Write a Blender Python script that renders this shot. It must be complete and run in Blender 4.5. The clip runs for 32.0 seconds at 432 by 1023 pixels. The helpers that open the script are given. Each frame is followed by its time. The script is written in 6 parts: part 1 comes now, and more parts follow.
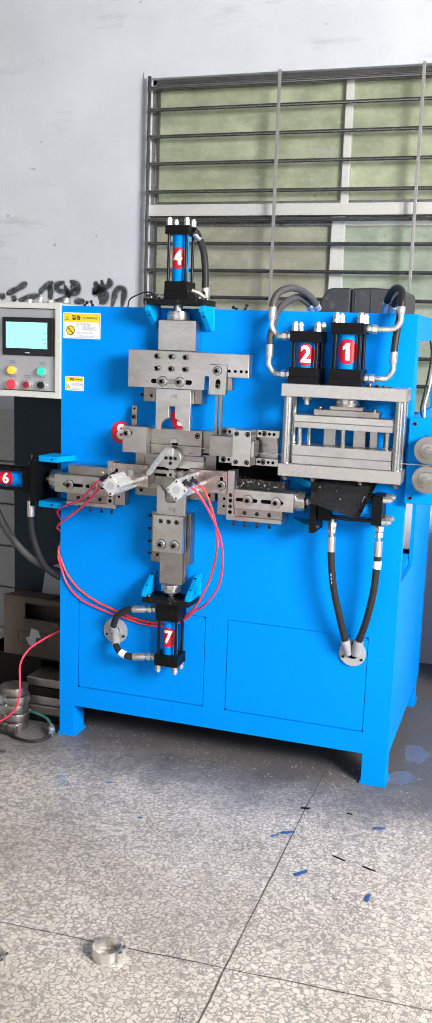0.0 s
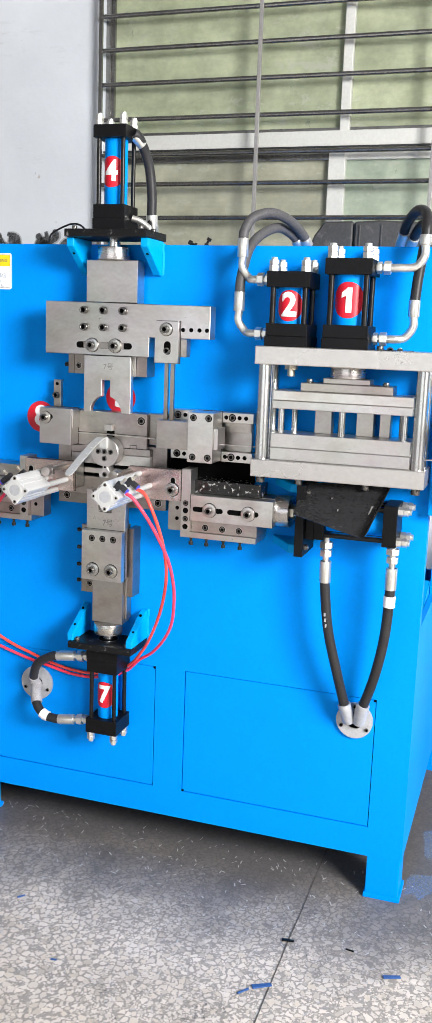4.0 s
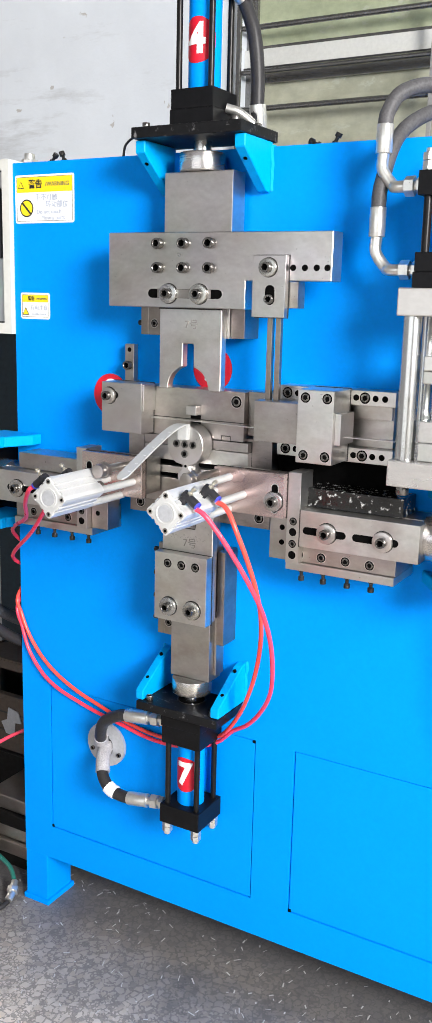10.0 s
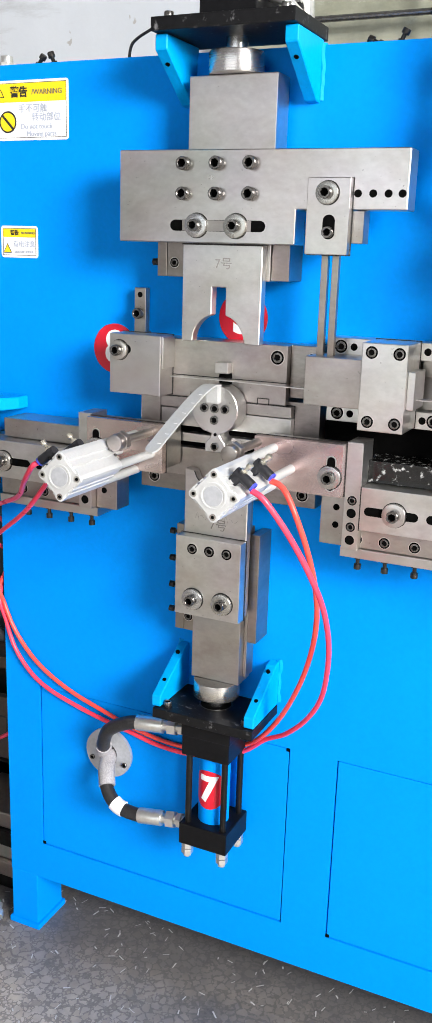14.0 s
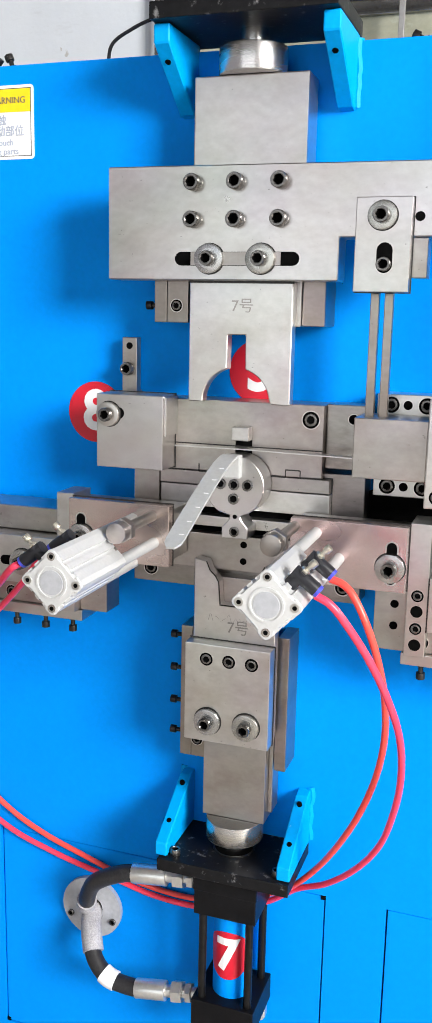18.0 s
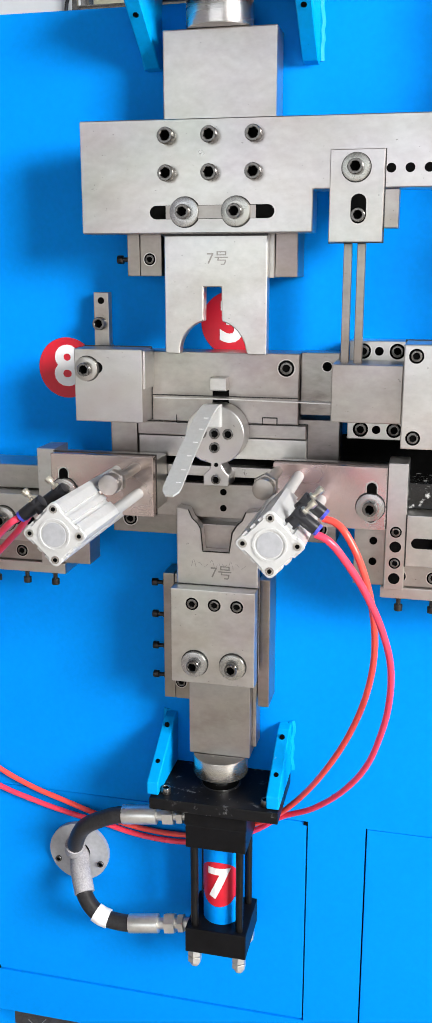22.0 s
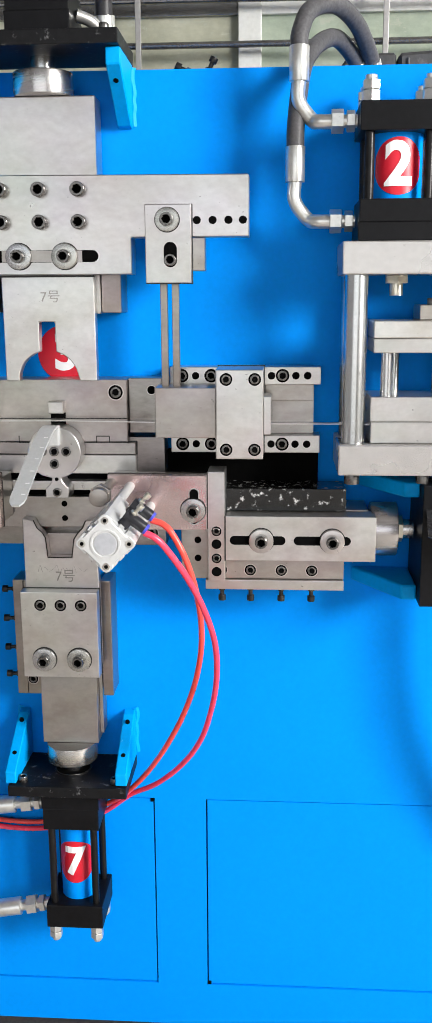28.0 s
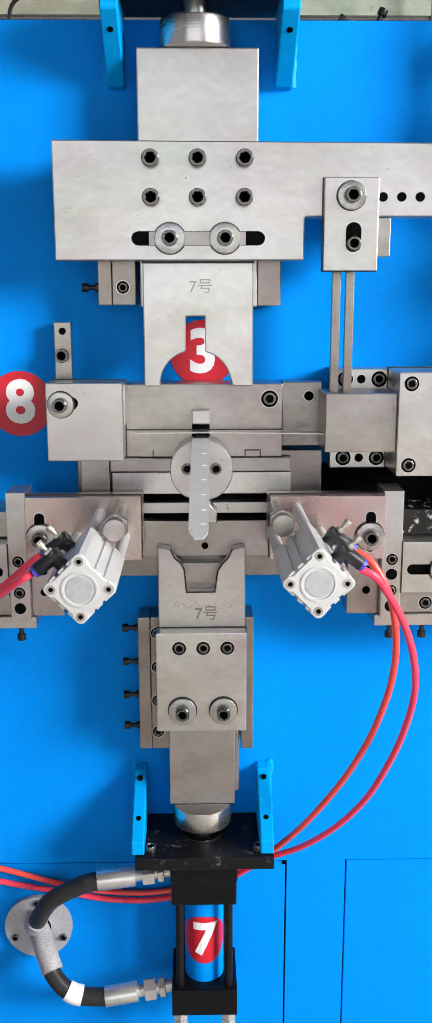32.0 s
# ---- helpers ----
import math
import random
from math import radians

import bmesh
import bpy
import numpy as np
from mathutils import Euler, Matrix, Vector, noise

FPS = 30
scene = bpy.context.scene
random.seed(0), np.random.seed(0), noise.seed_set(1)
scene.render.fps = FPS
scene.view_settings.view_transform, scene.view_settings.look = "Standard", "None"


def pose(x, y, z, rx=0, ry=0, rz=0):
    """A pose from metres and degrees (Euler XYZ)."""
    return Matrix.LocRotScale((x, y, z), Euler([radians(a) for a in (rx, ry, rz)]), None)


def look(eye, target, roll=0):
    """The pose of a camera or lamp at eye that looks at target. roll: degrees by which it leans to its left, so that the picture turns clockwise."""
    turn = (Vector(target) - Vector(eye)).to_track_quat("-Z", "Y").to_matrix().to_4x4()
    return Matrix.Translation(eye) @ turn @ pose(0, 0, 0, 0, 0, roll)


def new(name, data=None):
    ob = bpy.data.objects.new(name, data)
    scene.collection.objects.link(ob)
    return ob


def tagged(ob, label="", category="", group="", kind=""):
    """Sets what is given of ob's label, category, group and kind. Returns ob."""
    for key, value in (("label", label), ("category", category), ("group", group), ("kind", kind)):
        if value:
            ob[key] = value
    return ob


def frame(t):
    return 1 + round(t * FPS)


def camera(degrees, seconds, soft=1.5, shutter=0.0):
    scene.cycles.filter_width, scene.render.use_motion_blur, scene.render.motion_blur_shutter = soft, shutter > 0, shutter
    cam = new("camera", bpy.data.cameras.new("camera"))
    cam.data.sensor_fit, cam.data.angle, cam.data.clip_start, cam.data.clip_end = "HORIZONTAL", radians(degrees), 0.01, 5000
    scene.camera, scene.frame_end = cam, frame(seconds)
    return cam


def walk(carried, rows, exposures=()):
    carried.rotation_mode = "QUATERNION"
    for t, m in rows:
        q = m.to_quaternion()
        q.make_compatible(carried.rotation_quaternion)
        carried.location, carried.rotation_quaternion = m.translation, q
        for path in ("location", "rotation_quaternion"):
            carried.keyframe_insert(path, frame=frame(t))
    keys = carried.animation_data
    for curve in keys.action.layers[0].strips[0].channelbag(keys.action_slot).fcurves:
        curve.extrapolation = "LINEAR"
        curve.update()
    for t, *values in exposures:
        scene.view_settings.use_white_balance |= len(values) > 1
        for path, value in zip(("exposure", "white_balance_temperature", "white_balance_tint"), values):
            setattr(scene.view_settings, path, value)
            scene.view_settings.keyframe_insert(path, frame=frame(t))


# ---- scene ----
cam = camera(25.4, 32.0, 0.6)
PATH = [
    (0, (1.219, -3.264, 1.578), (0.607, -1.392, 1.225), 2.0),
    (0.5, (1.204, -3.222, 1.568), (0.611, -1.351, 1.182), 1.6),
    (1, (1.215, -3.107, 1.559), (0.612, -1.24, 1.173), 1.4),
    (1.5, (1.212, -2.985, 1.553), (0.547, -1.136, 1.178), 2.0),
    (2, (1.174, -2.867, 1.531), (0.488, -1.029, 1.141), 2.2),
    (2.5, (1.086, -2.742, 1.526), (0.445, -0.889, 1.131), 2.6),
    (3, (1.04, -2.621, 1.507), (0.442, -0.753, 1.115), 1.7),
    (3.5, (1.049, -2.489, 1.482), (0.458, -0.617, 1.099), 1.4),
    (4, (1.048, -2.34, 1.471), (0.438, -0.471, 1.103), 2.1),
    (4.5, (1.041, -2.26, 1.466), (0.393, -0.41, 1.072), 2.3),
    (6.5, (0.906, -1.9, 1.449), (0.254, -0.051, 1.055), 0.9),
    (7, (0.907, -1.83, 1.444), (0.255, 0.019, 1.053), 0.3),
    (7.5, (0.918, -1.752, 1.448), (0.24, 0.087, 1.051), 0.7),
    (8, (0.945, -1.686, 1.446), (0.235, 0.139, 1.041), 1.0),
    (8.5, (0.952, -1.645, 1.439), (0.172, 0.147, 1.011), 1.6),
    (9, (0.962, -1.615, 1.43), (0.082, 0.129, 1.004), 1.8),
    (9.5, (0.945, -1.601, 1.418), (-0.004, 0.109, 0.999), 1.5),
    (10, (0.922, -1.587, 1.411), (-0.042, 0.114, 0.988), 1.4),
    (10.5, (0.914, -1.585, 1.413), (-0.057, 0.112, 0.995), 1.9),
    (11, (0.891, -1.584, 1.405), (-0.08, 0.113, 0.985), 2.1),
    (11.5, (0.843, -1.547, 1.405), (-0.115, 0.156, 0.977), 2.3),
    (12, (0.801, -1.524, 1.402), (-0.09, 0.217, 0.984), 2.4),
    (12.5, (0.772, -1.509, 1.392), (-0.087, 0.245, 0.96), 2.7),
    (13, (0.722, -1.473, 1.384), (-0.138, 0.277, 0.937), 2.5),
    (13.5, (0.661, -1.444, 1.386), (-0.157, 0.315, 0.898), 2.2),
    (15.5, (0.598, -1.39, 1.376), (-0.206, 0.362, 0.842), 1.3),
    (16, (0.576, -1.367, 1.373), (-0.239, 0.404, 0.925), 1.1),
    (16.5, (0.54, -1.312, 1.358), (-0.261, 0.477, 0.962), 1.3),
    (17, (0.49, -1.255, 1.351), (-0.274, 0.554, 0.973), 1.4),
    (17.5, (0.449, -1.218, 1.353), (-0.271, 0.611, 0.984), 1.4),
    (18, (0.366, -1.205, 1.362), (-0.272, 0.647, 0.961), 1.2),
    (18.5, (0.299, -1.21, 1.366), (-0.23, 0.667, 0.922), 0.9),
    (19, (0.28, -1.213, 1.351), (-0.19, 0.674, 0.884), 1.0),
    (19.5, (0.29, -1.245, 1.333), (-0.173, 0.645, 0.873), 1.1),
    (20, (0.274, -1.255, 1.352), (-0.176, 0.632, 0.864), 1.0),
    (20.5, (0.284, -1.269, 1.354), (-0.169, 0.622, 0.884), 0.7),
    (21, (0.295, -1.273, 1.355), (-0.162, 0.616, 0.883), 0.5),
    (21.5, (0.289, -1.273, 1.355), (-0.155, 0.617, 0.877), 0.3),
    (22, (0.282, -1.272, 1.358), (-0.158, 0.618, 0.872), 0.0),
    (22.5, (0.288, -1.268, 1.362), (-0.161, 0.619, 0.875), 0.0),
    (23, (0.284, -1.271, 1.361), (-0.161, 0.62, 0.886), 0.0),
    (23.5, (0.29, -1.274, 1.363), (-0.154, 0.618, 0.891), -0.0),
    (24, (0.289, -1.276, 1.367), (-0.147, 0.619, 0.9), 0.1),
    (24.5, (0.293, -1.282, 1.363), (-0.133, 0.619, 0.911), 0.2),
    (25, (0.285, -1.282, 1.362), (-0.142, 0.619, 0.909), 0.2),
    (25.5, (0.274, -1.292, 1.364), (-0.038, 0.629, 0.902), 0.4),
    (26, (0.285, -1.303, 1.36), (0.107, 0.632, 0.887), 0.3),
    (26.5, (0.325, -1.327, 1.37), (0.189, 0.616, 0.914), 0.2),
    (28.5, (0.326, -1.463, 1.375), (0.212, 0.484, 0.935), -0.8),
    (29, (0.193, -1.478, 1.375), (0.178, 0.472, 0.929), -1.6),
    (29.5, (0.1, -1.484, 1.374), (0.165, 0.464, 0.922), -1.1),
    (30, (0.064, -1.479, 1.374), (0.166, 0.463, 0.91), -0.3),
    (30.5, (0.054, -1.458, 1.37), (0.124, 0.483, 0.893), 0.1),
    (31, (0.019, -1.377, 1.373), (0.054, 0.572, 0.929), 0.1),
    (31.5, (0.016, -1.314, 1.36), (0.026, 0.64, 0.933), -0.3),
    (32, (0.003, -1.244, 1.367), (0.037, 0.706, 0.921), -0.1),
]
EXPOSURES = [(0, -0.24), (2, -0.14), (4, -0.08), (8, 0.0), (10, 0.05), (12, 0.06), (16, 0.02), (18, -0.03), (20, -0.1), (22, -0.1), (26, -0.12), (29, -0.22), (32, -0.22)]
walk(cam, [(t, look(eye, target, roll)) for t, eye, target, roll in PATH], EXPOSURES)

# ---- world, sun and large lights ----
world = bpy.data.worlds.new("daylight")
scene.world = world
world.use_nodes = True
wn = world.node_tree
sky = wn.nodes.new("ShaderNodeTexSky")
sky.sky_type = 'NISHITA'
sky.sun_disc = False
sky.sun_elevation = radians(48)
sky.sun_rotation = radians(140)
wn.links.new(sky.outputs[0], wn.nodes["Background"].inputs[0])
wn.nodes["Background"].inputs[1].default_value = 0.06
sun_data = bpy.data.lights.new("sun", 'SUN')
sun_data.energy, sun_data.angle, sun_data.color = 2.0, radians(3), (1, 0.96, 0.9)
new("sun", sun_data).matrix_world = look((3.9, -4.6, 6.7), (0, 0, 0))


def daylight(name, eye, target, w, h, watts, colour=(1, 1, 1)):
    data = bpy.data.lights.new(name, 'AREA')
    data.shape, data.size, data.size_y, data.energy, data.color = 'RECTANGLE', w, h, watts, colour
    new(name, data).matrix_world = look(eye, target)


# lamps added in assumed, unseen gates: one in the side wall, one behind the camera
daylight("added_side_key", (4.3, -2.9, 2.75), (0, -0.4, 0.9), 1.8, 1.5, 620, (1.0, 0.985, 0.96))
daylight("added_front_light", (-0.25, -6.4, 1.8), (-0.1, 0, 0.9), 5.1, 3.2, 70, (0.97, 0.985, 1.0))


# ---- materials ----
def nodes_of(name):
    m = bpy.data.materials.new(name)
    m.use_nodes = True
    return m, m.node_tree.nodes, m.node_tree.links, m.node_tree.nodes["Principled BSDF"]


def coords(n, l, scale):
    tc, mp = n.new("ShaderNodeTexCoord"), n.new("ShaderNodeMapping")
    mp.inputs["Scale"].default_value = scale
    l.new(tc.outputs["Object"], mp.inputs[0])
    return mp.outputs[0]


def noise_tex(n, l, vec, scale, detail=4.0, rough=0.55):
    t = n.new("ShaderNodeTexNoise")
    t.inputs["Scale"].default_value, t.inputs["Detail"].default_value, t.inputs["Roughness"].default_value = scale, detail, rough
    l.new(vec, t.inputs["Vector"])
    return t.outputs["Fac"]


def ramp(n, l, fac, stops):
    r = n.new("ShaderNodeValToRGB")
    e = r.color_ramp.elements
    while len(e) < len(stops):
        e.new(0.5)
    for k, (p, c) in zip(e, stops):
        k.position, k.color = p, (*c, 1) if len(c) == 3 else c
    l.new(fac, r.inputs[0])
    return r.outputs[0]


def mixed(n, l, fac, a, b, kind='MIX'):
    m = n.new("ShaderNodeMixRGB")
    m.blend_type = kind
    for socket, v in zip(m.inputs, (fac, a, b)):
        if isinstance(v, (int, float)):
            socket.default_value = v
        elif isinstance(v, tuple):
            socket.default_value = (*v, 1)
        else:
            l.new(v, socket)
    return m.outputs[0]


def bumped(n, l, bsdf, height, strength, distance=0.001):
    b = n.new("ShaderNodeBump")
    b.inputs["Strength"].default_value, b.inputs["Distance"].default_value = strength, distance
    l.new(height, b.inputs["Height"])
    l.new(b.outputs[0], bsdf.inputs["Normal"])


def ranged(n, l, fac, lo, hi):
    m = n.new("ShaderNodeMapRange")
    m.inputs["To Min"].default_value, m.inputs["To Max"].default_value = lo, hi
    l.new(fac, m.inputs[0])
    return m.outputs[0]


def surface(name, colour, rough=0.5, metal=0.0, vary=0.12, stains=None, stretch=(1, 1, 1), fine=90, coarse=6, bump=0.1, spread=0.08, coat=0.0, gloss=0.5):
    """A colour with grain and blotches at two scales, uneven gloss and fine relief."""
    m, n, l, b = nodes_of(name)
    v = coords(n, l, stretch)
    grain, blotch = noise_tex(n, l, v, fine, 5), noise_tex(n, l, v, coarse, 4, 0.6)
    dark = tuple(c * (1 - 2 * vary) for c in colour)
    light = tuple(min(1, c * (1 + vary)) for c in colour)
    c = mixed(n, l, 0.4, ramp(n, l, grain, ((0.3, dark), (0.7, light))), ramp(n, l, blotch, ((0.3, dark), (0.7, light))))
    if stains:
        patch = noise_tex(n, l, v, stains[1], 6, 0.65)
        c = mixed(n, l, ramp(n, l, patch, ((stains[2], (0, 0, 0)), (min(1, stains[2] + (0.3 if metal > 0.8 else 0.14)), (1, 1, 1)))), c, stains[0])
    if metal > 0.9:  # faint temper colours
        hue = n.new("ShaderNodeTexNoise")
        hue.inputs["Scale"].default_value, hue.inputs["Detail"].default_value = 7, 3
        l.new(v, hue.inputs["Vector"])
        c = mixed(n, l, 0.12, c, hue.outputs["Color"], 'OVERLAY')
        smear = n.new("ShaderNodeTexNoise")
        smear.inputs["Scale"].default_value, smear.inputs["Detail"].default_value, smear.inputs["Distortion"].default_value = 11, 7, 0.2
        l.new(v, smear.inputs["Vector"])
        c = mixed(n, l, 0.5, c, ramp(n, l, smear.outputs[0], ((0.30, (0.66, 0.61, 0.57)), (0.55, (1, 1, 1)))), 'MULTIPLY')
        fleck = ramp(n, l, noise_tex(n, l, v, 140, 3, 0.6), ((0.70, (0, 0, 0)), (0.76, (0.6, 0.6, 0.6))))
        c = mixed(n, l, fleck, c, (0.10, 0.09, 0.085))
    l.new(c, b.inputs["Base Color"])
    b.inputs["Metallic"].default_value = metal
    l.new(ranged(n, l, blotch, max(0.03, rough - spread), min(1, rough + spread)), b.inputs["Roughness"])
    b.inputs["Coat Weight"].default_value = coat
    b.inputs["Specular IOR Level"].default_value = gloss
    if bump:
        bumped(n, l, b, grain, bump)
    return m


M = {}
M["blue"] = surface("blue_enamel", (0.0, 0.262, 0.87), 0.45, 0, 0.04, None, (1, 1, 1), 160, 3, 0.05, 0.06, 0.0, 0.05)
M["blue_bright"] = surface("light_blue_enamel", (0.0, 0.33, 0.80), 0.42, 0, 0.06, ((0.72, 0.82, 0.9), 70, 0.70), (1, 1, 1), 160, 5, 0.06, 0.06, 0.0, 0.08)
M["black"] = surface("black_enamel", (0.005, 0.005, 0.006), 0.42, 0, 0.3, ((0.05, 0.05, 0.05), 60, 0.74), (1, 1, 1), 120, 9, 0.1, 0.08, 0.0, 0.16)
M["rod_black"] = surface("blackened_steel", (0.022, 0.021, 0.021), 0.33, 0.7, 0.2, gloss=0.25)
M["steel"] = surface("ground_steel", (0.62, 0.605, 0.592), 0.30, 0.97, 0.06, ((0.40, 0.365, 0.345), 5.5, 0.47), (1, 1, 1.5), 90, 4, 0.012, 0.08)
M["steel_dark"] = surface("dull_dark_steel", (0.33, 0.305, 0.29), 0.3, 0.93, 0.1, ((0.13, 0.115, 0.105), 14, 0.52), (0.8, 1, 2), 90, 8, 0.03, 0.1)
M["steel_rail"] = surface("oiled_brown_steel", (0.34, 0.305, 0.28), 0.3, 0.95, 0.08, ((0.22, 0.19, 0.17), 9, 0.48), (1, 1, 1.5), 90, 6, 0.015, 0.09)
M["steel_brushed"] = surface("brushed_steel", (0.62, 0.605, 0.59), 0.27, 0.97, 0.08, None, (0.6, 1, 9), 60, 3, 0.05, 0.08)
M["steel_warm"] = surface("hardened_steel", (0.44, 0.41, 0.39), 0.32, 0.95, 0.07, ((0.31, 0.27, 0.25), 8, 0.48), (1, 1, 1.5), 90, 6, 0.015, 0.09)
M["steel_light"] = surface("milled_steel", (0.66, 0.642, 0.625), 0.31, 0.96, 0.06, ((0.43, 0.395, 0.37), 7, 0.48), (1, 1, 1.5), 100, 5, 0.012, 0.08)
# pinkish reflection of the red tubes, put into the base colour
M["steel_pink_reflection"] = surface("pink_reflection_steel", (0.63, 0.515, 0.49), 0.26, 0.95, 0.05, ((0.57, 0.38, 0.35), 6, 0.48), (1, 1, 1.5), 100, 5, 0.012, 0.08)
# pale flecks paint the glints of the oily black surface
M["oiled_glints"] = surface("oily_steel_painted_glints", (0.008, 0.008, 0.008), 0.16, 0.0, 0.35, ((0.6, 0.6, 0.59), 90, 0.56), (1, 1, 1), 60, 14, 0.6, 0.12)
M["chrome"] = surface("chromed_rod", (0.66, 0.66, 0.66), 0.24, 1.0, 0.05, None, (1, 1, 1), 90, 6, 0.0, 0.05)
M["zinc"] = surface("zinc_plated", (0.72, 0.71, 0.68), 0.3, 0.85, 0.08, None, (1, 1, 1), 150, 30, 0.1, 0.08)
M["alu"] = surface("silver_aluminium", (0.66, 0.665, 0.665), 0.38, 0.4, 0.04, None, (1, 1, 1), 300, 20, 0.1, 0.05)
M["alu_dull"] = surface("dull_aluminium", (0.52, 0.525, 0.52), 0.42, 0.3, 0.05, ((0.42, 0.42, 0.41), 30, 0.6), (1, 1, 1), 220, 20, 0.05, 0.06)
M["screw"] = surface("oiled_cap_screw", (0.19, 0.182, 0.174), 0.28, 0.9, 0.2, ((0.22, 0.205, 0.19), 160, 0.66), (1, 1, 1), 220, 40, 0.05)
M["washer"] = surface("turned_washer", (0.56, 0.54, 0.52), 0.28, 0.95, 0.12)
# dead black that paints the shade inside sockets, holes, slots and gaps
M["recess_shade"] = surface("recess_shade_black", (0.004, 0.004, 0.004), 0.8, 0, 0.2, None, (1, 1, 1), 90, 6, 0.0, 0.05, 0.0, 0.0)
M["red"] = surface("red_sticker", (0.62, 0.006, 0.025), 0.4, 0, 0.05, None, (1, 1, 1), 80, 10, 0.02)
M["white"] = surface("white_print", (0.85, 0.85, 0.86), 0.45, 0, 0.03)
M["yellow"] = surface("yellow_print", (0.90, 0.66, 0.01), 0.45, 0, 0.03)
M["ink"] = surface("black_print", (0.02, 0.02, 0.022), 0.5, 0, 0.1)
M["grey_ink"] = surface("grey_print", (0.22, 0.25, 0.32), 0.5, 0, 0.1)
M["hose"] = surface("black_rubber", (0.028, 0.027, 0.029), 0.42, 0, 0.25, ((0.06, 0.058, 0.058), 18, 0.64), (1, 1, 1), 250, 12, 0.2, gloss=0.25)
M["hose_grey"] = surface("worn_grey_rubber", (0.085, 0.083, 0.088), 0.45, 0, 0.25, ((0.20, 0.19, 0.20), 22, 0.62), (1, 1, 1), 250, 12, 0.2, gloss=0.25)
M["sleeve"] = surface("grey_woven_sleeve", (0.42, 0.41, 0.43), 0.6, 0.1, 0.25, None, (1, 1, 1), 420, 30, 0.6)
M["flange"] = surface("grey_cast_flange", (0.45, 0.46, 0.49), 0.45, 0.2, 0.1, None, (1, 1, 1), 160, 15, 0.1)
M["tube_red"] = surface("red_plastic_tube", (1.0, 0.055, 0.115), 0.28, 0, 0.05, None, (1, 1, 1), 60, 8, 0.0, 0.04)
M["tube_orange"] = surface("orange_plastic_tube", (1.0, 0.080, 0.062), 0.28, 0, 0.05, None, (1, 1, 1), 60, 8, 0.0, 0.04)
M["brass"] = surface("nickel_brass", (0.70, 0.66, 0.56), 0.28, 0.9, 0.1)
M["plastic_black"] = surface("black_plastic", (0.02, 0.02, 0.024), 0.35, 0, 0.2, gloss=0.25)
M["box_grey"] = surface("light_grey_enamel", (0.62, 0.62, 0.59), 0.45, 0, 0.04, ((0.48, 0.47, 0.44), 9, 0.7))
M["panel_silver"] = surface("silver_panel", (0.50, 0.515, 0.54), 0.36, 0.45, 0.05)
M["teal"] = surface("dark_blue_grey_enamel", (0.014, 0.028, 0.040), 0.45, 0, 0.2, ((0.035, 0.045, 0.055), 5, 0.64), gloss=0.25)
M["card"] = surface("worn_brown_cardboard", (0.095, 0.07, 0.055), 0.85, 0, 0.15, ((0.085, 0.07, 0.06), 9, 0.56), (1, 1, 1), 90, 8, 0.3)
M["concrete"] = surface("grey_block_wall", (0.36, 0.36, 0.36), 0.8, 0, 0.12, ((0.25, 0.24, 0.23), 4, 0.6), (1, 1, 1), 120, 5, 0.4)
M["frame_alu"] = surface("white_aluminium_frame", (0.66, 0.66, 0.63), 0.4, 0.2, 0.06, ((0.40, 0.38, 0.35), 16, 0.68))
M["grille"] = surface("grey_grille_bar", (0.27, 0.265, 0.26), 0.24, 0.88, 0.2, ((0.6, 0.59, 0.57), 9, 0.66))
M["grille_flat"] = surface("pale_grille_bar", (0.36, 0.35, 0.34), 0.42, 0.4, 0.1, ((0.3, 0.29, 0.27), 20, 0.66))
M["ceiling"] = surface("unseen_ceiling_grey", (0.2, 0.2, 0.2), 0.8, 0, 0.05)
M["joint"] = surface("dirt_filled_joint", (0.11, 0.10, 0.09), 0.8, 0, 0.3)
M["chute"] = surface("scratched_black_sheet", (0.022, 0.022, 0.024), 0.24, 0.0, 0.3, ((0.20, 0.20, 0.21), 85, 0.66), (1, 2, 2), 120, 9, 0.25, 0.12)
# near black for dirty joints, and for oil with contact shade round plates
M["grime_and_shade"] = surface("black_oil_and_contact_shade", (0.014, 0.012, 0.011), 0.35, 0, 0.3, ((0.05, 0.045, 0.04), 60, 0.64))
M["engraved"] = surface("engraved_line", (0.19, 0.178, 0.168), 0.5, 0.5, 0.1)
M["engraved_faint"] = surface("faint_engraved_line", (0.33, 0.31, 0.29), 0.45, 0.6, 0.1)
M["dull_wall"] = surface("unseen_wall_grey", (0.29, 0.29, 0.30), 0.8, 0, 0.1)
M["black_dusty"] = surface("dusty_black_enamel", (0.006, 0.006, 0.007), 0.45, 0, 0.3, ((0.17, 0.17, 0.175), 85, 0.60), (1, 1, 1), 120, 9, 0.15, 0.1, 0.0, 0.2)
M["steel_pitted"] = surface("pitted_milled_steel", (0.53, 0.51, 0.495), 0.28, 0.75, 0.06, ((0.10, 0.085, 0.075), 48, 0.66), (0.7, 1, 1), 110, 5, 0.04, 0.08)
M["roller"] = surface("worn_roller_steel", (0.36, 0.335, 0.31), 0.36, 0.85, 0.1, ((0.22, 0.19, 0.17), 30, 0.6), (1, 1, 1), 150, 12, 0.05, 0.08)
M["bolt_dark"] = surface("oiled_dark_bolt", (0.045, 0.042, 0.04), 0.3, 0.75, 0.3, ((0.28, 0.26, 0.25), 160, 0.62))
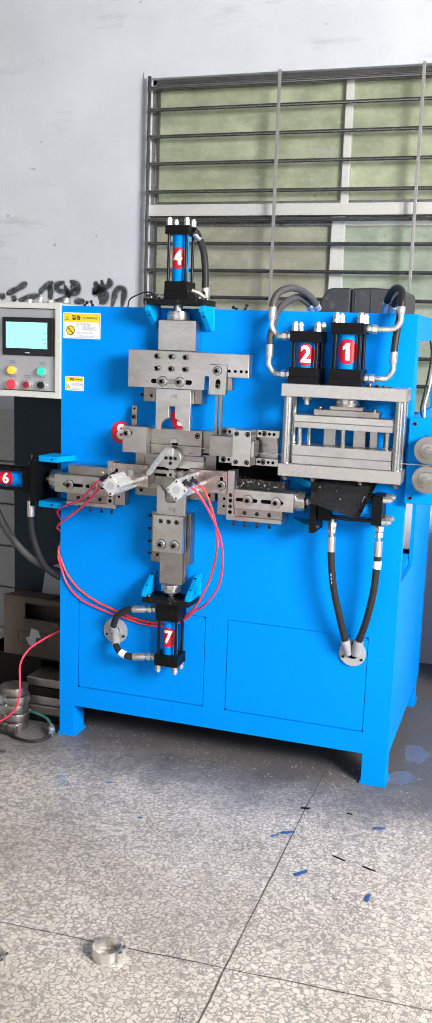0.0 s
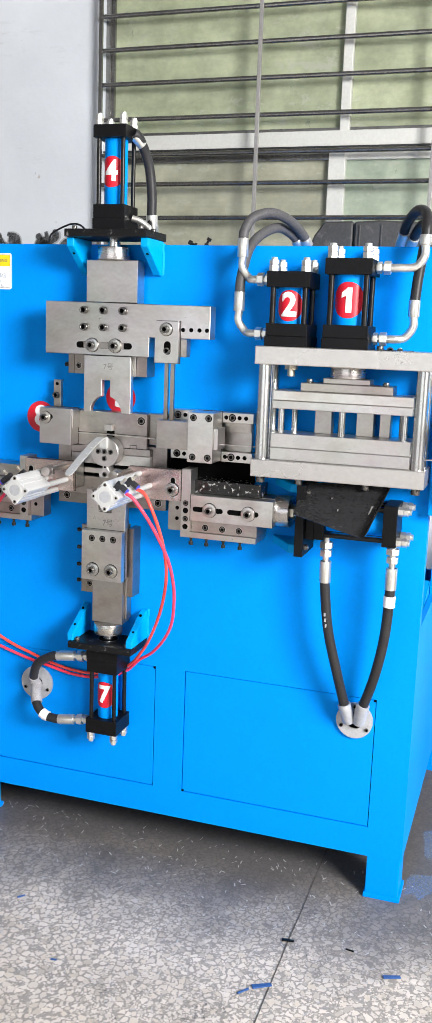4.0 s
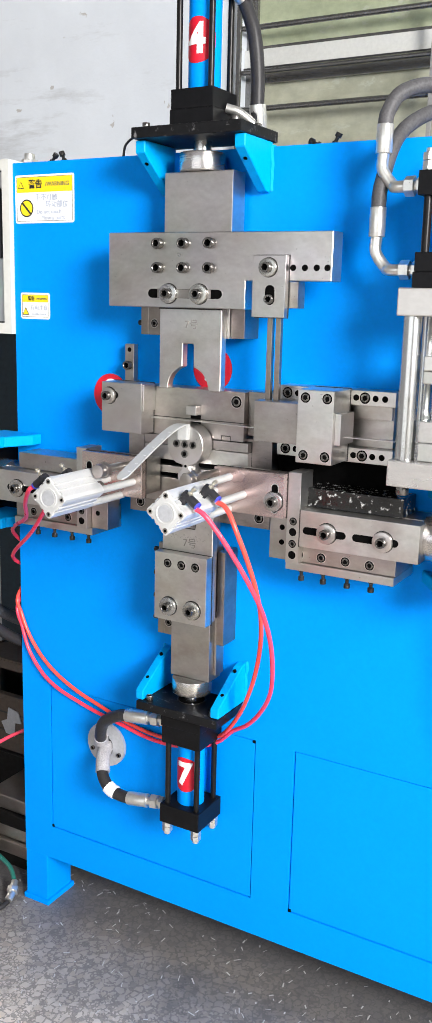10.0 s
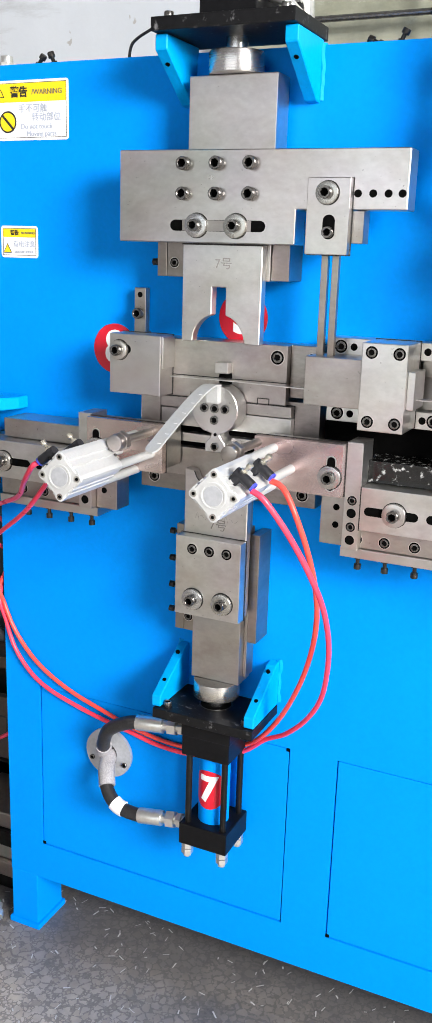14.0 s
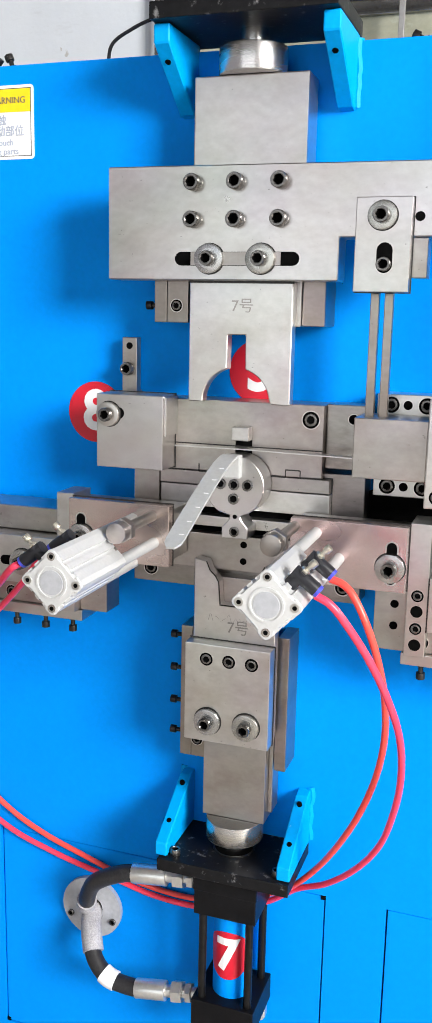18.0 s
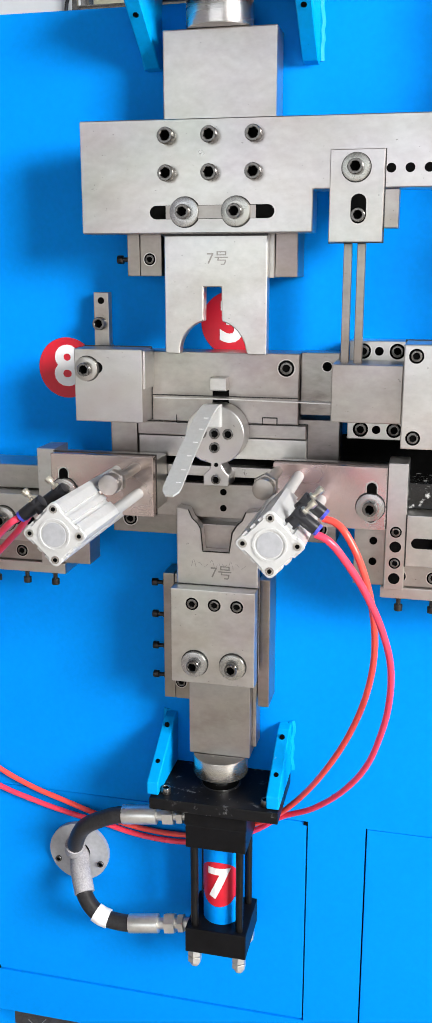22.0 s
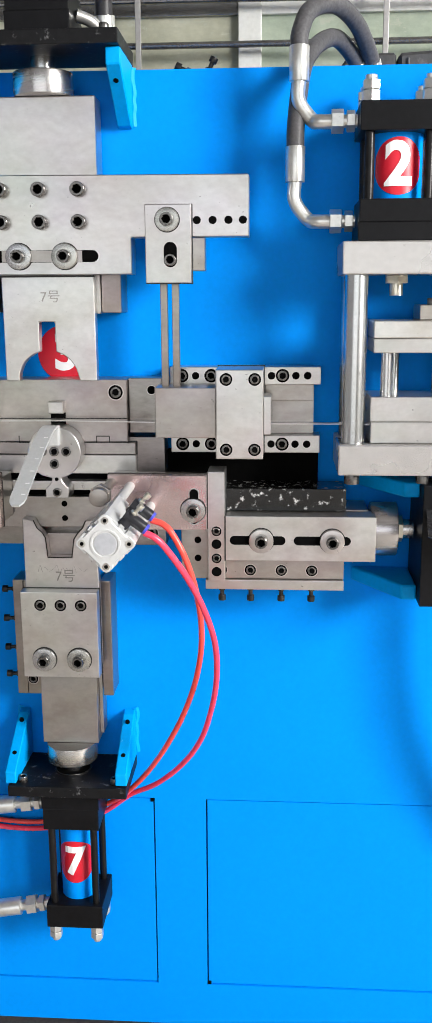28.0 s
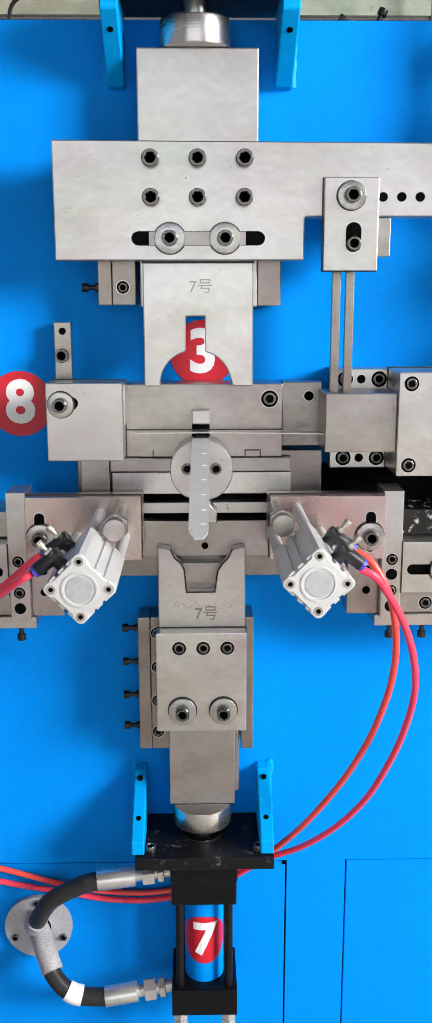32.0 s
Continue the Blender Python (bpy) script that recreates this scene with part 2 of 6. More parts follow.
M["pale_ink"] = surface("pale_blue_grey_print", (0.42, 0.46, 0.56), 0.5, 0, 0.08)
M["chip_blue"] = surface("blue_chip", (0.035, 0.10, 0.30), 0.45, 0, 0.2)
M["ring_blue"] = surface("blue_release_ring", (0.06, 0.07, 0.55), 0.35, 0, 0.08)
M["motor"] = surface("dark_grey_cast_motor", (0.055, 0.054, 0.055), 0.5, 0.1, 0.2, ((0.14, 0.135, 0.13), 26, 0.62), (1, 1, 1), 120, 9, 0.25)
M["button_red"] = surface("dark_red_button", (0.32, 0.01, 0.03), 0.3, 0, 0.1)


def lit(name, colour, power):
    m, n, l, b = nodes_of(name)
    b.inputs["Base Color"].default_value = (*colour, 1)
    b.inputs["Emission Color"].default_value = (*colour, 1)
    b.inputs["Emission Strength"].default_value = power
    b.inputs["Roughness"].default_value = 0.25
    return m


M["screen"] = lit("lit_screen", (0.30, 0.74, 0.76), 0.62)
M["lamp_orange"] = lit("lit_orange_button", (1.0, 0.28, 0.02), 2.0)
M["lamp_red"] = lit("lit_red_button", (0.9, 0.03, 0.05), 0.9)
M["lamp_green"] = lit("lit_green_button", (0.02, 0.75, 0.38), 0.7)


def plaster():
    m, n, l, b = nodes_of("white_plaster")
    v = coords(n, l, (1, 1, 1))
    wide = coords(n, l, (0.55, 1, 2.6))
    c = ramp(n, l, noise_tex(n, l, v, 1.6, 6, 0.6), ((0.35, (0.62, 0.65, 0.695)), (0.65, (0.715, 0.75, 0.80))))
    smear = ramp(n, l, noise_tex(n, l, wide, 2.3, 8, 0.72), ((0.57, (0, 0, 0)), (0.74, (0.7, 0.7, 0.7))))
    c = mixed(n, l, smear, c, (0.38, 0.38, 0.385))
    chip = ramp(n, l, noise_tex(n, l, v, 13, 4, 0.6), ((0.685, (0, 0, 0)), (0.71, (0.85, 0.85, 0.85))))
    c = mixed(n, l, chip, c, (0.42, 0.40, 0.38))
    l.new(c, b.inputs["Base Color"])
    b.inputs["Roughness"].default_value = 0.75
    bumped(n, l, b, noise_tex(n, l, v, 45, 6), 0.25, 0.004)
    return m


M["plaster"] = plaster()


def spray(name, grey, cover):
    """Thin sprayed paint: the wall shows through between the specks."""
    m, n, l, b = nodes_of(name)
    v = coords(n, l, (1, 1, 1))
    b.inputs["Base Color"].default_value = (grey, grey, grey * 1.04, 1)
    b.inputs["Roughness"].default_value = 0.8
    l.new(ramp(n, l, noise_tex(n, l, v, 34, 5, 0.7), ((0.30, (cover * 0.45,) * 3), (0.62, (cover,) * 3))), b.inputs["Alpha"])
    return m


M["spray_core"] = spray("black_spray_paint", 0.035, 0.72)
# grey of the added box that dims the wall under the window
M["wall_dimming_grey"] = surface("lilac_grey_cover", (0.46, 0.46, 0.52), 0.45, 0, 0.06, ((0.2, 0.2, 0.22), 6, 0.64))
M["green_tube"] = surface("green_plastic_tube", (0.02, 0.16, 0.13), 0.3, 0, 0.1)
M["smudge"] = spray("blue_paint_smear", 0.3, 0.22)
M["smudge"].node_tree.nodes["Principled BSDF"].inputs["Base Color"].default_value = (0.25, 0.45, 0.80, 1)
M["spray_edge"] = spray("spray_paint_mist", 0.06, 0.42)


def terrazzo():
    """Pale stone chips in a grey-brown ground, oily and dark in patches, with shade painted in by the machine."""
    m, n, l, b = nodes_of("worn_terrazzo")
    v = coords(n, l, (1, 1, 1))
    warp = n.new("ShaderNodeVectorMath")
    warp.operation = 'MULTIPLY_ADD'
    wob = n.new("ShaderNodeTexNoise")
    wob.inputs["Scale"].default_value = 90
    l.new(v, wob.inputs["Vector"])
    l.new(wob.outputs["Color"], warp.inputs[0])
    warp.inputs[1].default_value = (0.006, 0.006, 0.006)
    l.new(v, warp.inputs[2])

    def chips(scale, small, large, keep):
        """Broken angular chips, each with a size and tone of its own, so that the ground shows between them."""
        cell, edge = n.new("ShaderNodeTexVoronoi"), n.new("ShaderNodeTexVoronoi")
        edge.feature = 'DISTANCE_TO_EDGE'
        for node in (cell, edge):
            node.inputs["Scale"].default_value = scale
            l.new(warp.outputs[0], node.inputs["Vector"])
        sep = n.new("ShaderNodeSeparateColor")
        l.new(cell.outputs["Color"], sep.inputs[0])
        gap = n.new("ShaderNodeMath")
        gap.operation = 'SUBTRACT'
        l.new(edge.outputs["Distance"], gap.inputs[0])
        l.new(ranged(n, l, sep.outputs[2], small, large), gap.inputs[1])
        inside = ramp(n, l, gap.outputs[0], ((0.0, (0, 0, 0)), (0.035, (1, 1, 1))))
        kept = ramp(n, l, sep.outputs[0], ((keep, (1, 1, 1)), (keep + 0.01, (0, 0, 0))))
        tone = ramp(n, l, sep.outputs[1], ((0.0, (0.58, 0.52, 0.46)), (0.45, (0.70, 0.635, 0.57)), (0.85, (0.60, 0.525, 0.44)), (1.0, (0.40, 0.36, 0.32))))
        return mixed(n, l, 1.0, inside, kept, 'MULTIPLY'), tone

    ground = ramp(n, l, noise_tex(n, l, v, 260, 3), ((0.3, (0.25, 0.225, 0.20)), (0.7, (0.39, 0.355, 0.32))))
    fine, fine_tone = chips(130, 0.05, 0.20, 0.75)
    big, big_tone = chips(58, 0.035, 0.20, 0.90)
    c = mixed(n, l, fine, ground, fine_tone)
    c = mixed(n, l, big, c, big_tone)
    dirt = ramp(n, l, noise_tex(n, l, v, 1.7, 8, 0.62), ((0.30, (0.62, 0.60, 0.58)), (0.52, (1, 1, 1))))
    c = mixed(n, l, 0.75, c, dirt, 'MULTIPLY')
    grime_and_shade = ramp(n, l, noise_tex(n, l, v, 9, 9, 0.75), ((0.60, (0, 0, 0)), (0.72, (0.6, 0.6, 0.6))))
    c = mixed(n, l, grime_and_shade, c, (0.16, 0.145, 0.13))
    specks = ramp(n, l, noise_tex(n, l, v, 62, 3, 0.6), ((0.71, (0, 0, 0)), (0.74, (0.85, 0.85, 0.85))))
    c = mixed(n, l, specks, c, (0.07, 0.062, 0.058))
    soot = mixed(n, l, 1.0, ramp(n, l, noise_tex(n, l, v, 120, 4, 0.7), ((0.54, (0, 0, 0)), (0.60, (0.8, 0.8, 0.8)))), ramp(n, l, noise_tex(n, l, v, 4.5, 5, 0.6), ((0.56, (0, 0, 0)), (0.66, (1, 1, 1)))), 'MULTIPLY')
    c = mixed(n, l, soot, c, (0.05, 0.046, 0.044))
    # the oily strip along the foot of the machine, with the shade there painted in
    sep, off = n.new("ShaderNodeSeparateXYZ"), n.new("ShaderNodeMath")
    l.new(v, sep.inputs[0])
    off.operation = 'MULTIPLY_ADD'
    l.new(noise_tex(n, l, v, 3.5, 7, 0.65), off.inputs[0])
    off.inputs[1].default_value = 0.75
    l.new(sep.outputs["Y"], off.inputs[2])
    oil_and_shade = ramp(n, l, off.outputs[0], ((-0.0, (0, 0, 0)), (0.20, (0.6, 0.6, 0.6)), (0.42, (0.9, 0.9, 0.9))))
    c = mixed(n, l, oil_and_shade, c, (0.076, 0.075, 0.081))
    l.new(c, b.inputs["Base Color"])
    l.new(ranged(n, l, noise_tex(n, l, v, 2.2, 6), 0.35, 0.75), b.inputs["Roughness"])
    bumped(n, l, b, noise_tex(n, l, v, 160, 4), 0.2, 0.002)
    return m


M["floor"] = terrazzo()


def pane_glass(name, a, b2):
    """Dirty painted-over glass that lets some daylight through."""
    m, n, l, b = nodes_of(name)
    v = coords(n, l, (1, 1, 1))
    c = ramp(n, l, noise_tex(n, l, v, 5, 7, 0.68), ((0.34, a), (0.62, b2)))
    chips = ramp(n, l, noise_tex(n, l, coords(n, l, (0.6, 1, 2)), 11, 8, 0.7), ((0.60, (0, 0, 0)), (0.66, (0.6, 0.6, 0.6))))
    c = mixed(n, l, chips, c, (0.78, 0.79, 0.70))
    # brush strokes of the old paint and thin peeled lines
    strokes = ramp(n, l, noise_tex(n, l, coords(n, l, (1.0, 1, 2.2)), 2.6, 8, 0.72), ((0.34, (0.62, 0.64, 0.60)), (0.62, (1.08, 1.08, 1.05))))
    c = mixed(n, l, 0.7, c, strokes, 'MULTIPLY')
    flake = ramp(n, l, noise_tex(n, l, coords(n, l, (1, 1, 1.6)), 4.2, 10, 0.8), ((0.57, (0, 0, 0)), (0.60, (0.75, 0.75, 0.75))))
    c = mixed(n, l, flake, c, (0.66, 0.68, 0.58))
    peel = ramp(n, l, noise_tex(n, l, coords(n, l, (1, 1, 0.5)), 7, 9, 0.78), ((0.63, (0, 0, 0)), (0.66, (0.75, 0.75, 0.75))))
    c = mixed(n, l, peel, c, (0.30, 0.34, 0.26))
    l.new(c, b.inputs["Base Color"])
    b.inputs["Roughness"].default_value = 0.35
    wave = n.new("ShaderNodeTexWave")
    wave.bands_direction = 'Z'
    wave.inputs["Scale"].default_value = 18
    l.new(v, wave.inputs["Vector"])
    bumped(n, l, b, wave.outputs["Fac"], 0.15, 0.003)
    t = n.new("ShaderNodeBsdfTranslucent")
    l.new(c, t.inputs[0])
    mix = n.new("ShaderNodeMixShader")
    mix.inputs[0].default_value = 0.48
    l.new(b.outputs[0], mix.inputs[1])
    l.new(t.outputs[0], mix.inputs[2])
    l.new(mix.outputs[0], n["Material Output"].inputs[0])
    return m


M["pane"] = pane_glass("dirty_green_glass", (0.50, 0.545, 0.38), (0.74, 0.78, 0.59))
M["pane_dusty"] = pane_glass("dusty_beige_glass", (0.52, 0.52, 0.41), (0.72, 0.71, 0.59))
M["pane_clear"] = pane_glass("clearer_green_glass", (0.46, 0.54, 0.44), (0.70, 0.76, 0.65))


# ---- mesh helpers ----
ORG = {}


def thing(name, at, label, category, group="", kind=""):
    e = new(name)
    e.location = at
    e.empty_display_size = 0.05
    ORG[e] = Vector(at)
    return tagged(e, label, category, group, kind)


def nudge(ob, dx, dy, dz):
    ob.location += Vector((dx, dy, dz))
    return ob


def part(name, bm, material, parent=None, label=""):
    me = bpy.data.meshes.new(name)
    org = ORG[parent] if parent else Vector((0, 0, 0))
    bmesh.ops.translate(bm, verts=bm.verts, vec=-org)
    bmesh.ops.recalc_face_normals(bm, faces=bm.faces)
    bm.to_mesh(me)
    bm.free()
    me.materials.append(M[material])
    ob = new(name, me)
    ob.parent = parent
    ORG[ob] = org
    if label:
        ob["label"] = label
    return ob


def smooth(ob, angle=35):
    me = ob.data
    me.polygons.foreach_set("use_smooth", [True] * len(me.polygons))
    me.set_sharp_from_angle(angle=radians(angle))
    return ob


def structure(name, bm, material, label, category):
    ob = part(name, bm, material)
    return tagged(ob, label, category, kind="structure")


def merge(bm, other):
    me = bpy.data.meshes.new("tmp")
    other.to_mesh(me)
    bm.from_mesh(me)
    bpy.data.meshes.remove(me)
    other.free()


def box(x0, x1, y0, y1, z0, z1, bevel=0.0015, bm=None):
    b = bmesh.new()
    bmesh.ops.create_cube(b, size=1)
    bmesh.ops.scale(b, vec=(x1 - x0, y1 - y0, z1 - z0), verts=b.verts)
    bmesh.ops.translate(b, vec=((x0 + x1) / 2, (y0 + y1) / 2, (z0 + z1) / 2), verts=b.verts)
    if bevel:
        bmesh.ops.bevel(b, geom=b.edges[:], offset=bevel, segments=2, profile=0.6, affect='EDGES')
    if bm is None:
        return b
    merge(bm, b)
    return bm


def turn_to(p0, p1):
    d = Vector(p1) - Vector(p0)
    return Matrix.Translation((Vector(p0) + Vector(p1)) / 2) @ d.to_track_quat('Z', 'Y').to_matrix().to_4x4(), d.length


def rod(p0, p1, r, seg=24, bevel=0.0, bm=None, r2=None):
    b = bmesh.new()
    m, length = turn_to(p0, p1)
    bmesh.ops.create_cone(b, cap_ends=True, segments=seg, radius1=r, radius2=r if r2 is None else r2, depth=length)
    if bevel:
        rims = [e for e in b.edges if abs(e.verts[0].co.z - e.verts[1].co.z) < 1e-6]
        bmesh.ops.bevel(b, geom=rims, offset=bevel, segments=2, profile=0.6, affect='EDGES')
    bmesh.ops.transform(b, matrix=m, verts=b.verts)
    if bm is None:
        return b
    merge(bm, b)
    return bm


def ring(p0, p1, r_out, r_in, seg=28, bm=None):
    """A tube with a bore, along p0 to p1."""
    b = bm or bmesh.new()
    m, length = turn_to(p0, p1)
    rows = []
    for r, z in ((r_in, -0.5), (r_out, -0.5), (r_out, 0.5), (r_in, 0.5)):
        rows.append([b.verts.new(m @ Vector((r * math.cos(2 * math.pi * k / seg), r * math.sin(2 * math.pi * k / seg), z * length))) for k in range(seg)])
    for a in range(4):
        for k in range(seg):
            b.faces.new((rows[a][k], rows[a][(k + 1) % seg], rows[(a + 1) % 4][(k + 1) % seg], rows[(a + 1) % 4][k]))
    return b


def prism(outline, y0, y1, bevel=0.001, plane="xz"):
    """An outline of (x, z) pulled from y0 to y1; plane "yz" takes (y, z) pulled along x, "xy" (x, y) along z."""
    b = bmesh.new()
    put = {"xz": lambda a, c, d: (a, d, c), "yz": lambda a, c, d: (d, a, c), "xy": lambda a, c, d: (a, c, d)}[plane]
    f = b.faces.new([b.verts.new(put(a, c, y0)) for a, c in outline])
    got = bmesh.ops.extrude_face_region(b, geom=[f])
    verts = [v for v in got["geom"] if isinstance(v, bmesh.types.BMVert)]
    bmesh.ops.translate(b, verts=verts, vec=Vector(put(0, 0, y1 - y0)))
    if bevel:
        big = [e for e in b.edges if len(e.link_faces) == 2 and e.calc_face_angle(0) > 0.5]
        bmesh.ops.bevel(b, geom=big, offset=bevel, segments=1, affect='EDGES')
    bmesh.ops.triangulate(b, faces=[g for g in b.faces if len(g.verts) > 4])
    return b


def arc(cx, cz, r, a0, a1, n=12):
    return [(cx + r * math.cos(radians(a0 + (a1 - a0) * k / n)), cz + r * math.sin(radians(a0 + (a1 - a0) * k / n))) for k in range(n + 1)]


def slot_outline(x0, x1, z, r):
    return arc(x1 - r, z, r, -90, 90, 8) + arc(x0 + r, z, r, 90, 270, 8)


def glide(points, steps=10):
    """A smooth line through the points."""
    p = [Vector(q) for q in points]
    p = [2 * p[0] - p[1], *p, 2 * p[-1] - p[-2]]
    out = []
    for a, b, c, d in zip(p, p[1:], p[2:], p[3:]):
        for k in range(steps):
            t = k / steps
            out.append(0.5 * (2 * b + (c - a) * t + (2 * a - 5 * b + 4 * c - d) * t * t + (3 * b - a - 3 * c + d) * t ** 3))
    return out + [p[-2]]


def pipe(points, r, seg=14, steps=10, bm=None, straight=False):
    line = [Vector(q) for q in points] if straight else glide(points, steps)
    b = bm or bmesh.new()
    rows, up = [], None
    for k, c in enumerate(line):
        d = (line[min(k + 1, len(line) - 1)] - line[max(k - 1, 0)]).normalized()
        if up is None:
            up = d.orthogonal().normalized()
        side = d.cross(up).normalized()
        up = side.cross(d).normalized()
        rows.append([b.verts.new(c + r * (math.cos(2 * math.pi * s / seg) * side + math.sin(2 * math.pi * s / seg) * up)) for s in range(seg)])
    for u, w in zip(rows, rows[1:]):
        for s in range(seg):
            b.faces.new((u[s], u[(s + 1) % seg], w[(s + 1) % seg], w[s]))
    b.faces.new(rows[0][::-1])
    b.faces.new(rows[-1])
    return b


FRONT = Matrix.Rotation(radians(90), 4, 'X')  # a screw's axis from +z to -y


def hex_rod(p0, p1, across, bm=None):
    return rod(p0, p1, across / math.sqrt(3), 6, 0.0008, bm)


def cap_screw_mesh(name, r, h):
    """A socket head with its hexagonal recess; the axis is z, the head's seat at 0."""
    b = bmesh.new()
    seg, inner = 24, 0.64 * r
    prof = ((0.96 * r, 0), (r, 0.1 * h), (r, 0.86 * h), (0.9 * r, h), (inner * 1.06, h))
    rows = [[b.verts.new((q * math.cos(2 * math.pi * k / seg), q * math.sin(2 * math.pi * k / seg), z)) for k in range(seg)] for q, z in prof]
    hexa = []
    for z in (h - 0.001, 0.35 * h):
        hexa.append([])
        for k in range(seg):
            a = 2 * math.pi * k / seg
            fold = (a % (math.pi / 3)) - math.pi / 6
            q = inner * math.cos(math.pi / 6) / math.cos(fold)
            hexa[-1].append(b.verts.new((q * math.cos(a), q * math.sin(a), z)))
    rows += hexa
    for u, w in zip(rows, rows[1:]):
        for k in range(seg):
            b.faces.new((u[k], u[(k + 1) % seg], w[(k + 1) % seg], w[k]))
    floor_face = b.faces.new(rows[-1])
    me = bpy.data.meshes.new(name)
    bmesh.ops.recalc_face_normals(b, faces=b.faces)
    for f in b.faces:
        f.smooth = True
        f.material_index = 1 if (f is floor_face or all(v.co.z < h - 0.0005 and v.co.xy.length < inner * 1.02 for v in f.verts)) else 0
    b.to_mesh(me)
    b.free()
    me.set_sharp_from_angle(angle=radians(35))
    me.materials.append(M["screw"])
    me.materials.append(M["recess_shade"])
    return me


SCREWS = {}


def screw(at, r, parent, h=None, facing=FRONT, name="cap_screw"):
    key = (round(r, 4), h)
    if key not in SCREWS:
        SCREWS[key] = cap_screw_mesh("cap_screw", r, h or 1.1 * r)
    ob = new(name, SCREWS[key])
    ob.parent = parent
    ob.matrix_basis = Matrix.Translation(Vector(at) - ORG[parent]) @ facing @ Matrix.Rotation(random.uniform(0, 6.28), 4, 'Z')
    ORG[ob] = ORG[parent]
    return ob


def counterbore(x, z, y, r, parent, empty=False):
    """A screw sunk in a bored hole in a front face at y: bright rim, black disc as the bore's shade, head below the
    face.
    """
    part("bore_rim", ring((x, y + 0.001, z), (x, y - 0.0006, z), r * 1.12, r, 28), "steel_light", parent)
    part("bore", rod((x, y + 0.002, z), (x, y - 0.0003, z), r, 28), "recess_shade", parent)
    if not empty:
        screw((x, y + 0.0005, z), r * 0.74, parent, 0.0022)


def grime_and_shade(x0, x1, y, z0, z1, parent, w=0.0011):
    """Black rim round a plate screwed to a face at y: crept oil and painted contact shade."""
    part("oil_shade_line", box(x0 - w, x1 + w, y - 0.0008, y + 0.0006, z0 - w, z1 + w, 0), "grime_and_shade", parent)


def washer_screw(x, z, y, parent, r=0.0172):
    """A thick turned washer with a raised cap screw, on a front face at y."""
    w = part("washer", rod((x, y, z), (x, y - 0.007, z), r, 36, 0.0014), "washer", parent)
    smooth(w, 20)
    part("oil_shade_line", ring((x, y + 0.001, z), (x, y - 0.0006, z), r * 1.07, r * 0.9, 32), "grime_and_shade", w)
    smooth(part("washer_step", ring((x, y - 0.0065, z), (x, y - 0.0078, z), r * 0.66, r * 0.5, 32), "washer", w), 20)
    screw((x, y - 0.007, z), 0.0088, w, 0.010)
    return w


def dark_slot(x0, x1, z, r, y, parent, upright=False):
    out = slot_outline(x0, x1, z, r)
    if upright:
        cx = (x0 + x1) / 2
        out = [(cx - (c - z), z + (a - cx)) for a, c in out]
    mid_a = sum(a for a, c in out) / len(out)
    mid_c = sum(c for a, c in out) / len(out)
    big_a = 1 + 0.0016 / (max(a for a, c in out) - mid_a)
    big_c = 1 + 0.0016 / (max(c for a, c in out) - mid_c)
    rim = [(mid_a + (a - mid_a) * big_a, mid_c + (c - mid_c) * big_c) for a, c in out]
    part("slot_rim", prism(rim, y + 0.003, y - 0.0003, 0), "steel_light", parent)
    # black shape on the face paints the slot's inner shade
    part("slot", prism(out, y + 0.004, y - 0.0007, 0), "recess_shade", parent)


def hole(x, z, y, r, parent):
    # flat black disc puts the hole's shade on the face
    part("hole", rod((x, y + 0.003, z), (x, y - 0.0005, z), r, 20), "recess_shade", parent)


def hex_bolt_side(p, d, parent, r=0.0055, length=0.022):
    """An adjusting bolt with lock nut that sticks out along d from p."""
    p, d = Vector(p), Vector(d)
    b = rod(p, p + d * length, 0.55 * r, 12)
    hex_rod(p, p + d * 0.006, 1.75 * r, b)
    rod(p + d * (length - 0.008), p + d * length, r, 16, 0.0006, b)
    return smooth(part("adjusting_bolt", b, "bolt_dark", parent))


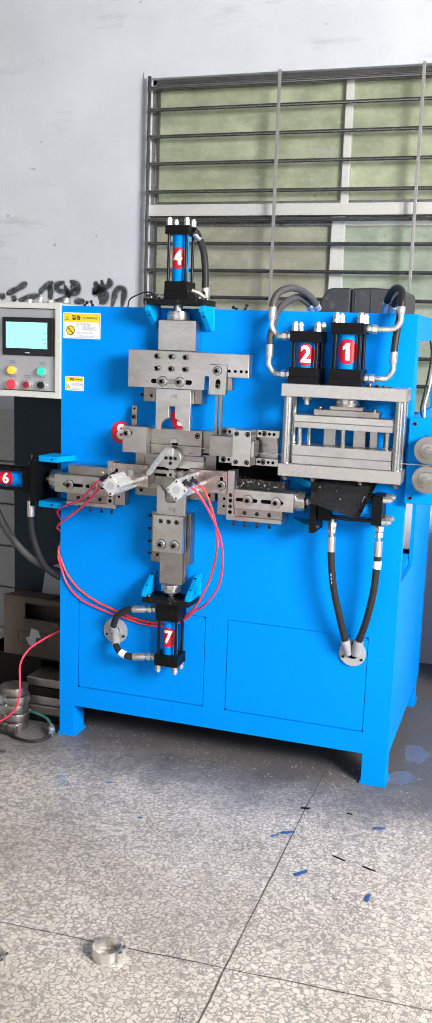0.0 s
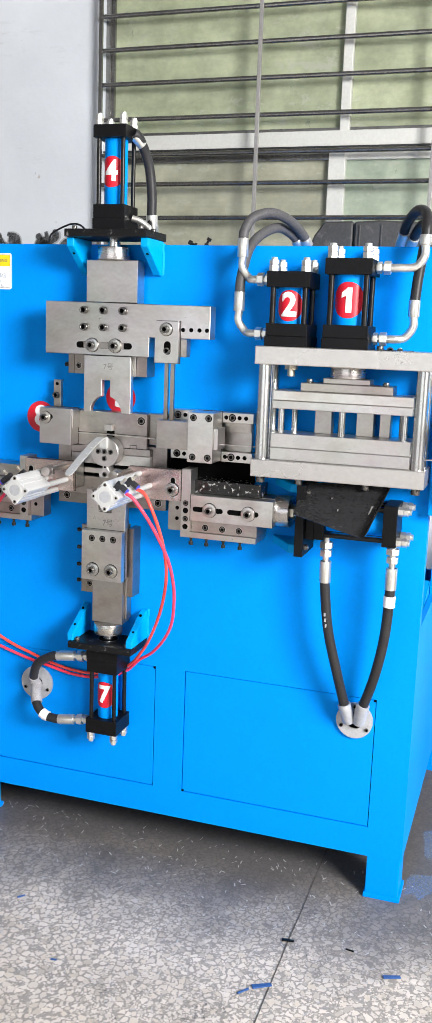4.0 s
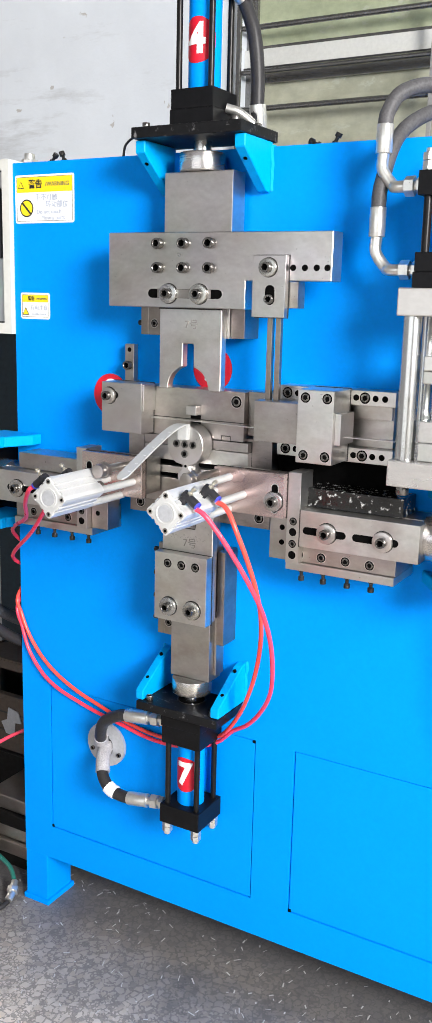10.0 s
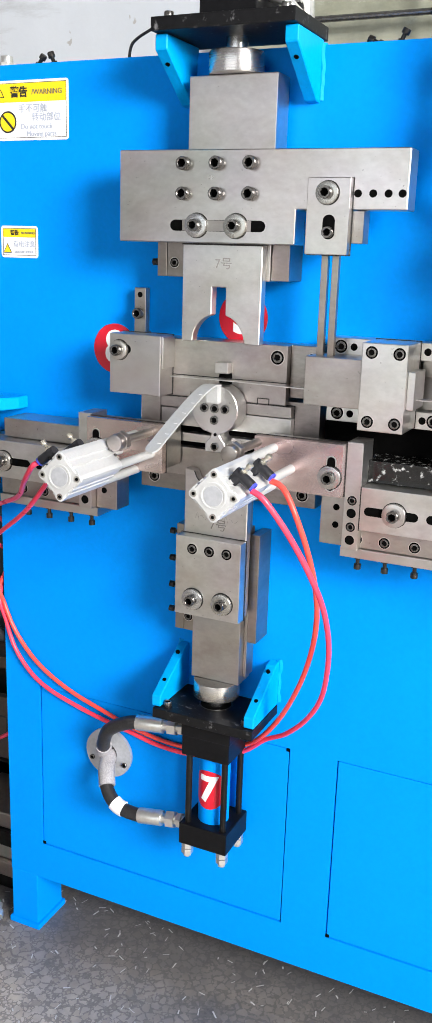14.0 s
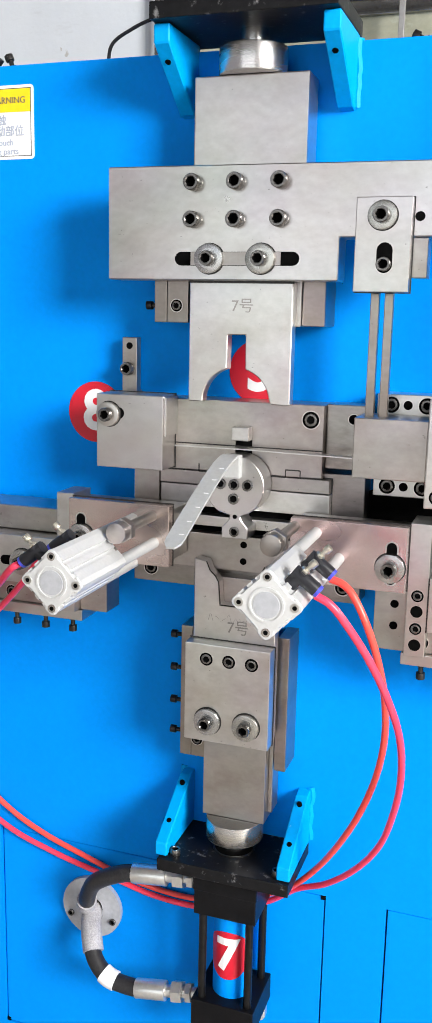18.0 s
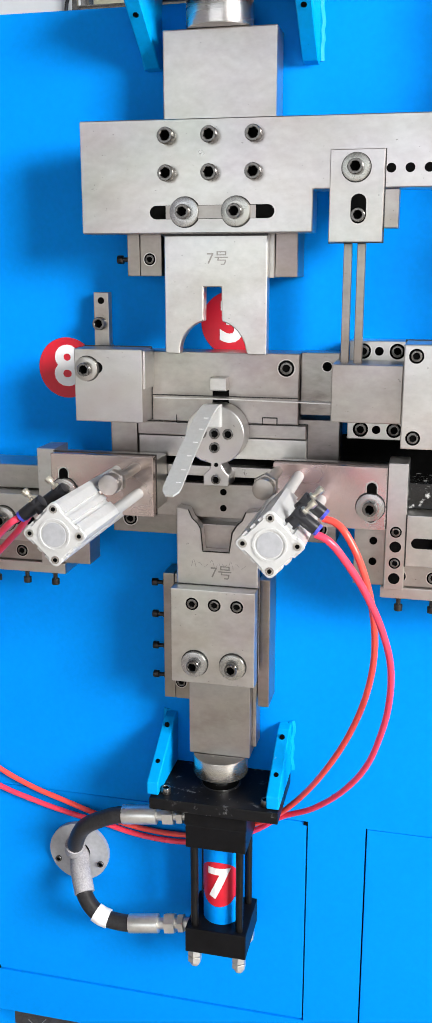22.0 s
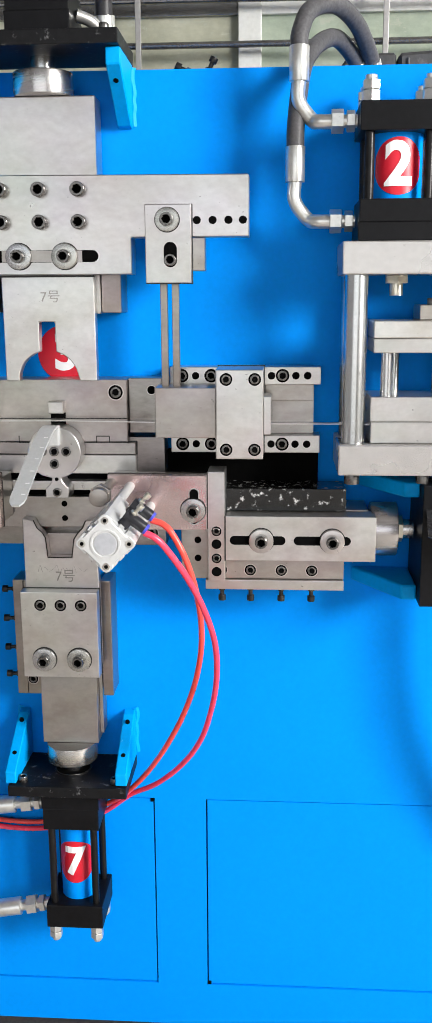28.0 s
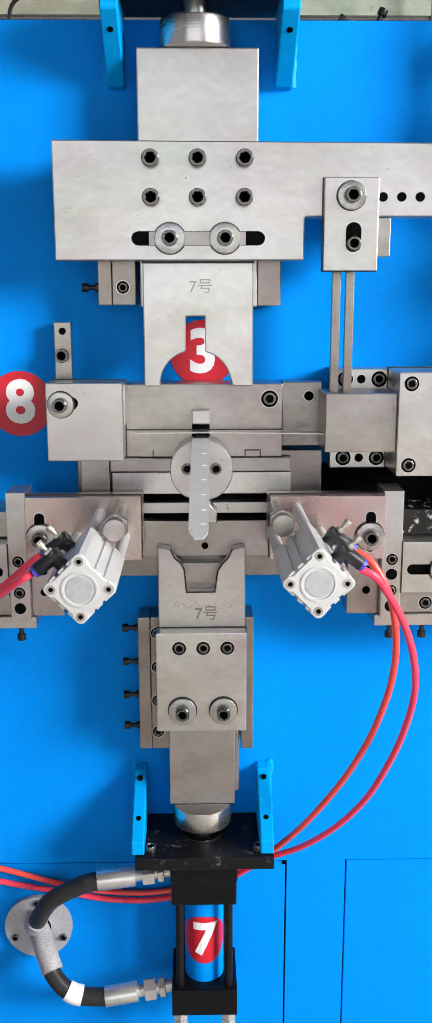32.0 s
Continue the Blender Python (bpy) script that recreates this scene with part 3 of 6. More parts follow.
def lettering(text, size, material, parent, m, bold=0.0, bend=None, align='CENTER', depth=0.0004, name="print"):
    """Text as a mesh; m places its xy plane; bend wraps it round an upright cylinder of that radius."""
    cu = bpy.data.curves.new("text", 'FONT')
    cu.body, cu.size, cu.align_x, cu.align_y, cu.extrude, cu.offset = text, size, align, 'CENTER', depth, bold
    cu.resolution_u = 4
    tmp = new("text", cu)
    bpy.context.view_layer.update()
    me = bpy.data.meshes.new_from_object(tmp.evaluated_get(bpy.context.evaluated_depsgraph_get()))
    bpy.data.objects.remove(tmp)
    if text == "1":  # the printed one has a flag and a thick stem
        b = prism([(size * p, size * q) for p, q in ((-0.06, -0.36), (0.12, -0.36), (0.12, 0.36), (-0.02, 0.36), (-0.20, 0.21), (-0.20, 0.06), (-0.06, 0.13))], 0, depth, 0, "xy")
        b.to_mesh(me)
        b.free()
    if bend:
        b = bmesh.new()
        b.from_mesh(me)
        for k in range(12):
            at = -0.6 * size + 1.2 * size * k / 11
            bmesh.ops.bisect_plane(b, geom=b.verts[:] + b.edges[:] + b.faces[:], plane_co=(at, 0, 0), plane_no=(1, 0, 0))
        for v in b.verts:
            a, q = v.co.x / bend, bend + v.co.z
            v.co = Vector((q * math.sin(a), v.co.y, q * math.cos(a) - bend))
        b.to_mesh(me)
        b.free()
    me.name = name
    me.materials.clear()
    me.materials.append(M[material])
    ob = new(name, me)
    ob.parent = parent
    ob.matrix_basis = Matrix.Translation(-ORG[parent]) @ m
    ORG[ob] = ORG[parent]
    return ob


def on_front(x, y, z, roll=0):
    return Matrix.Translation((x, y, z)) @ FRONT @ Matrix.Rotation(radians(roll), 4, 'Z')


# ---- the room ----
SLOPE = 0.0107


def ground_at(x):
    return SLOPE * (x + 0.479)


floor_bm = bmesh.new()
bmesh.ops.create_grid(floor_bm, x_segments=12, y_segments=12, size=1)
for v in floor_bm.verts:
    v.co = Vector((0.6 + 4.2 * v.co.x, -2.5 + 4.3 * v.co.y, 0))
    v.co.z = ground_at(v.co.x)
floor = structure("floor", floor_bm, "floor", "worn terrazzo workshop floor, oil and painted shade beside the machine", "floor")
# saw joints of the terrazzo, a hair above the sheet
for a, b2 in (((0.59, 1.4), (0.615, -4.8)), ((-1.5, -1.258), (3.2, -1.053))):
    a, b2 = Vector((*a, 0)), Vector((*b2, 0))
    side = (b2 - a).orthogonal().normalized()
    side = Vector((-(b2 - a).y, (b2 - a).x, 0)).normalized() * 0.0023
    bm = bmesh.new()
    n = 60
    rows = []
    for k in range(n + 1):
        c = a.lerp(b2, k / n) + side * random.uniform(-0.8, 0.8)
        rows.append([bm.verts.new((q.x, q.y, ground_at(q.x) + 0.0012)) for q in (c - side * random.uniform(0.4, 1), c + side * random.uniform(0.4, 1))])
    for u, w in zip(rows, rows[1:]):
        bm.faces.new((u[0], u[1], w[1], w[0]))
    part("floor_joint", bm, "joint", floor, "thin dark joint between floor fields")

WALL = 1.457
WX0, WX1, WZ0, WZ1 = -0.746, 2.40, 1.06, 2.850


def holed_plate(xs, zs, skip, y0, y1):
    """A plate of cells between the cuts xs and zs, without the cells in skip, from y0 (front) to y1."""
    b = bmesh.new()
    keep = {(i, k) for i in range(len(xs) - 1) for k in range(len(zs) - 1)} - set(skip)
    grid = {}

    def vert(i, k, y):
        if (i, k, y) not in grid:
            grid[i, k, y] = b.verts.new((xs[i], y, zs[k]))
        return grid[i, k, y]

    for i, k in keep:
        c = ((i, k), (i + 1, k), (i + 1, k + 1), (i, k + 1))
        b.faces.new([vert(*q, y0) for q in c])
        b.faces.new([vert(*q, y1) for q in c[::-1]])
        for (di, dk), (p, q) in (((0, -1), (c[0], c[1])), ((1, 0), (c[1], c[2])), ((0, 1), (c[2], c[3])), ((-1, 0), (c[3], c[0]))):
            if (i + di, k + dk) not in keep:
                b.faces.new((vert(*q, y0), vert(*p, y0), vert(*p, y1), vert(*q, y1)))
    return b


structure("wall_north", holed_plate((-3.6, WX0, WX1, 4.8), (-0.1, WZ0, WZ1, 3.8), [(1, 1)], WALL, WALL + 0.24), "plaster", "white plastered wall with grey scuffs and chips", "wall")
# unseen walls and ceiling, added in dim greys to shape light and reflections
structure("wall_west", box(-3.84, -3.6, -6.9, WALL + 0.24, -0.1, 3.8, 0), "dull_wall", "unseen dim side wall, added to limit bounced light", "wall")
yz = holed_plate((-6.9, -4.4, -0.8, WALL), (-0.1, 3.6, 3.8), [(1, 0)], 4.5, 4.74)
for v in yz.verts:
    v.co = Vector((v.co.y, v.co.x, v.co.z))
structure("wall_east", yz, "dull_wall", "unseen dim side wall, added with an opening for the lamp", "wall")
structure("wall_south", holed_plate((-3.6, -2.9, 2.4, 4.5), (-0.1, 3.5, 3.8), [(1, 0)], -6.9, -6.66), "dull_wall", "unseen dim back wall, added with an opening for the lamp", "wall")
structure("ceiling", box(-3.84, 4.8, -6.9, WALL + 0.24, 3.8, 3.95, 0), "ceiling", "unseen dim ceiling, added to limit bounced light", "ceiling")
yard = bmesh.new()
bmesh.ops.create_grid(yard, x_segments=1, y_segments=1, size=40)
bmesh.ops.translate(yard, verts=yard.verts, vec=(0, 0, -0.13))
structure("ground", yard, "concrete", "grey concrete yard outside the workshop", "ground")

# ---- window with its sashes and the grille before it ----
window = thing("window_1", (0.7, WALL + 0.05, WZ0), "white aluminium window with dirty green panes", "window", kind="structure")
FY0, FY1 = WALL + 0.030, WALL + 0.075
# outer frame coloured dark to paint in the shade of the reveal
win_frame = bmesh.new()
for x0, x1, z0, z1 in ((WX0, WX1, WZ1 - 0.024, WZ1), (WX0, WX1, WZ0, WZ0 + 0.04), (WX0, WX0 + 0.022, WZ0, WZ1), (WX1 - 0.03, WX1, WZ0, WZ1)):
    box(x0, x1, FY0, FY1, z0, z1, 0.002, win_frame)
part("window_frame", win_frame, "grille", window, "outer frame with its shade put in as dark colour")
# dark strips stand in for shade along the frame's left and top
for x0, x1, z0, z1 in ((WX0 + 0.0225, WX0 + 0.036, 2.2475, WZ1 - 0.0355), (WX0 + 0.0305, WX1 - 0.0305, WZ1 - 0.048, WZ1 - 0.0355)):
    part("shade_strip", box(x0, x1, FY0 + 0.008, FY0 + 0.0235, z0, z1, 0.001), "grille", window, "dark strip painting the shade inside the frame")
part("transom", box(WX0, WX1, FY0 - 0.012, FY1, 2.190, 2.247, 0.003), "frame_alu", window, "white aluminium transom with dirty grooves")
part("transom_groove", box(WX0, WX1, FY0 - 0.016, FY0 - 0.010, 2.184, 2.190, 0), "ink", window)
for x, z0, z1, w in ((0.260, 2.247, WZ1 - 0.03, 0.036), (0.238, WZ0 + 0.03, 2.190, 0.065), (1.31, 2.247, WZ1 - 0.03, 0.038), (1.34, WZ0 + 0.03, 2.190, 0.07)):
    part("mullion", box(x - w / 2, x + w / 2, FY0 - 0.004, FY1, z0, z1, 0.002), "frame_alu", window)
for x0, x1 in ((WX0 + 0.022, 0.241), (0.279, 1.291), (1.329, WX1 - 0.03)):
    part("pane", box(x0, x1, FY0 + 0.024, FY0 + 0.029, 2.247, WZ1 - 0.035, 0), "pane", window)
    part("sash_bead", box(x0, x1, FY0 + 0.012, FY0 + 0.0236, 2.2475, 2.262, 0.001), "grille", window)
for k, (x0, x1) in enumerate(((WX0 + 0.03, 0.2055), (0.2705, 1.305), (1.375, WX1 - 0.03))):
    part("pane", box(x0, x1, FY0 + 0.024, FY0 + 0.029, WZ0 + 0.04, 2.190, 0), ("pane_dusty", "pane_clear", "pane_dusty")[k], window)
    part("sash_rail", box(x0, x1, FY0 + 0.006, FY0 + 0.024, 2.142, 2.183, 0.002), "grille" if k == 0 else "frame_alu", window)
part("window_sill", box(WX0 - 0.03, WX1 + 0.03, WALL - 0.03, WALL + 0.06, WZ0 - 0.035, WZ0, 0.004), "frame_alu", window)
structure("trim", holed_plate((WX0 - 0.035, WX0, WX1, WX1 + 0.035), (WZ0, WZ0 + 0.001, WZ1, WZ1 + 0.03), [(1, 1), (1, 0), (0, 0), (2, 0)], WALL - 0.008, WALL - 0.0005), "plaster", "rough plaster reveal round the window", "trim")

grille = thing("window_grille", (0.7, 1.42, WZ0), "grey steel burglar grille before the window", "grille")
GY = 1.43
for z in (2.798, 2.694, 2.567, 2.437, 2.302, 2.165, 2.050, 1.919, 1.788, 1.655, 1.52, 1.39, 1.26, 1.13):
    part("bar", rod((WX0 - 0.0, GY, z), (WX1, GY, z), 0.0092, 12), "grille", grille)
for x in (WX0 + 0.012, -0.068, 0.609, 1.286, 1.963):
    part("flat_bar", box(x - 0.0075, x + 0.0075, GY - 0.022, GY - 0.0095, WZ0, WZ1, 0.0015), "grille" if x < -0.5 else "grille_flat", grille)

# ---- sprayed marks on the plaster ----
marks = nudge(thing("wall_marks", (-1.3, WALL - 0.002, 1.83), "black sprayed scribble on the plaster wall", "graffiti"), 0, 0, 0)
strokes = (
    ((-1.611, 1.766), (-1.595, 1.771), (-1.577, 1.776)),
    ((-1.572, 1.782), (-1.507, 1.810), (-1.443, 1.846)),
    ((-1.528, 1.776), (-1.520, 1.743)),
    ((-1.497, 1.750), (-1.430, 1.767), (-1.365, 1.782)),
    ((-1.371, 1.792), (-1.336, 1.823), (-1.284, 1.852)),
    ((-1.305, 1.841), (-1.300, 1.799), (-1.305, 1.756)),
    ((-1.217, 1.852), (-1.266, 1.835), (-1.253, 1.807), (-1.201, 1.800), (-1.209, 1.769), (-1.281, 1.752)),
    ((-1.189, 1.857), (-1.142, 1.841), (-1.144, 1.803), (-1.194, 1.798), (-1.220, 1.838)),
    ((-1.170, 1.848), (-1.164, 1.806)),
    ((-1.163, 1.753), (-1.098, 1.753)),
    ((-1.041, 1.858), (-1.028, 1.825), (-1.054, 1.794)),
    ((-1.002, 1.867), (-0.994, 1.821), (-1.041, 1.804), (-0.976, 1.795), (-0.981, 1.757), (-1.015, 1.747)),
    ((-0.960, 1.876), (-0.955, 1.844), (-0.989, 1.826), (-1.028, 1.837)),
    ((-1.021, 1.772), (-0.989, 1.776)),
    ((-0.940, 1.728), (-0.919, 1.807), (-0.890, 1.826), (-0.871, 1.805), (-0.883, 1.729)),
)
for s in strokes:
    for half, lift, mat in ((0.0215, 0.0012, "spray_edge"), (0.0145, 0.0020, "spray_core")):
        line, b = glide([(x, 0, z) for x, z in s], 10), bmesh.new()
        rows = []
        for k, c in enumerate(line):
            d = (line[min(k + 1, len(line) - 1)] - line[max(k - 1, 0)]).normalized()
            u = k / (len(line) - 1)
            w = half * min(1, 0.45 + 3.2 * min(u, 1 - u)) * (1 + 0.12 * math.sin(9 * u + 40 * s[0][0]))
            rows.append([b.verts.new((c.x - w * d.z * q, WALL - lift, c.z + w * d.x * q)) for q in (-1, 1)])
        for u, w in zip(rows, rows[1:]):
            b.faces.new((u[0], u[1], w[1], w[0]))
        part("stroke", b, mat, marks)

# ---- the machine's cabinet ----
X0, X1, TOP, DEEP = -0.477, 0.828, 1.683, 0.93
cabinet = thing("machine_cabinet", (0.17, 0.36, 0.0), "bright blue enamelled steel machine cabinet on four legs", "machine")
D = ((-0.397, 0.127), (0.212, 0.735))
DZ = (0.209, 0.562)
part("front_panel", holed_plate((X0, D[0][0], D[0][1], D[1][0], D[1][1], X1), (0.128, *DZ, TOP), [(1, 1), (3, 1)], 0.0, 0.012), "blue", cabinet)
for x0, x1 in D:
    door = part("door", box(x0 + 0.0023, x1 - 0.0023, 0.0014, 0.010, DZ[0] + 0.0023, DZ[1] - 0.0023, 0.0012), "blue", cabinet, "flush blue sheet steel service door")
    for x, z in ((x1 - 0.004, DZ[1] - 0.004), (x0 + 0.004, DZ[0] + 0.004)):
        part("corner_notch", box(x - 0.003, x + 0.003, 0.0002, 0.004, z - 0.003, z + 0.003, 0), "recess_shade", door)
# black sheet paints the shade in the gaps round the doors
part("back_of_doors", box(X0 + 0.01, X1 - 0.01, 0.013, 0.016, 0.19, 0.60, 0), "recess_shade", cabinet)
part("top_panel", box(X0, X1, 0.0005, DEEP, TOP - 0.012, TOP - 0.0005, 0), "blue", cabinet)
part("side_panel", box(X0, X0 + 0.012, 0.0125, DEEP, 0.125, TOP - 0.0125, 0), "blue", cabinet)
part("back_panel", box(X0 + 0.0125, X1 - 0.06, DEEP - 0.012, DEEP - 0.0005, 0.125, 0.70, 0), "blue", cabinet)
side = holed_plate((0.0125, 0.035, 0.09, 0.36, 0.70, DEEP), (0.128, 0.76, 1.045, 1.34, 1.60, TOP - 0.0125), [(1, 1), (2, 1), (2, 3), (3, 3)], X1 - 0.014, X1)
for v in side.verts:
    v.co = Vector((v.co.y, v.co.x, v.co.z))
part("side_frame", side, "blue", cabinet, "blue side frame with open windows")
part("sloped_shelf", prism(((0.04, 0.76), (0.36, 0.76), (0.36, 0.80), (0.04, 0.70)), X1 - 0.13, X1 - 0.016, 0.001, "yz"), "blue_bright", cabinet)
for x0, x1 in ((X0, -0.413), (0.738, 0.824)):
    for y0 in (0.0005, DEEP - 0.09):
        leg = part("leg", box(x0, x1, y0, y0 + 0.088, ground_at((x0 + x1) / 2), 0.1275, 0.002), "blue", cabinet)
        g = ground_at((x0 + x1) / 2)
        part("foot_plate", box(x0 - 0.004, x1 + 0.006, y0 - 0.006, y0 + 0.094, g - 0.001, g + 0.012, 0.002), "blue", leg)
part("bottom_rail", box(X0 + 0.012, X1 - 0.014, 0.0125, 0.08, 0.129, 0.185, 0.001), "blue", cabinet)
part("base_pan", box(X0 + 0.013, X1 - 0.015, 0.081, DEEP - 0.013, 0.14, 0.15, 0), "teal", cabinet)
for x, z, d in ((0.222, 1.684, (0.008, 0, 0.016)), (0.196, 1.684, (-0.012, 0, 0.006)), (-0.40, 1.684, (0.01, 0, 0.012)), (-0.365, 1.684, (-0.006, 0, 0.014))):
    hex_bolt_side((x, 0.03, z), Vector(d).normalized(), cabinet, 0.006, 0.022)

# inside the side windows: a dark pump housing
pump = thing("pump_unit", (0.5, 0.45, 0.15), "dark pump unit inside the cabinet", "pump")
part("housing", box(0.35, 0.72, 0.3, 0.6, 0.151, 0.86, 0.02), "plastic_black", pump)
part("lug", box(0.72, 0.735, 0.38, 0.42, 0.6, 0.9, 0.004), "plastic_black", pump)

# ---- motor on the cabinet ----
motor = thing("electric_motor", (0.51, 0.45, TOP), "dark ribbed motor with faceted fan cover on the cabinet", "motor")
part("body", prism(((0.530, TOP), (0.735, TOP), (0.735, 1.765), (0.722, 1.782), (0.60, 1.788), (0.530, 1.784)), 0.38, 0.66, 0.006), "motor", motor)
part("fan_cover", prism(((0.408, TOP), (0.527, TOP), (0.527, 1.786), (0.445, 1.784), (0.418, 1.748), (0.408, 1.725)), 0.385, 0.655, 0.005), "motor", motor)
for k in range(3):
    part("rib", box(0.545 + 0.06 * k, 0.549 + 0.06 * k, 0.3765, 0.3798, TOP + 0.005, 1.775, 0.001), "motor", motor)

# ---- stickers with numbers ----
def sticker(n, x, z, y, r, size, label):
    s = thing("number_sticker", (x, y, z), label, "sticker", "numbered stickers")
    part("disc", rod((x, y, z), (x, y - 0.0008, z), r, 48), "red", s)
    lettering(n, size, "white", s, on_front(x, y - 0.0011, z), size * 0.035, name="numeral")


sticker("8", -0.228, 1.227, 0.0, 0.042, 0.075, "round red sticker with a white 8 on the blue panel")
sticker("3", 0.008, 1.291, 0.0, 0.042, 0.075, "round red sticker with a white 3 behind the upper tool")


# ---- hydraulic cylinders ----
def hydraulic(at, axis, half, base, tube_len, cap, tube_r, n, label, tall=0.037, size=0.066):
    """at: middle of the base's outer face; axis: the way from the base to the cap. Square end blocks, tube, four tie rods with nuts."""
    at, axis = Vector(at), Vector(axis)
    c = thing("hydraulic_cylinder", at, label, "hydraulic cylinder", "hydraulic cylinders")
    q = axis.to_track_quat('Z', 'Y').to_matrix().to_4x4()
    m = Matrix.Translation(at) @ q

    def placed(b):
        bmesh.ops.transform(b, matrix=m, verts=b.verts)
        return b

    top = base + tube_len
    part("base_block", placed(box(-half, half, -half, half, 0, base * 0.45, 0.0015)), "black", c)
    part("head_block", placed(box(-half * 0.97, half * 0.97, -half * 0.97, half * 0.97, base * 0.45, base, 0.0015)), "black", c)
    smooth(part("tube", placed(rod((0, 0, base), (0, 0, top), tube_r, 40)), "blue", c))
    part("end_cap", placed(box(-half, half, -half, half, top, top + cap, 0.0015)), "black", c)
    for a in (-1, 1):
        for b in (-1, 1):
            x, y = a * half * 0.74, b * half * 0.74
            r = smooth(part("tie_rod", placed(rod((x, y, base), (x, y, top), half * 0.125, 14)), "rod_black", c))
            nut = hex_rod((x, y, top + cap), (x, y, top + cap + half * 0.26), half * 0.4)
            hex_rod((x, y, top + cap + half * 0.28), (x, y, top + cap + half * 0.5), half * 0.4, nut)
            rod((x, y, top + cap), (x, y, top + cap + half * 0.62), half * 0.15, 12, 0.0006, nut)
            part("tie_rod_nut", placed(nut), "zinc", r)
    if n:
        z = (base + top) / 2
        mid = at + axis * z
        b = bmesh.new()
        seg, hh = 40, tall
        rows = []
        for i in range(seg + 1):
            u = -1 + 2 * i / seg
            h = hh * math.sqrt(max(0, 1 - u * u))
            a = u * min(1.35, 0.96 * hh / tube_r)
            rows.append([b.verts.new(mid + Vector(((tube_r + 0.0005) * math.sin(a), -(tube_r + 0.0005) * math.cos(a), w * h))) for w in (-1, 1)])
        for u, w in zip(rows[1:-1], rows[2:-1]):
            b.faces.new((u[0], u[1], w[1], w[0]))
        lab = part("number_label", b, "red", c, "red oval label with a white numeral")
        lettering(n, size, "white", lab, on_front(mid.x, mid.y - tube_r - 0.0012, mid.z), size * 0.035, tube_r + 0.0012, name="numeral")
    return c


nudge(hydraulic((0.013, -0.053, 1.7035), (0, 0, 1), 0.0435, 0.060, 0.157, 0.03, 0.0285, "4", "upright black and blue hydraulic cylinder marked 4 on its bracket"), -0.006, 0.003, 0.008)
nudge(hydraulic((0.012, -0.056, 0.6265), (0, 0, -1), 0.0455, 0.066, 0.134, 0.04, 0.0275, "7", "hanging black and blue hydraulic cylinder marked 7 under its bracket"), -0.006, 0.009, -0.007)
nudge(hydraulic((0.4945, -0.1, 1.4415), (0, 0, 1), 0.052, 0.053, 0.0835, 0.036, 0.035, "2", "short black and blue hydraulic cylinder marked 2, on the press", 0.036, 0.075), -0.0145, 0.029, 0.0015)
nudge(hydraulic((0.629, -0.1, 1.4415), (0, 0, 1), 0.0545, 0.054, 0.1135, 0.036, 0.040, "1", "tall black and blue hydraulic cylinder marked 1, on the press", 0.041, 0.078), -0.0090, 0.029, 0.0015)
hydraulic((0.549, -0.058, 1.034), (1, 0, 0), 0.05, 0.045, 0.140, 0.033, 0.033, "", "lying black and blue hydraulic cylinder under the press")
c6 = hydraulic((-0.539, -0.058, 1.032), (-1, 0, 0), 0.05, 0.045, 0.19, 0.033, 0.033, "", "lying black and blue hydraulic cylinder marked 6, beside the cabinet")
b = bmesh.new()
rows = []
for i in range(31):
    u = -1 + 2 * i / 30
    h = 0.033 * math.sqrt(max(0, 1 - u * u))
    a = u * 1.0
    rows.append([b.verts.new((-0.665 + w * h, -0.058 - 0.0335 * math.cos(a), 1.032 + 0.0335 * math.sin(a))) for w in (-1, 1)])
for u, w in zip(rows[1:-1], rows[2:-1]):
    b.faces.new((u[0], u[1], w[1], w[0]))
lab = part("number_label", b, "red", c6, "red oval label with a white 6")
lettering("6", 0.055, "white", lab, on_front(-0.663, -0.0922, 1.032), 0.0018, name="numeral")


needle = rod((-0.561, -0.075, 1.080), (-0.561, -0.075, 1.128), 0.0035, 12, 0.0006)
hex_rod((-0.561, -0.075, 1.0835), (-0.561, -0.075, 1.096), 0.017, needle)
rod((-0.561, -0.075, 1.094), (-0.561, -0.075, 1.100), 0.012, 18, 0.001, needle)
smooth(part("needle_valve", needle, "bolt_dark", c6, "small dark needle valve"))


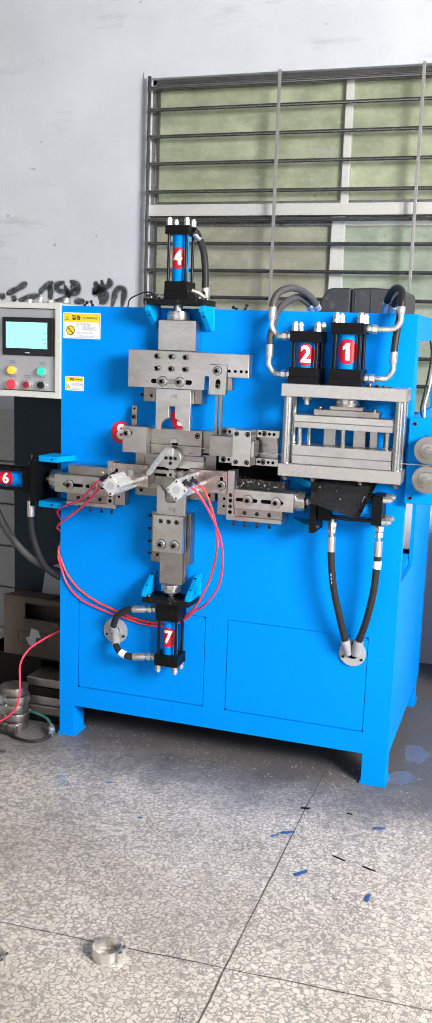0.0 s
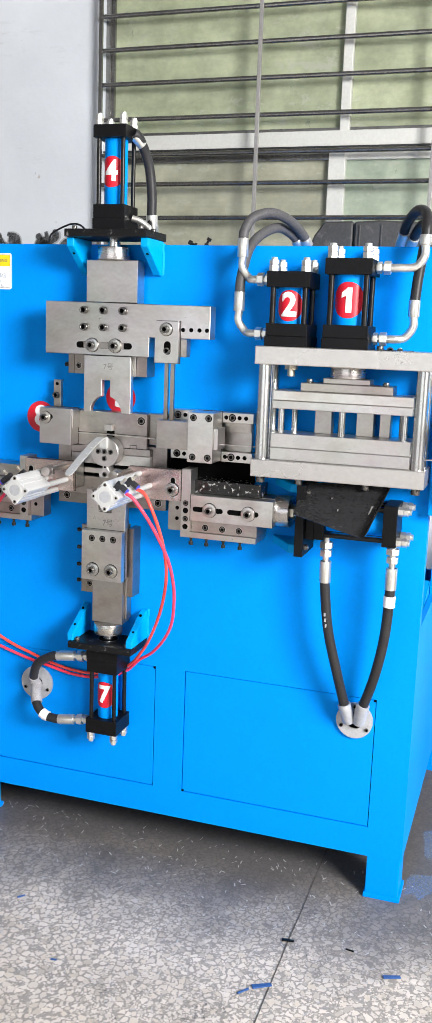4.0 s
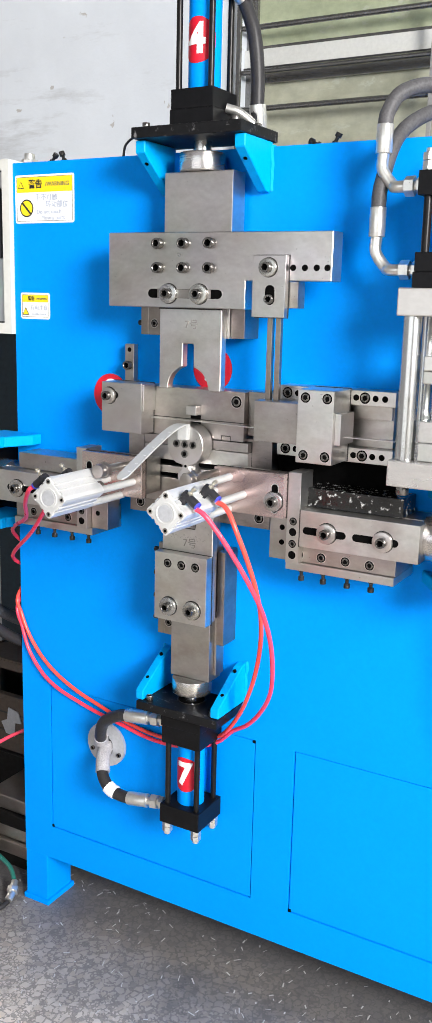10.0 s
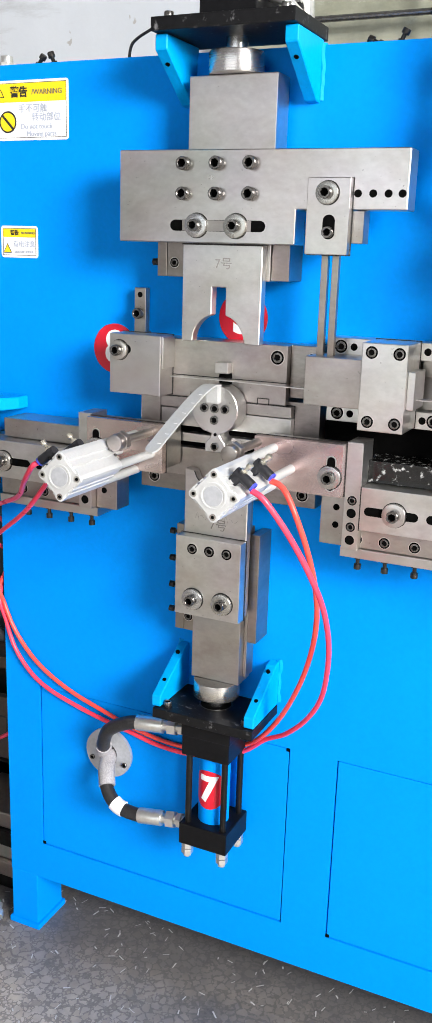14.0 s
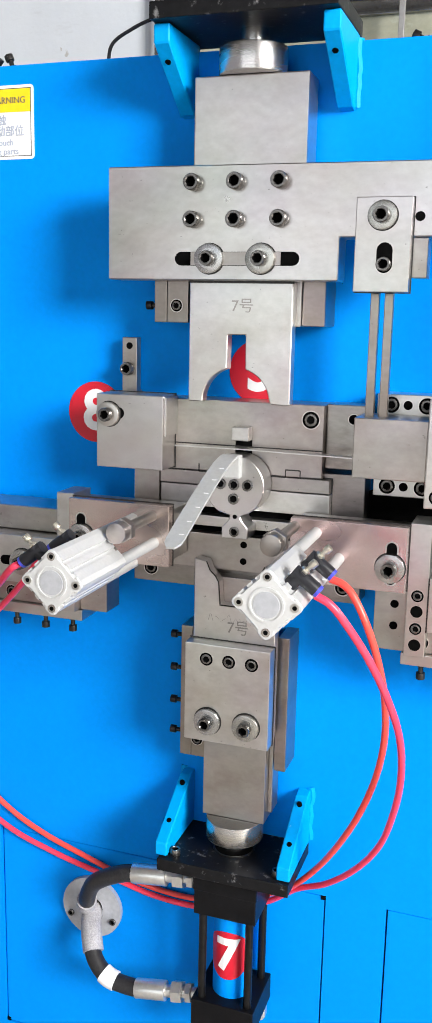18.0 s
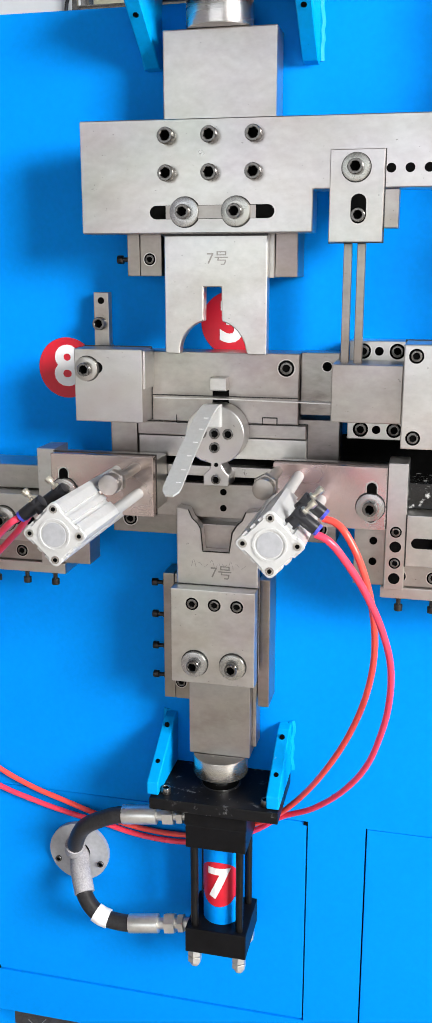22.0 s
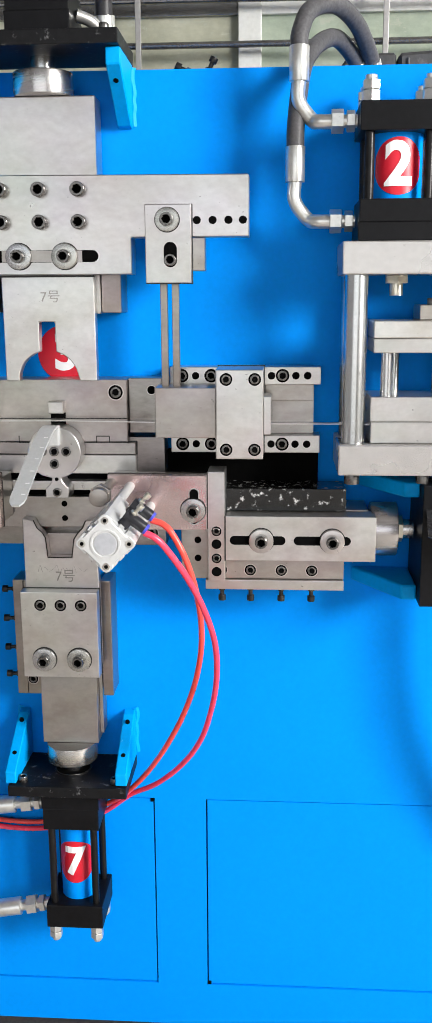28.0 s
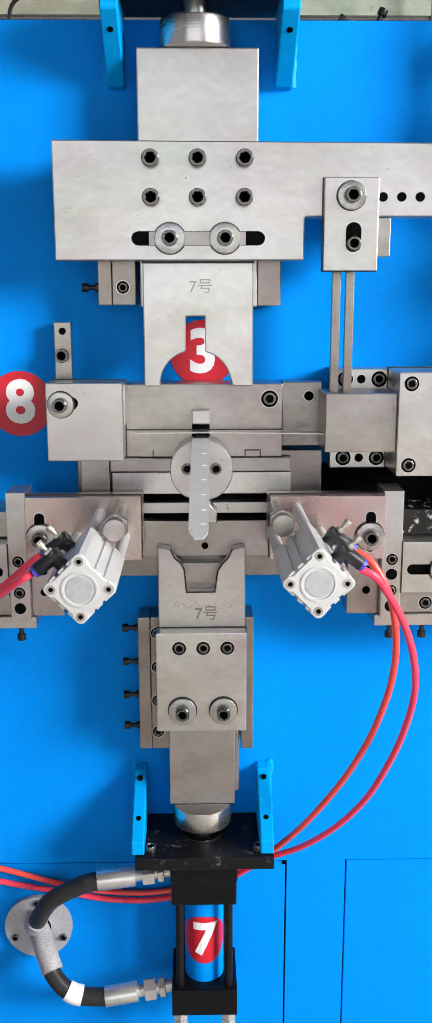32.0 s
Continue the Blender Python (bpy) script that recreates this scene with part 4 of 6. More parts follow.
# ---- brackets that carry the cylinders ----
def bracket(label, x0, x1, z0, z1, gussets, up):
    b = nudge(thing("cylinder_bracket", ((x0 + x1) / 2, -0.05, z0), label, "bracket", "cylinder brackets"), -0.007, 0.005, 0.008 if up else -0.006)
    plate = part("plate", box(x0, x1, -0.118, 0.02 if up else -0.001, z0, z1, 0.0015), "black_dusty", b, "dusty black steel plate")
    if not up:
        smooth(part("bore_rim", ring((0.011, -0.052, z1 - 0.001), (0.011, -0.052, z1 + 0.0009), 0.0295, 0.0265, 36), "bolt_dark", plate))
        part("bore", rod((0.011, -0.052, z1 - 0.001), (0.011, -0.052, z1 + 0.0005), 0.0266, 36), "recess_shade", plate)
    for g0, g1 in gussets:
        if up:
            out = ((-0.104, z0 - 0.001), (-0.0, z0 - 0.001), (0.0, z0 - 0.088), (-0.018, z0 - 0.085), (-0.104, z0 - 0.022))
        else:
            out = ((-0.112, z1 + 0.001), (0.0, z1 + 0.001), (0.0, z1 + 0.082), (-0.02, z1 + 0.078), (-0.112, z1 + 0.02))
        gus = part("gusset", prism(out, g0, g1, 0.0015, "yz"), "blue_bright", b, "light blue welded gusset")
        gx = (g0 + g1) / 2
        s = -1 if up else 1
        zb = z0 if up else z1
        for t in (0.25, 0.8):
            y = -0.104 + 0.088 * t
            z = zb + s * (0.022 + 0.062 * t)
            part("tapped_hole", rod((gx, y + 0.004, z - s * 0.006), (gx, y - 0.0008, z + s * 0.0012), 0.0036, 14), "recess_shade", gus)
        side_x = g1 if gx > 0.01 else g0
        bead = [(side_x + random.uniform(-0.0015, 0.0015), -0.001, zb + s * (0.006 + 0.078 * k / 9)) for k in range(10)]
        weld = pipe(bead, 0.0068, 10, 4)
        smooth(part("weld", weld, "blue_bright", gus))
    for x in (x0 + 0.02, x1 - 0.02):
        for y in ((-0.1, -0.02) if up else (-0.1,)):
            screw((x, y, z1), 0.007, b, 0.009, Matrix.Identity(4))
    return b


bracket("black plate on light blue gussets at the top of the cabinet", -0.097, 0.123, 1.684, 1.703, ((-0.097, -0.077), (0.104, 0.124)), True)
bracket("black plate between light blue gussets above the lower cylinder", -0.078, 0.106, 0.6275, 0.645, ((-0.083, -0.066), (0.088, 0.106)), False)
for x0, x1, s, tips in ((0.527, 0.548, 1, ()), (-0.538, -0.517, -1, ((1.109, 1.131), (0.938, 0.96)))):
    b = thing("cylinder_bracket", ((x0 + x1) / 2, -0.06, 0.94), "black upright plate with light blue arms" if s < 0 else "black upright plate on blue lugs", "bracket", "cylinder brackets")
    part("plate", box(x0, x1, -0.128, -0.001 if s > 0 else 0.05, 0.943, 1.118, 0.0015), "black", b)
    for z0, z1 in tips:
        part("arm", prism(((-0.55 + 0.034, z0), (-0.435, z0), (-0.435, z1), (-0.55 + 0.034, z1)), -0.105, -0.088, 0.002), "blue_bright", b, "light blue arm")
        part("arm", prism(((-0.515, -0.105), (-0.435, -0.0875), (-0.41, -0.03), (-0.41, -0.001), (-0.515, -0.001)), z0, z1, 0.002, "xy"), "blue_bright", b, "light blue welded gusset")
        part("tapped_hole", rod((-0.46, -0.104, (z0 + z1) / 2), (-0.46, -0.1058, (z0 + z1) / 2), 0.0035, 14), "recess_shade", b)
    if s > 0:
        part("arm", prism(((0.44, -0.001), (0.526, -0.001), (0.526, -0.1), (0.505, -0.1)), 0.944, 0.966, 0.002, "xy"), "blue_bright", b, "light blue welded lug")
        part("arm", prism(((0.44, -0.001), (0.526, -0.001), (0.526, -0.1), (0.505, -0.1)), 1.095, 1.116, 0.002, "xy"), "blue_bright", b, "light blue welded lug")
    for z in (0.965, 1.10):
        screw((x1 if s > 0 else x0, -0.11, z), 0.007, b, 0.01, Matrix.Rotation(radians(90 * s), 4, 'Y'))


# ---- upper slide: ram, cross plate and tool, raised ----
upper = thing("upper_slide", (0.015, -0.06, 1.25), "ground steel upper slide with a cross plate, raised above the die", "tool slide")
nudge(upper, -0.0155, 0.009, 0.004)
upper.scale = (1.04, 1, 1)
part("ram", box(-0.049, 0.0865, -0.067, -0.022, 1.346, 1.636, 0.0015), "steel", upper)
smooth(part("piston_rod", rod((0.016, -0.05, 1.660), (0.016, -0.05, 1.690), 0.016, 28), "chrome", upper))
smooth(part("coupling", rod((0.016, -0.05, 1.6365), (0.016, -0.05, 1.668), 0.0395, 48, 0.002), "steel_brushed", upper, "turned steel coupling disc"), 20)
cross = prism(((-0.140, 1.399), (0.136, 1.399), (0.136, 1.4475), (0.289, 1.4475), (0.289, 1.5275), (-0.140, 1.5305)), -0.108, -0.0675, 0.0012)
cross = part("cross_plate", cross, "steel", upper, "wide stepped steel plate")
for z in (1.510, 1.468):
    for x in (-0.033, 0.018, 0.069):
        screw((x, -0.108, z), 0.0096, cross, 0.0145)
dark_slot(-0.0555, 0.0925, 1.4235, 0.008, -0.108, cross)
part("slot_floor", box(-0.036, 0.071, -0.1089, -0.106, 1.4160, 1.4310, 0), "steel_warm", cross)
for x in (-0.013, 0.048):
    washer_screw(x, 1.4235, -0.108, cross, 0.0172)
for x in (0.222, 0.2425, 0.263, 0.2815):
    hole(x, 1.469, -0.108, 0.0053, cross)
# dark lines paint contact shade and oil along the plate's edges
part("oil_shade_line", box(-0.0460, 0.0820, -0.0868, -0.0850, 1.3962, 1.3988, 0), "grime_and_shade", upper)
part("oil_shade_line", box(-0.0490, 0.0865, -0.0684, -0.0668, 1.5300, 1.5322, 0), "grime_and_shade", upper)
tip = [(-0.0450, 1.3985), (-0.0450, 1.252), (-0.027, 1.252)] + arc(0.0145, 1.2535, 0.0415, 172, 106, 10) + [(0.0035, 1.335), (0.0255, 1.335)] + arc(0.0145, 1.2535, 0.0415, 74, 8, 10) + [(0.058, 1.252), (0.081, 1.252), (0.081, 1.3985)]
part("tool", prism(tip, -0.0855, -0.0675, 0.0012), "steel_light", upper, "pale steel forming tool with a half round notch")
lettering("7号", 0.0185, "engraved_faint", upper, on_front(0.021, -0.0858, 1.369), name="engraving")
small = part("side_plate", box(0.156, 0.2155, -0.122, -0.1085, 1.387, 1.489, 0.001), "steel", upper, "small slotted steel side plate")
grime_and_shade(0.156, 0.2155, -0.1082, 1.387, 1.489, small)
washer_screw(0.185, 1.469, -0.122, small, 0.0155)
dark_slot(0.172, 0.205, 1.424, 0.0085, -0.122, small, True)
screw((0.1885, -0.1225, 1.417), 0.0078, small, 0.008)
dark_slot(0.186, 0.214, 1.469, 0.007, -0.1085, small)
for x in (0.1755, 0.191):
    part("push_rod", box(x - 0.0048, x + 0.0048, -0.0905, -0.081, 1.235, 1.3865, 0.0008), "steel_rail", upper)
part("side_block", box(0.2156, 0.232, -0.107, -0.08, 1.403, 1.4465, 0.001), "steel_warm", upper)
guide = thing("slide_guide", (0.01, -0.03, 1.34), "steel guide rails on both sides of the upper ram", "slide guide", "slide guides")
nudge(guide, -0.008, 0.006, 0.005)
part("rail", box(-0.110, -0.0935, -0.062, -0.0015, 1.347, 1.530, 0.001), "steel_rail", guide)
rail = part("rail", box(-0.0928, -0.0645, -0.062, -0.0015, 1.347, 1.530, 0.001), "steel_rail", guide)
part("rail", box(0.0825, 0.1105, -0.060, -0.0015, 1.346, 1.528, 0.001), "steel_rail", guide)
for z in (1.508, 1.461, 1.368):
    counterbore(-0.080, z, -0.062, 0.0075, rail)
    hex_bolt_side((-0.110, -0.035, z), (-1, 0, 0), rail)

# ---- die base ----
base = thing("die_base", (0.01, -0.03, 1.0), "ground steel die base of keyed plates on the panel", "die base")
nudge(base, -0.006, 0.006, 0.001)
part("back_plate", box(-0.146, 0.165, -0.046, -0.0015, 1.005, 1.170, 0.001), "steel_dark", base)
upper_plate = part("upper_plate", box(-0.140, 0.1128, -0.060, -0.0015, 1.1645, 1.2555, 0.001), "steel_warm", base)
side_pl = part("side_plate", box(0.1135, 0.1625, -0.046, -0.0015, 1.176, 1.2565, 0.001), "steel_dark", base)
counterbore(0.0965, 1.237, -0.060, 0.0105, upper_plate)
counterbore(0.147, 1.239, -0.046, 0.0062, side_pl, True)
part("insert", box(-0.101, 0.124, -0.0615, -0.0465, 1.1175, 1.1448, 0.0008), "steel_light", base)
# black strips put the shade of the grooves into colour
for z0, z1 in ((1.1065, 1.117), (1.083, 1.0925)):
    part("groove", box(-0.098, 0.122, -0.0475, -0.0462, z0, z1, 0), "recess_shade", base)
part("key_bar", box(-0.101, 0.124, -0.063, -0.0465, 1.0927, 1.1063, 0.0008), "steel", base)
front_pl = part("front_plate", box(-0.101, 0.124, -0.064, -0.0465, 1.0365, 1.0828, 0.001), "steel_warm", base)
for x, z in ((0.0155, 1.072), (0.0155, 1.050)):
    hole(x, z, -0.064, 0.0045, front_pl)
for x in (-0.121, 0.143):
    counterbore(x, 1.024, -0.046, 0.0095, base)
# black patch as the shade inside the key's opening
part("key_window", box(0.0, 0.022, -0.0606, -0.055, 1.188, 1.2075, 0), "recess_shade", base)
part("key_block", box(0.0, 0.022, -0.078, -0.0605, 1.2078, 1.2250, 0.0012), "steel_light", base)
part("middle_plate", box(-0.1025, 0.1232, -0.0608, -0.0465, 1.1460, 1.1632, 0.0008), "steel_warm", base)
grime_and_shade(-0.1025, 0.1232, -0.0462, 1.118, 1.163, base, 0.0013)
part("end_filler", box(-0.140, -0.1045, -0.0595, -0.0465, 1.112, 1.1638, 0.0008), "steel_warm", base)
# joints of the keyed plates: lines across and short steps upright
for x0, x1, z in ((-0.140, -0.068, 1.1640), (-0.049, -0.018, 1.1632), (0.046, 0.0665, 1.1635), (0.0665, 0.0855, 1.1730), (0.0855, 0.1128, 1.1640), (-0.140, 0.1128, 1.199)):
    part("seam", box(x0, x1, -0.0612, -0.0595, z - 0.0007, z + 0.0007, 0), "grime_and_shade", base)
for x in (-0.049, 0.0665, 0.0855):
    part("seam", box(x - 0.0007, x + 0.0007, -0.0604, -0.0595, 1.1632, 1.1732, 0), "grime_and_shade", base)
for k, (u, w) in enumerate((((0.041, 1.1035), (0.046, 1.1030)), ((0.042, 1.0995), (0.047, 1.0990)), ((0.0445, 1.1035), (0.0435, 1.0965)), ((0.046, 1.0990), (0.0455, 1.0950)))):
    part("scratched_line", pipe([(u[0], -0.0632, u[1]), (w[0], -0.0632, w[1])], 0.0003, 5, straight=True), "engraved", base)

mandrel = thing("mandrel", (0.014, -0.08, 1.155), "round steel forming mandrel with a waisted foot", "mandrel")
nudge(mandrel, -0.009, 0.008, 0)
foot = [(-0.0005, 1.0885), (0.0335, 1.0885), (0.0335, 1.1030), (0.0290, 1.1070), (0.0245, 1.1130), (0.0235, 1.1180)]
out = foot + arc(0.0145, 1.155, 0.0385, -60, 240, 44) + [(0.0095, 1.1180), (0.0090, 1.1130), (0.0045, 1.1070), (-0.0005, 1.1030)]
body = smooth(part("disc", prism(out, -0.100, -0.0645, 0.001), "steel", mandrel), 30)
for x, z in ((-0.003, 1.157), (0.0145, 1.157), (0.032, 1.157), (0.0145, 1.139), (0.0145, 1.1735)):
    screw((x, -0.1, z), 0.0070, body, 0.0024)
screw((0.0165, -0.1, 1.0975), 0.0064, body, 0.003)
hole(0.0165, 1.1165, -0.1, 0.0028, body)

# the lever that strips the clip from the mandrel, pointing into the room
lever = thing("ejector_lever", (0.016, -0.1, 1.185), "flat stepped aluminium lever standing out from the mandrel", "lever")
nudge(lever, -0.01, 0.01, 0)
spine = glide([(0.0145, -0.1005, 1.192), (0.0145, -0.125, 1.1925), (0.014, -0.16, 1.183), (0.013, -0.21, 1.162), (0.012, -0.26, 1.139), (0.0115, -0.302, 1.1195)], 6)
b, rows = bmesh.new(), []
for k, c in enumerate(spine):
    d = (spine[min(k + 1, len(spine) - 1)] - spine[max(k - 1, 0)]).normalized()
    up = Vector((1, 0, 0)).cross(d).normalized()
    up = up if up.z > 0 else -up
    w = (0.0104, 0.0094, 0.0046)[max(0, k - len(spine) + 3)]
    rows.append([b.verts.new(c + Vector((a * w, 0, 0)) + up * h) for a, h in ((-1, 0), (1, 0), (1, 0.0028), (-1, 0.0028))])
for u, w in zip(rows, rows[1:]):
    for q in range(4):
        b.faces.new((u[q], u[(q + 1) % 4], w[(q + 1) % 4], w[q]))
b.faces.new(rows[0][::-1])
b.faces.new(rows[-1])
arm = part("blade", b, "alu_dull", lever)
for k in range(6):
    at = 12 + 3 * k
    c = spine[at]
    d = (spine[at + 1] - spine[at - 1]).normalized()
    up = Vector((1, 0, 0)).cross(d).normalized()
    up = up if up.z > 0 else -up
    b = bmesh.new()
    bmesh.ops.create_cube(b, size=1)
    bmesh.ops.transform(b, matrix=Matrix.Translation(c + up * 0.0029 + Vector((0.005, 0, 0))) @ Matrix((Vector((1, 0, 0)), d, up)).transposed().to_4x4() @ Matrix.Diagonal((0.0055, 0.0011, 0.0006, 1)), verts=b.verts)
    part("tick", b, "white", arm)
part("foot", box(0.004, 0.025, -0.112, -0.1003, 1.166, 1.194, 0.002), "alu_dull", lever)

strip = thing("metal_strip", (0.06, -0.088, 1.2), "thin bright steel strip fed across the mandrel", "strip")
nudge(strip, -0.008, 0.008, 0.001)
part("band", prism(((-0.068, 1.1985), (0.02, 1.1992), (0.245, 1.196), (0.245, 1.1972), (0.02, 1.2006), (-0.068, 1.2)), -0.096, -0.080, 0), "steel_light", strip)

# ---- block beside the 8 and its stick ----
stop = thing("stop_block", (-0.124, -0.08, 1.21), "square steel stop block with a washer and screw", "stop block")
nudge(stop, -0.01, 0.009, 0.001)
b8 = part("block", box(-0.170, -0.0785, -0.106, -0.0605, 1.167, 1.261, 0.0012), "steel", stop)
grime_and_shade(-0.170, -0.0785, -0.0633, 1.167, 1.261, stop)
part("lip", box(-0.0783, -0.0755, -0.102, -0.0605, 1.21, 1.259, 0.0008), "steel", stop)
part("arm", box(-0.139, -0.0785, -0.0604, -0.0015, 1.1705, 1.25, 0.001), "steel_warm", stop)
washer_screw(-0.152, 1.2355, -0.106, b8, 0.0155)
hole(-0.139, 1.237, -0.106, 0.0075, b8)
stk = part("stick", box(-0.168, -0.147, -0.032, -0.018, 1.235, 1.330, 0.001), "steel_warm", stop, "upright drilled steel stick")
hole(-0.1575, 1.319, -0.032, 0.0045, stk)
screw((-0.1585, -0.032, 1.289), 0.0088, stk, 0.011)
part("spacer", box(-0.166, -0.149, -0.018, -0.001, 1.24, 1.26, 0), "steel_warm", stk)

# ---- feed guide ----
feed = thing("feed_guide", (0.28, -0.05, 1.15), "steel strip feed guide with drilled rails and a clamp block", "feed guide")
nudge(feed, -0.006, 0.004, 0.001)
part("channel", box(0.172, 0.384, -0.022, -0.0015, 1.1735, 1.2465, 0), "steel_warm", feed)
for z0, z1 in ((1.2470, 1.2725), (1.1475, 1.1730)):
    r = part("rail", box(0.175, 0.393, -0.045, -0.0015, z0, z1, 0.001), "steel", feed)
    z = (z0 + z1) / 2
    for k, x in enumerate((0.192, 0.212, 0.2345, 0.322, 0.338, 0.357, 0.374)):
        counterbore(x, z, -0.045, 0.0098 if k % 2 == 0 and k < 6 else 0.0055, r, k % 2 == 1 or k == 6)
part("inner_step", box(0.3125, 0.383, -0.030, -0.0222, 1.222, 1.2465, 0.001), "steel_warm", feed)
blk = part("clamp_block", box(0.2455, 0.3115, -0.117, -0.0455, 1.1495, 1.274, 0.0015), "steel_light", feed)
grime_and_shade(0.2455, 0.3115, -0.0453, 1.1495, 1.274, blk)
for x, z in ((0.26, 1.2605), (0.2995, 1.2605), (0.26, 1.163), (0.2995, 1.163)):
    counterbore(x, z, -0.117, 0.0088, blk)
part("guide_block", box(0.160, 0.2453, -0.110, -0.0465, 1.178, 1.2485, 0.0012), "steel_warm", feed)
part("guide_tail", box(0.3117, 0.322, -0.108, -0.05, 1.183, 1.236, 0.001), "steel", feed)
part("feed_strip", box(0.322, 0.47, -0.092, -0.076, 1.1955, 1.1967, 0), "steel_light", feed)
# black sheet that paints the shade behind the feed guide
part("backing", box(0.166, 0.392, -0.020, -0.0012, 1.062, 1.147, 0.001), "recess_shade", feed, "flat black sheet painting the shade below the rail")


# ---- side slides ----
def side_slide(s, x_in, label):
    """s: +1 for the slide on the feeder's side, -1 for the opposite one. x_in: the clamp plate's inner edge."""
    t = nudge(thing("side_slide", (x_in + s * 0.2, -0.06, 0.97), label, "tool slide", "side slides"), -0.006, 0.005, -0.001)

    def bx(a, c, y0, y1, z0, z1, bev=0.001):
        u, w = sorted((x_in + s * a, x_in + s * c))
        return box(u, w, y0, y1, z0, z1, bev)

    px = lambda a: x_in + s * a
    plate = part("clamp_plate", bx(0, 0.139, -0.130, -0.1155, 1.052, 1.130), "steel_pink_reflection", t, "steel clamp plate with a pink reflection in its colour")
    dark_slot(min(px(0.0965), px(0.1465)), max(px(0.0965), px(0.1465)), 1.086, 0.006, -0.13, plate, True)
    washer_screw(px(0.1205), 1.081, -0.130, plate, 0.0172)
    part("oil_shade_line", bx(-0.001, 0.1402, -0.1162, -0.1153, 1.0508, 1.1312, 0), "grime_and_shade", plate)
    part("oil_shade_line", bx(0.1636, 0.1652, -0.1160, -0.1140, 1.0035, 1.0695, 0), "grime_and_shade", t)
    part("clamp_back", bx(0.0, 0.139, -0.1153, -0.066, 1.058, 1.124), "steel_warm", t)
    strip_pl = part("end_strip", bx(0.1395, 0.164, -0.1155, -0.066, 0.972, 1.133), "steel", t)
    for k, z in enumerate((1.047, 1.028, 1.007, 0.987)):
        counterbore(px(0.152), z, -0.1155, 0.0072, strip_pl, k % 2 == 1)
    tail = part("end_tail", bx(0.10, 0.139, -0.1, -0.06, 0.972, 1.05), "steel_warm", t)
    for z in (1.03, 1.003):
        hole(px(0.124), z, -0.1, 0.005, tail)
    bar = part("slotted_bar", bx(0.1645, 0.378, -0.1155, -0.075, 1.004, 1.069), "steel_light", t)
    for a, c, w in ((0.171, 0.2505, 0.216), (0.262, 0.343, 0.3165)):
        dark_slot(min(px(a), px(c)), max(px(a), px(c)), 1.034, 0.0065, -0.1155, bar)
        washer_screw(px(w), 1.034, -0.1155, bar, 0.0175)
    top = part("top_slide", bx(0.15, 0.337, -0.085, -0.02, 1.0705, 1.103), "oiled_glints" if s > 0 else "steel_warm", t)
    low = part("lower_rail", bx(0.135, 0.335, -0.098, -0.0015, 0.972, 1.0035), "steel_warm", t)
    part("keeper", bx(0.135, 0.335, -0.104, -0.0015, 0.957, 0.9715), "steel", t)
    for a in (0.158, 0.2, 0.245, 0.289):
        counterbore(px(a), 0.985, -0.098, 0.0082, low)
        hex_bolt_side((px(a), -0.085, 0.957), (0, 0, -1), low)
    part("slide_core", bx(0.139, 0.37, -0.0745, -0.0015, 1.0037, 1.0702), "steel_warm", t)
    smooth(part("coupling", rod((px(0.3735), -0.06, 1.04), (px(0.412), -0.06, 1.04), 0.0395, 44, 0.002), "steel_brushed", t, "turned steel coupling disc"), 20)
    part("lock_nut", hex_rod((px(0.4125), -0.06, 1.04), (px(0.421), -0.06, 1.04), 0.034), "brass", t)
    smooth(part("piston_rod", rod((px(0.421), -0.06, 1.04), (px(0.436), -0.06, 1.04), 0.0145, 24), "chrome", t))
    return t


side_slide(1, 0.0935, "slotted steel side slide, drawn back, beside the feed guide")
side_slide(-1, -0.0615, "slotted steel side slide, drawn back, beside the stop block")


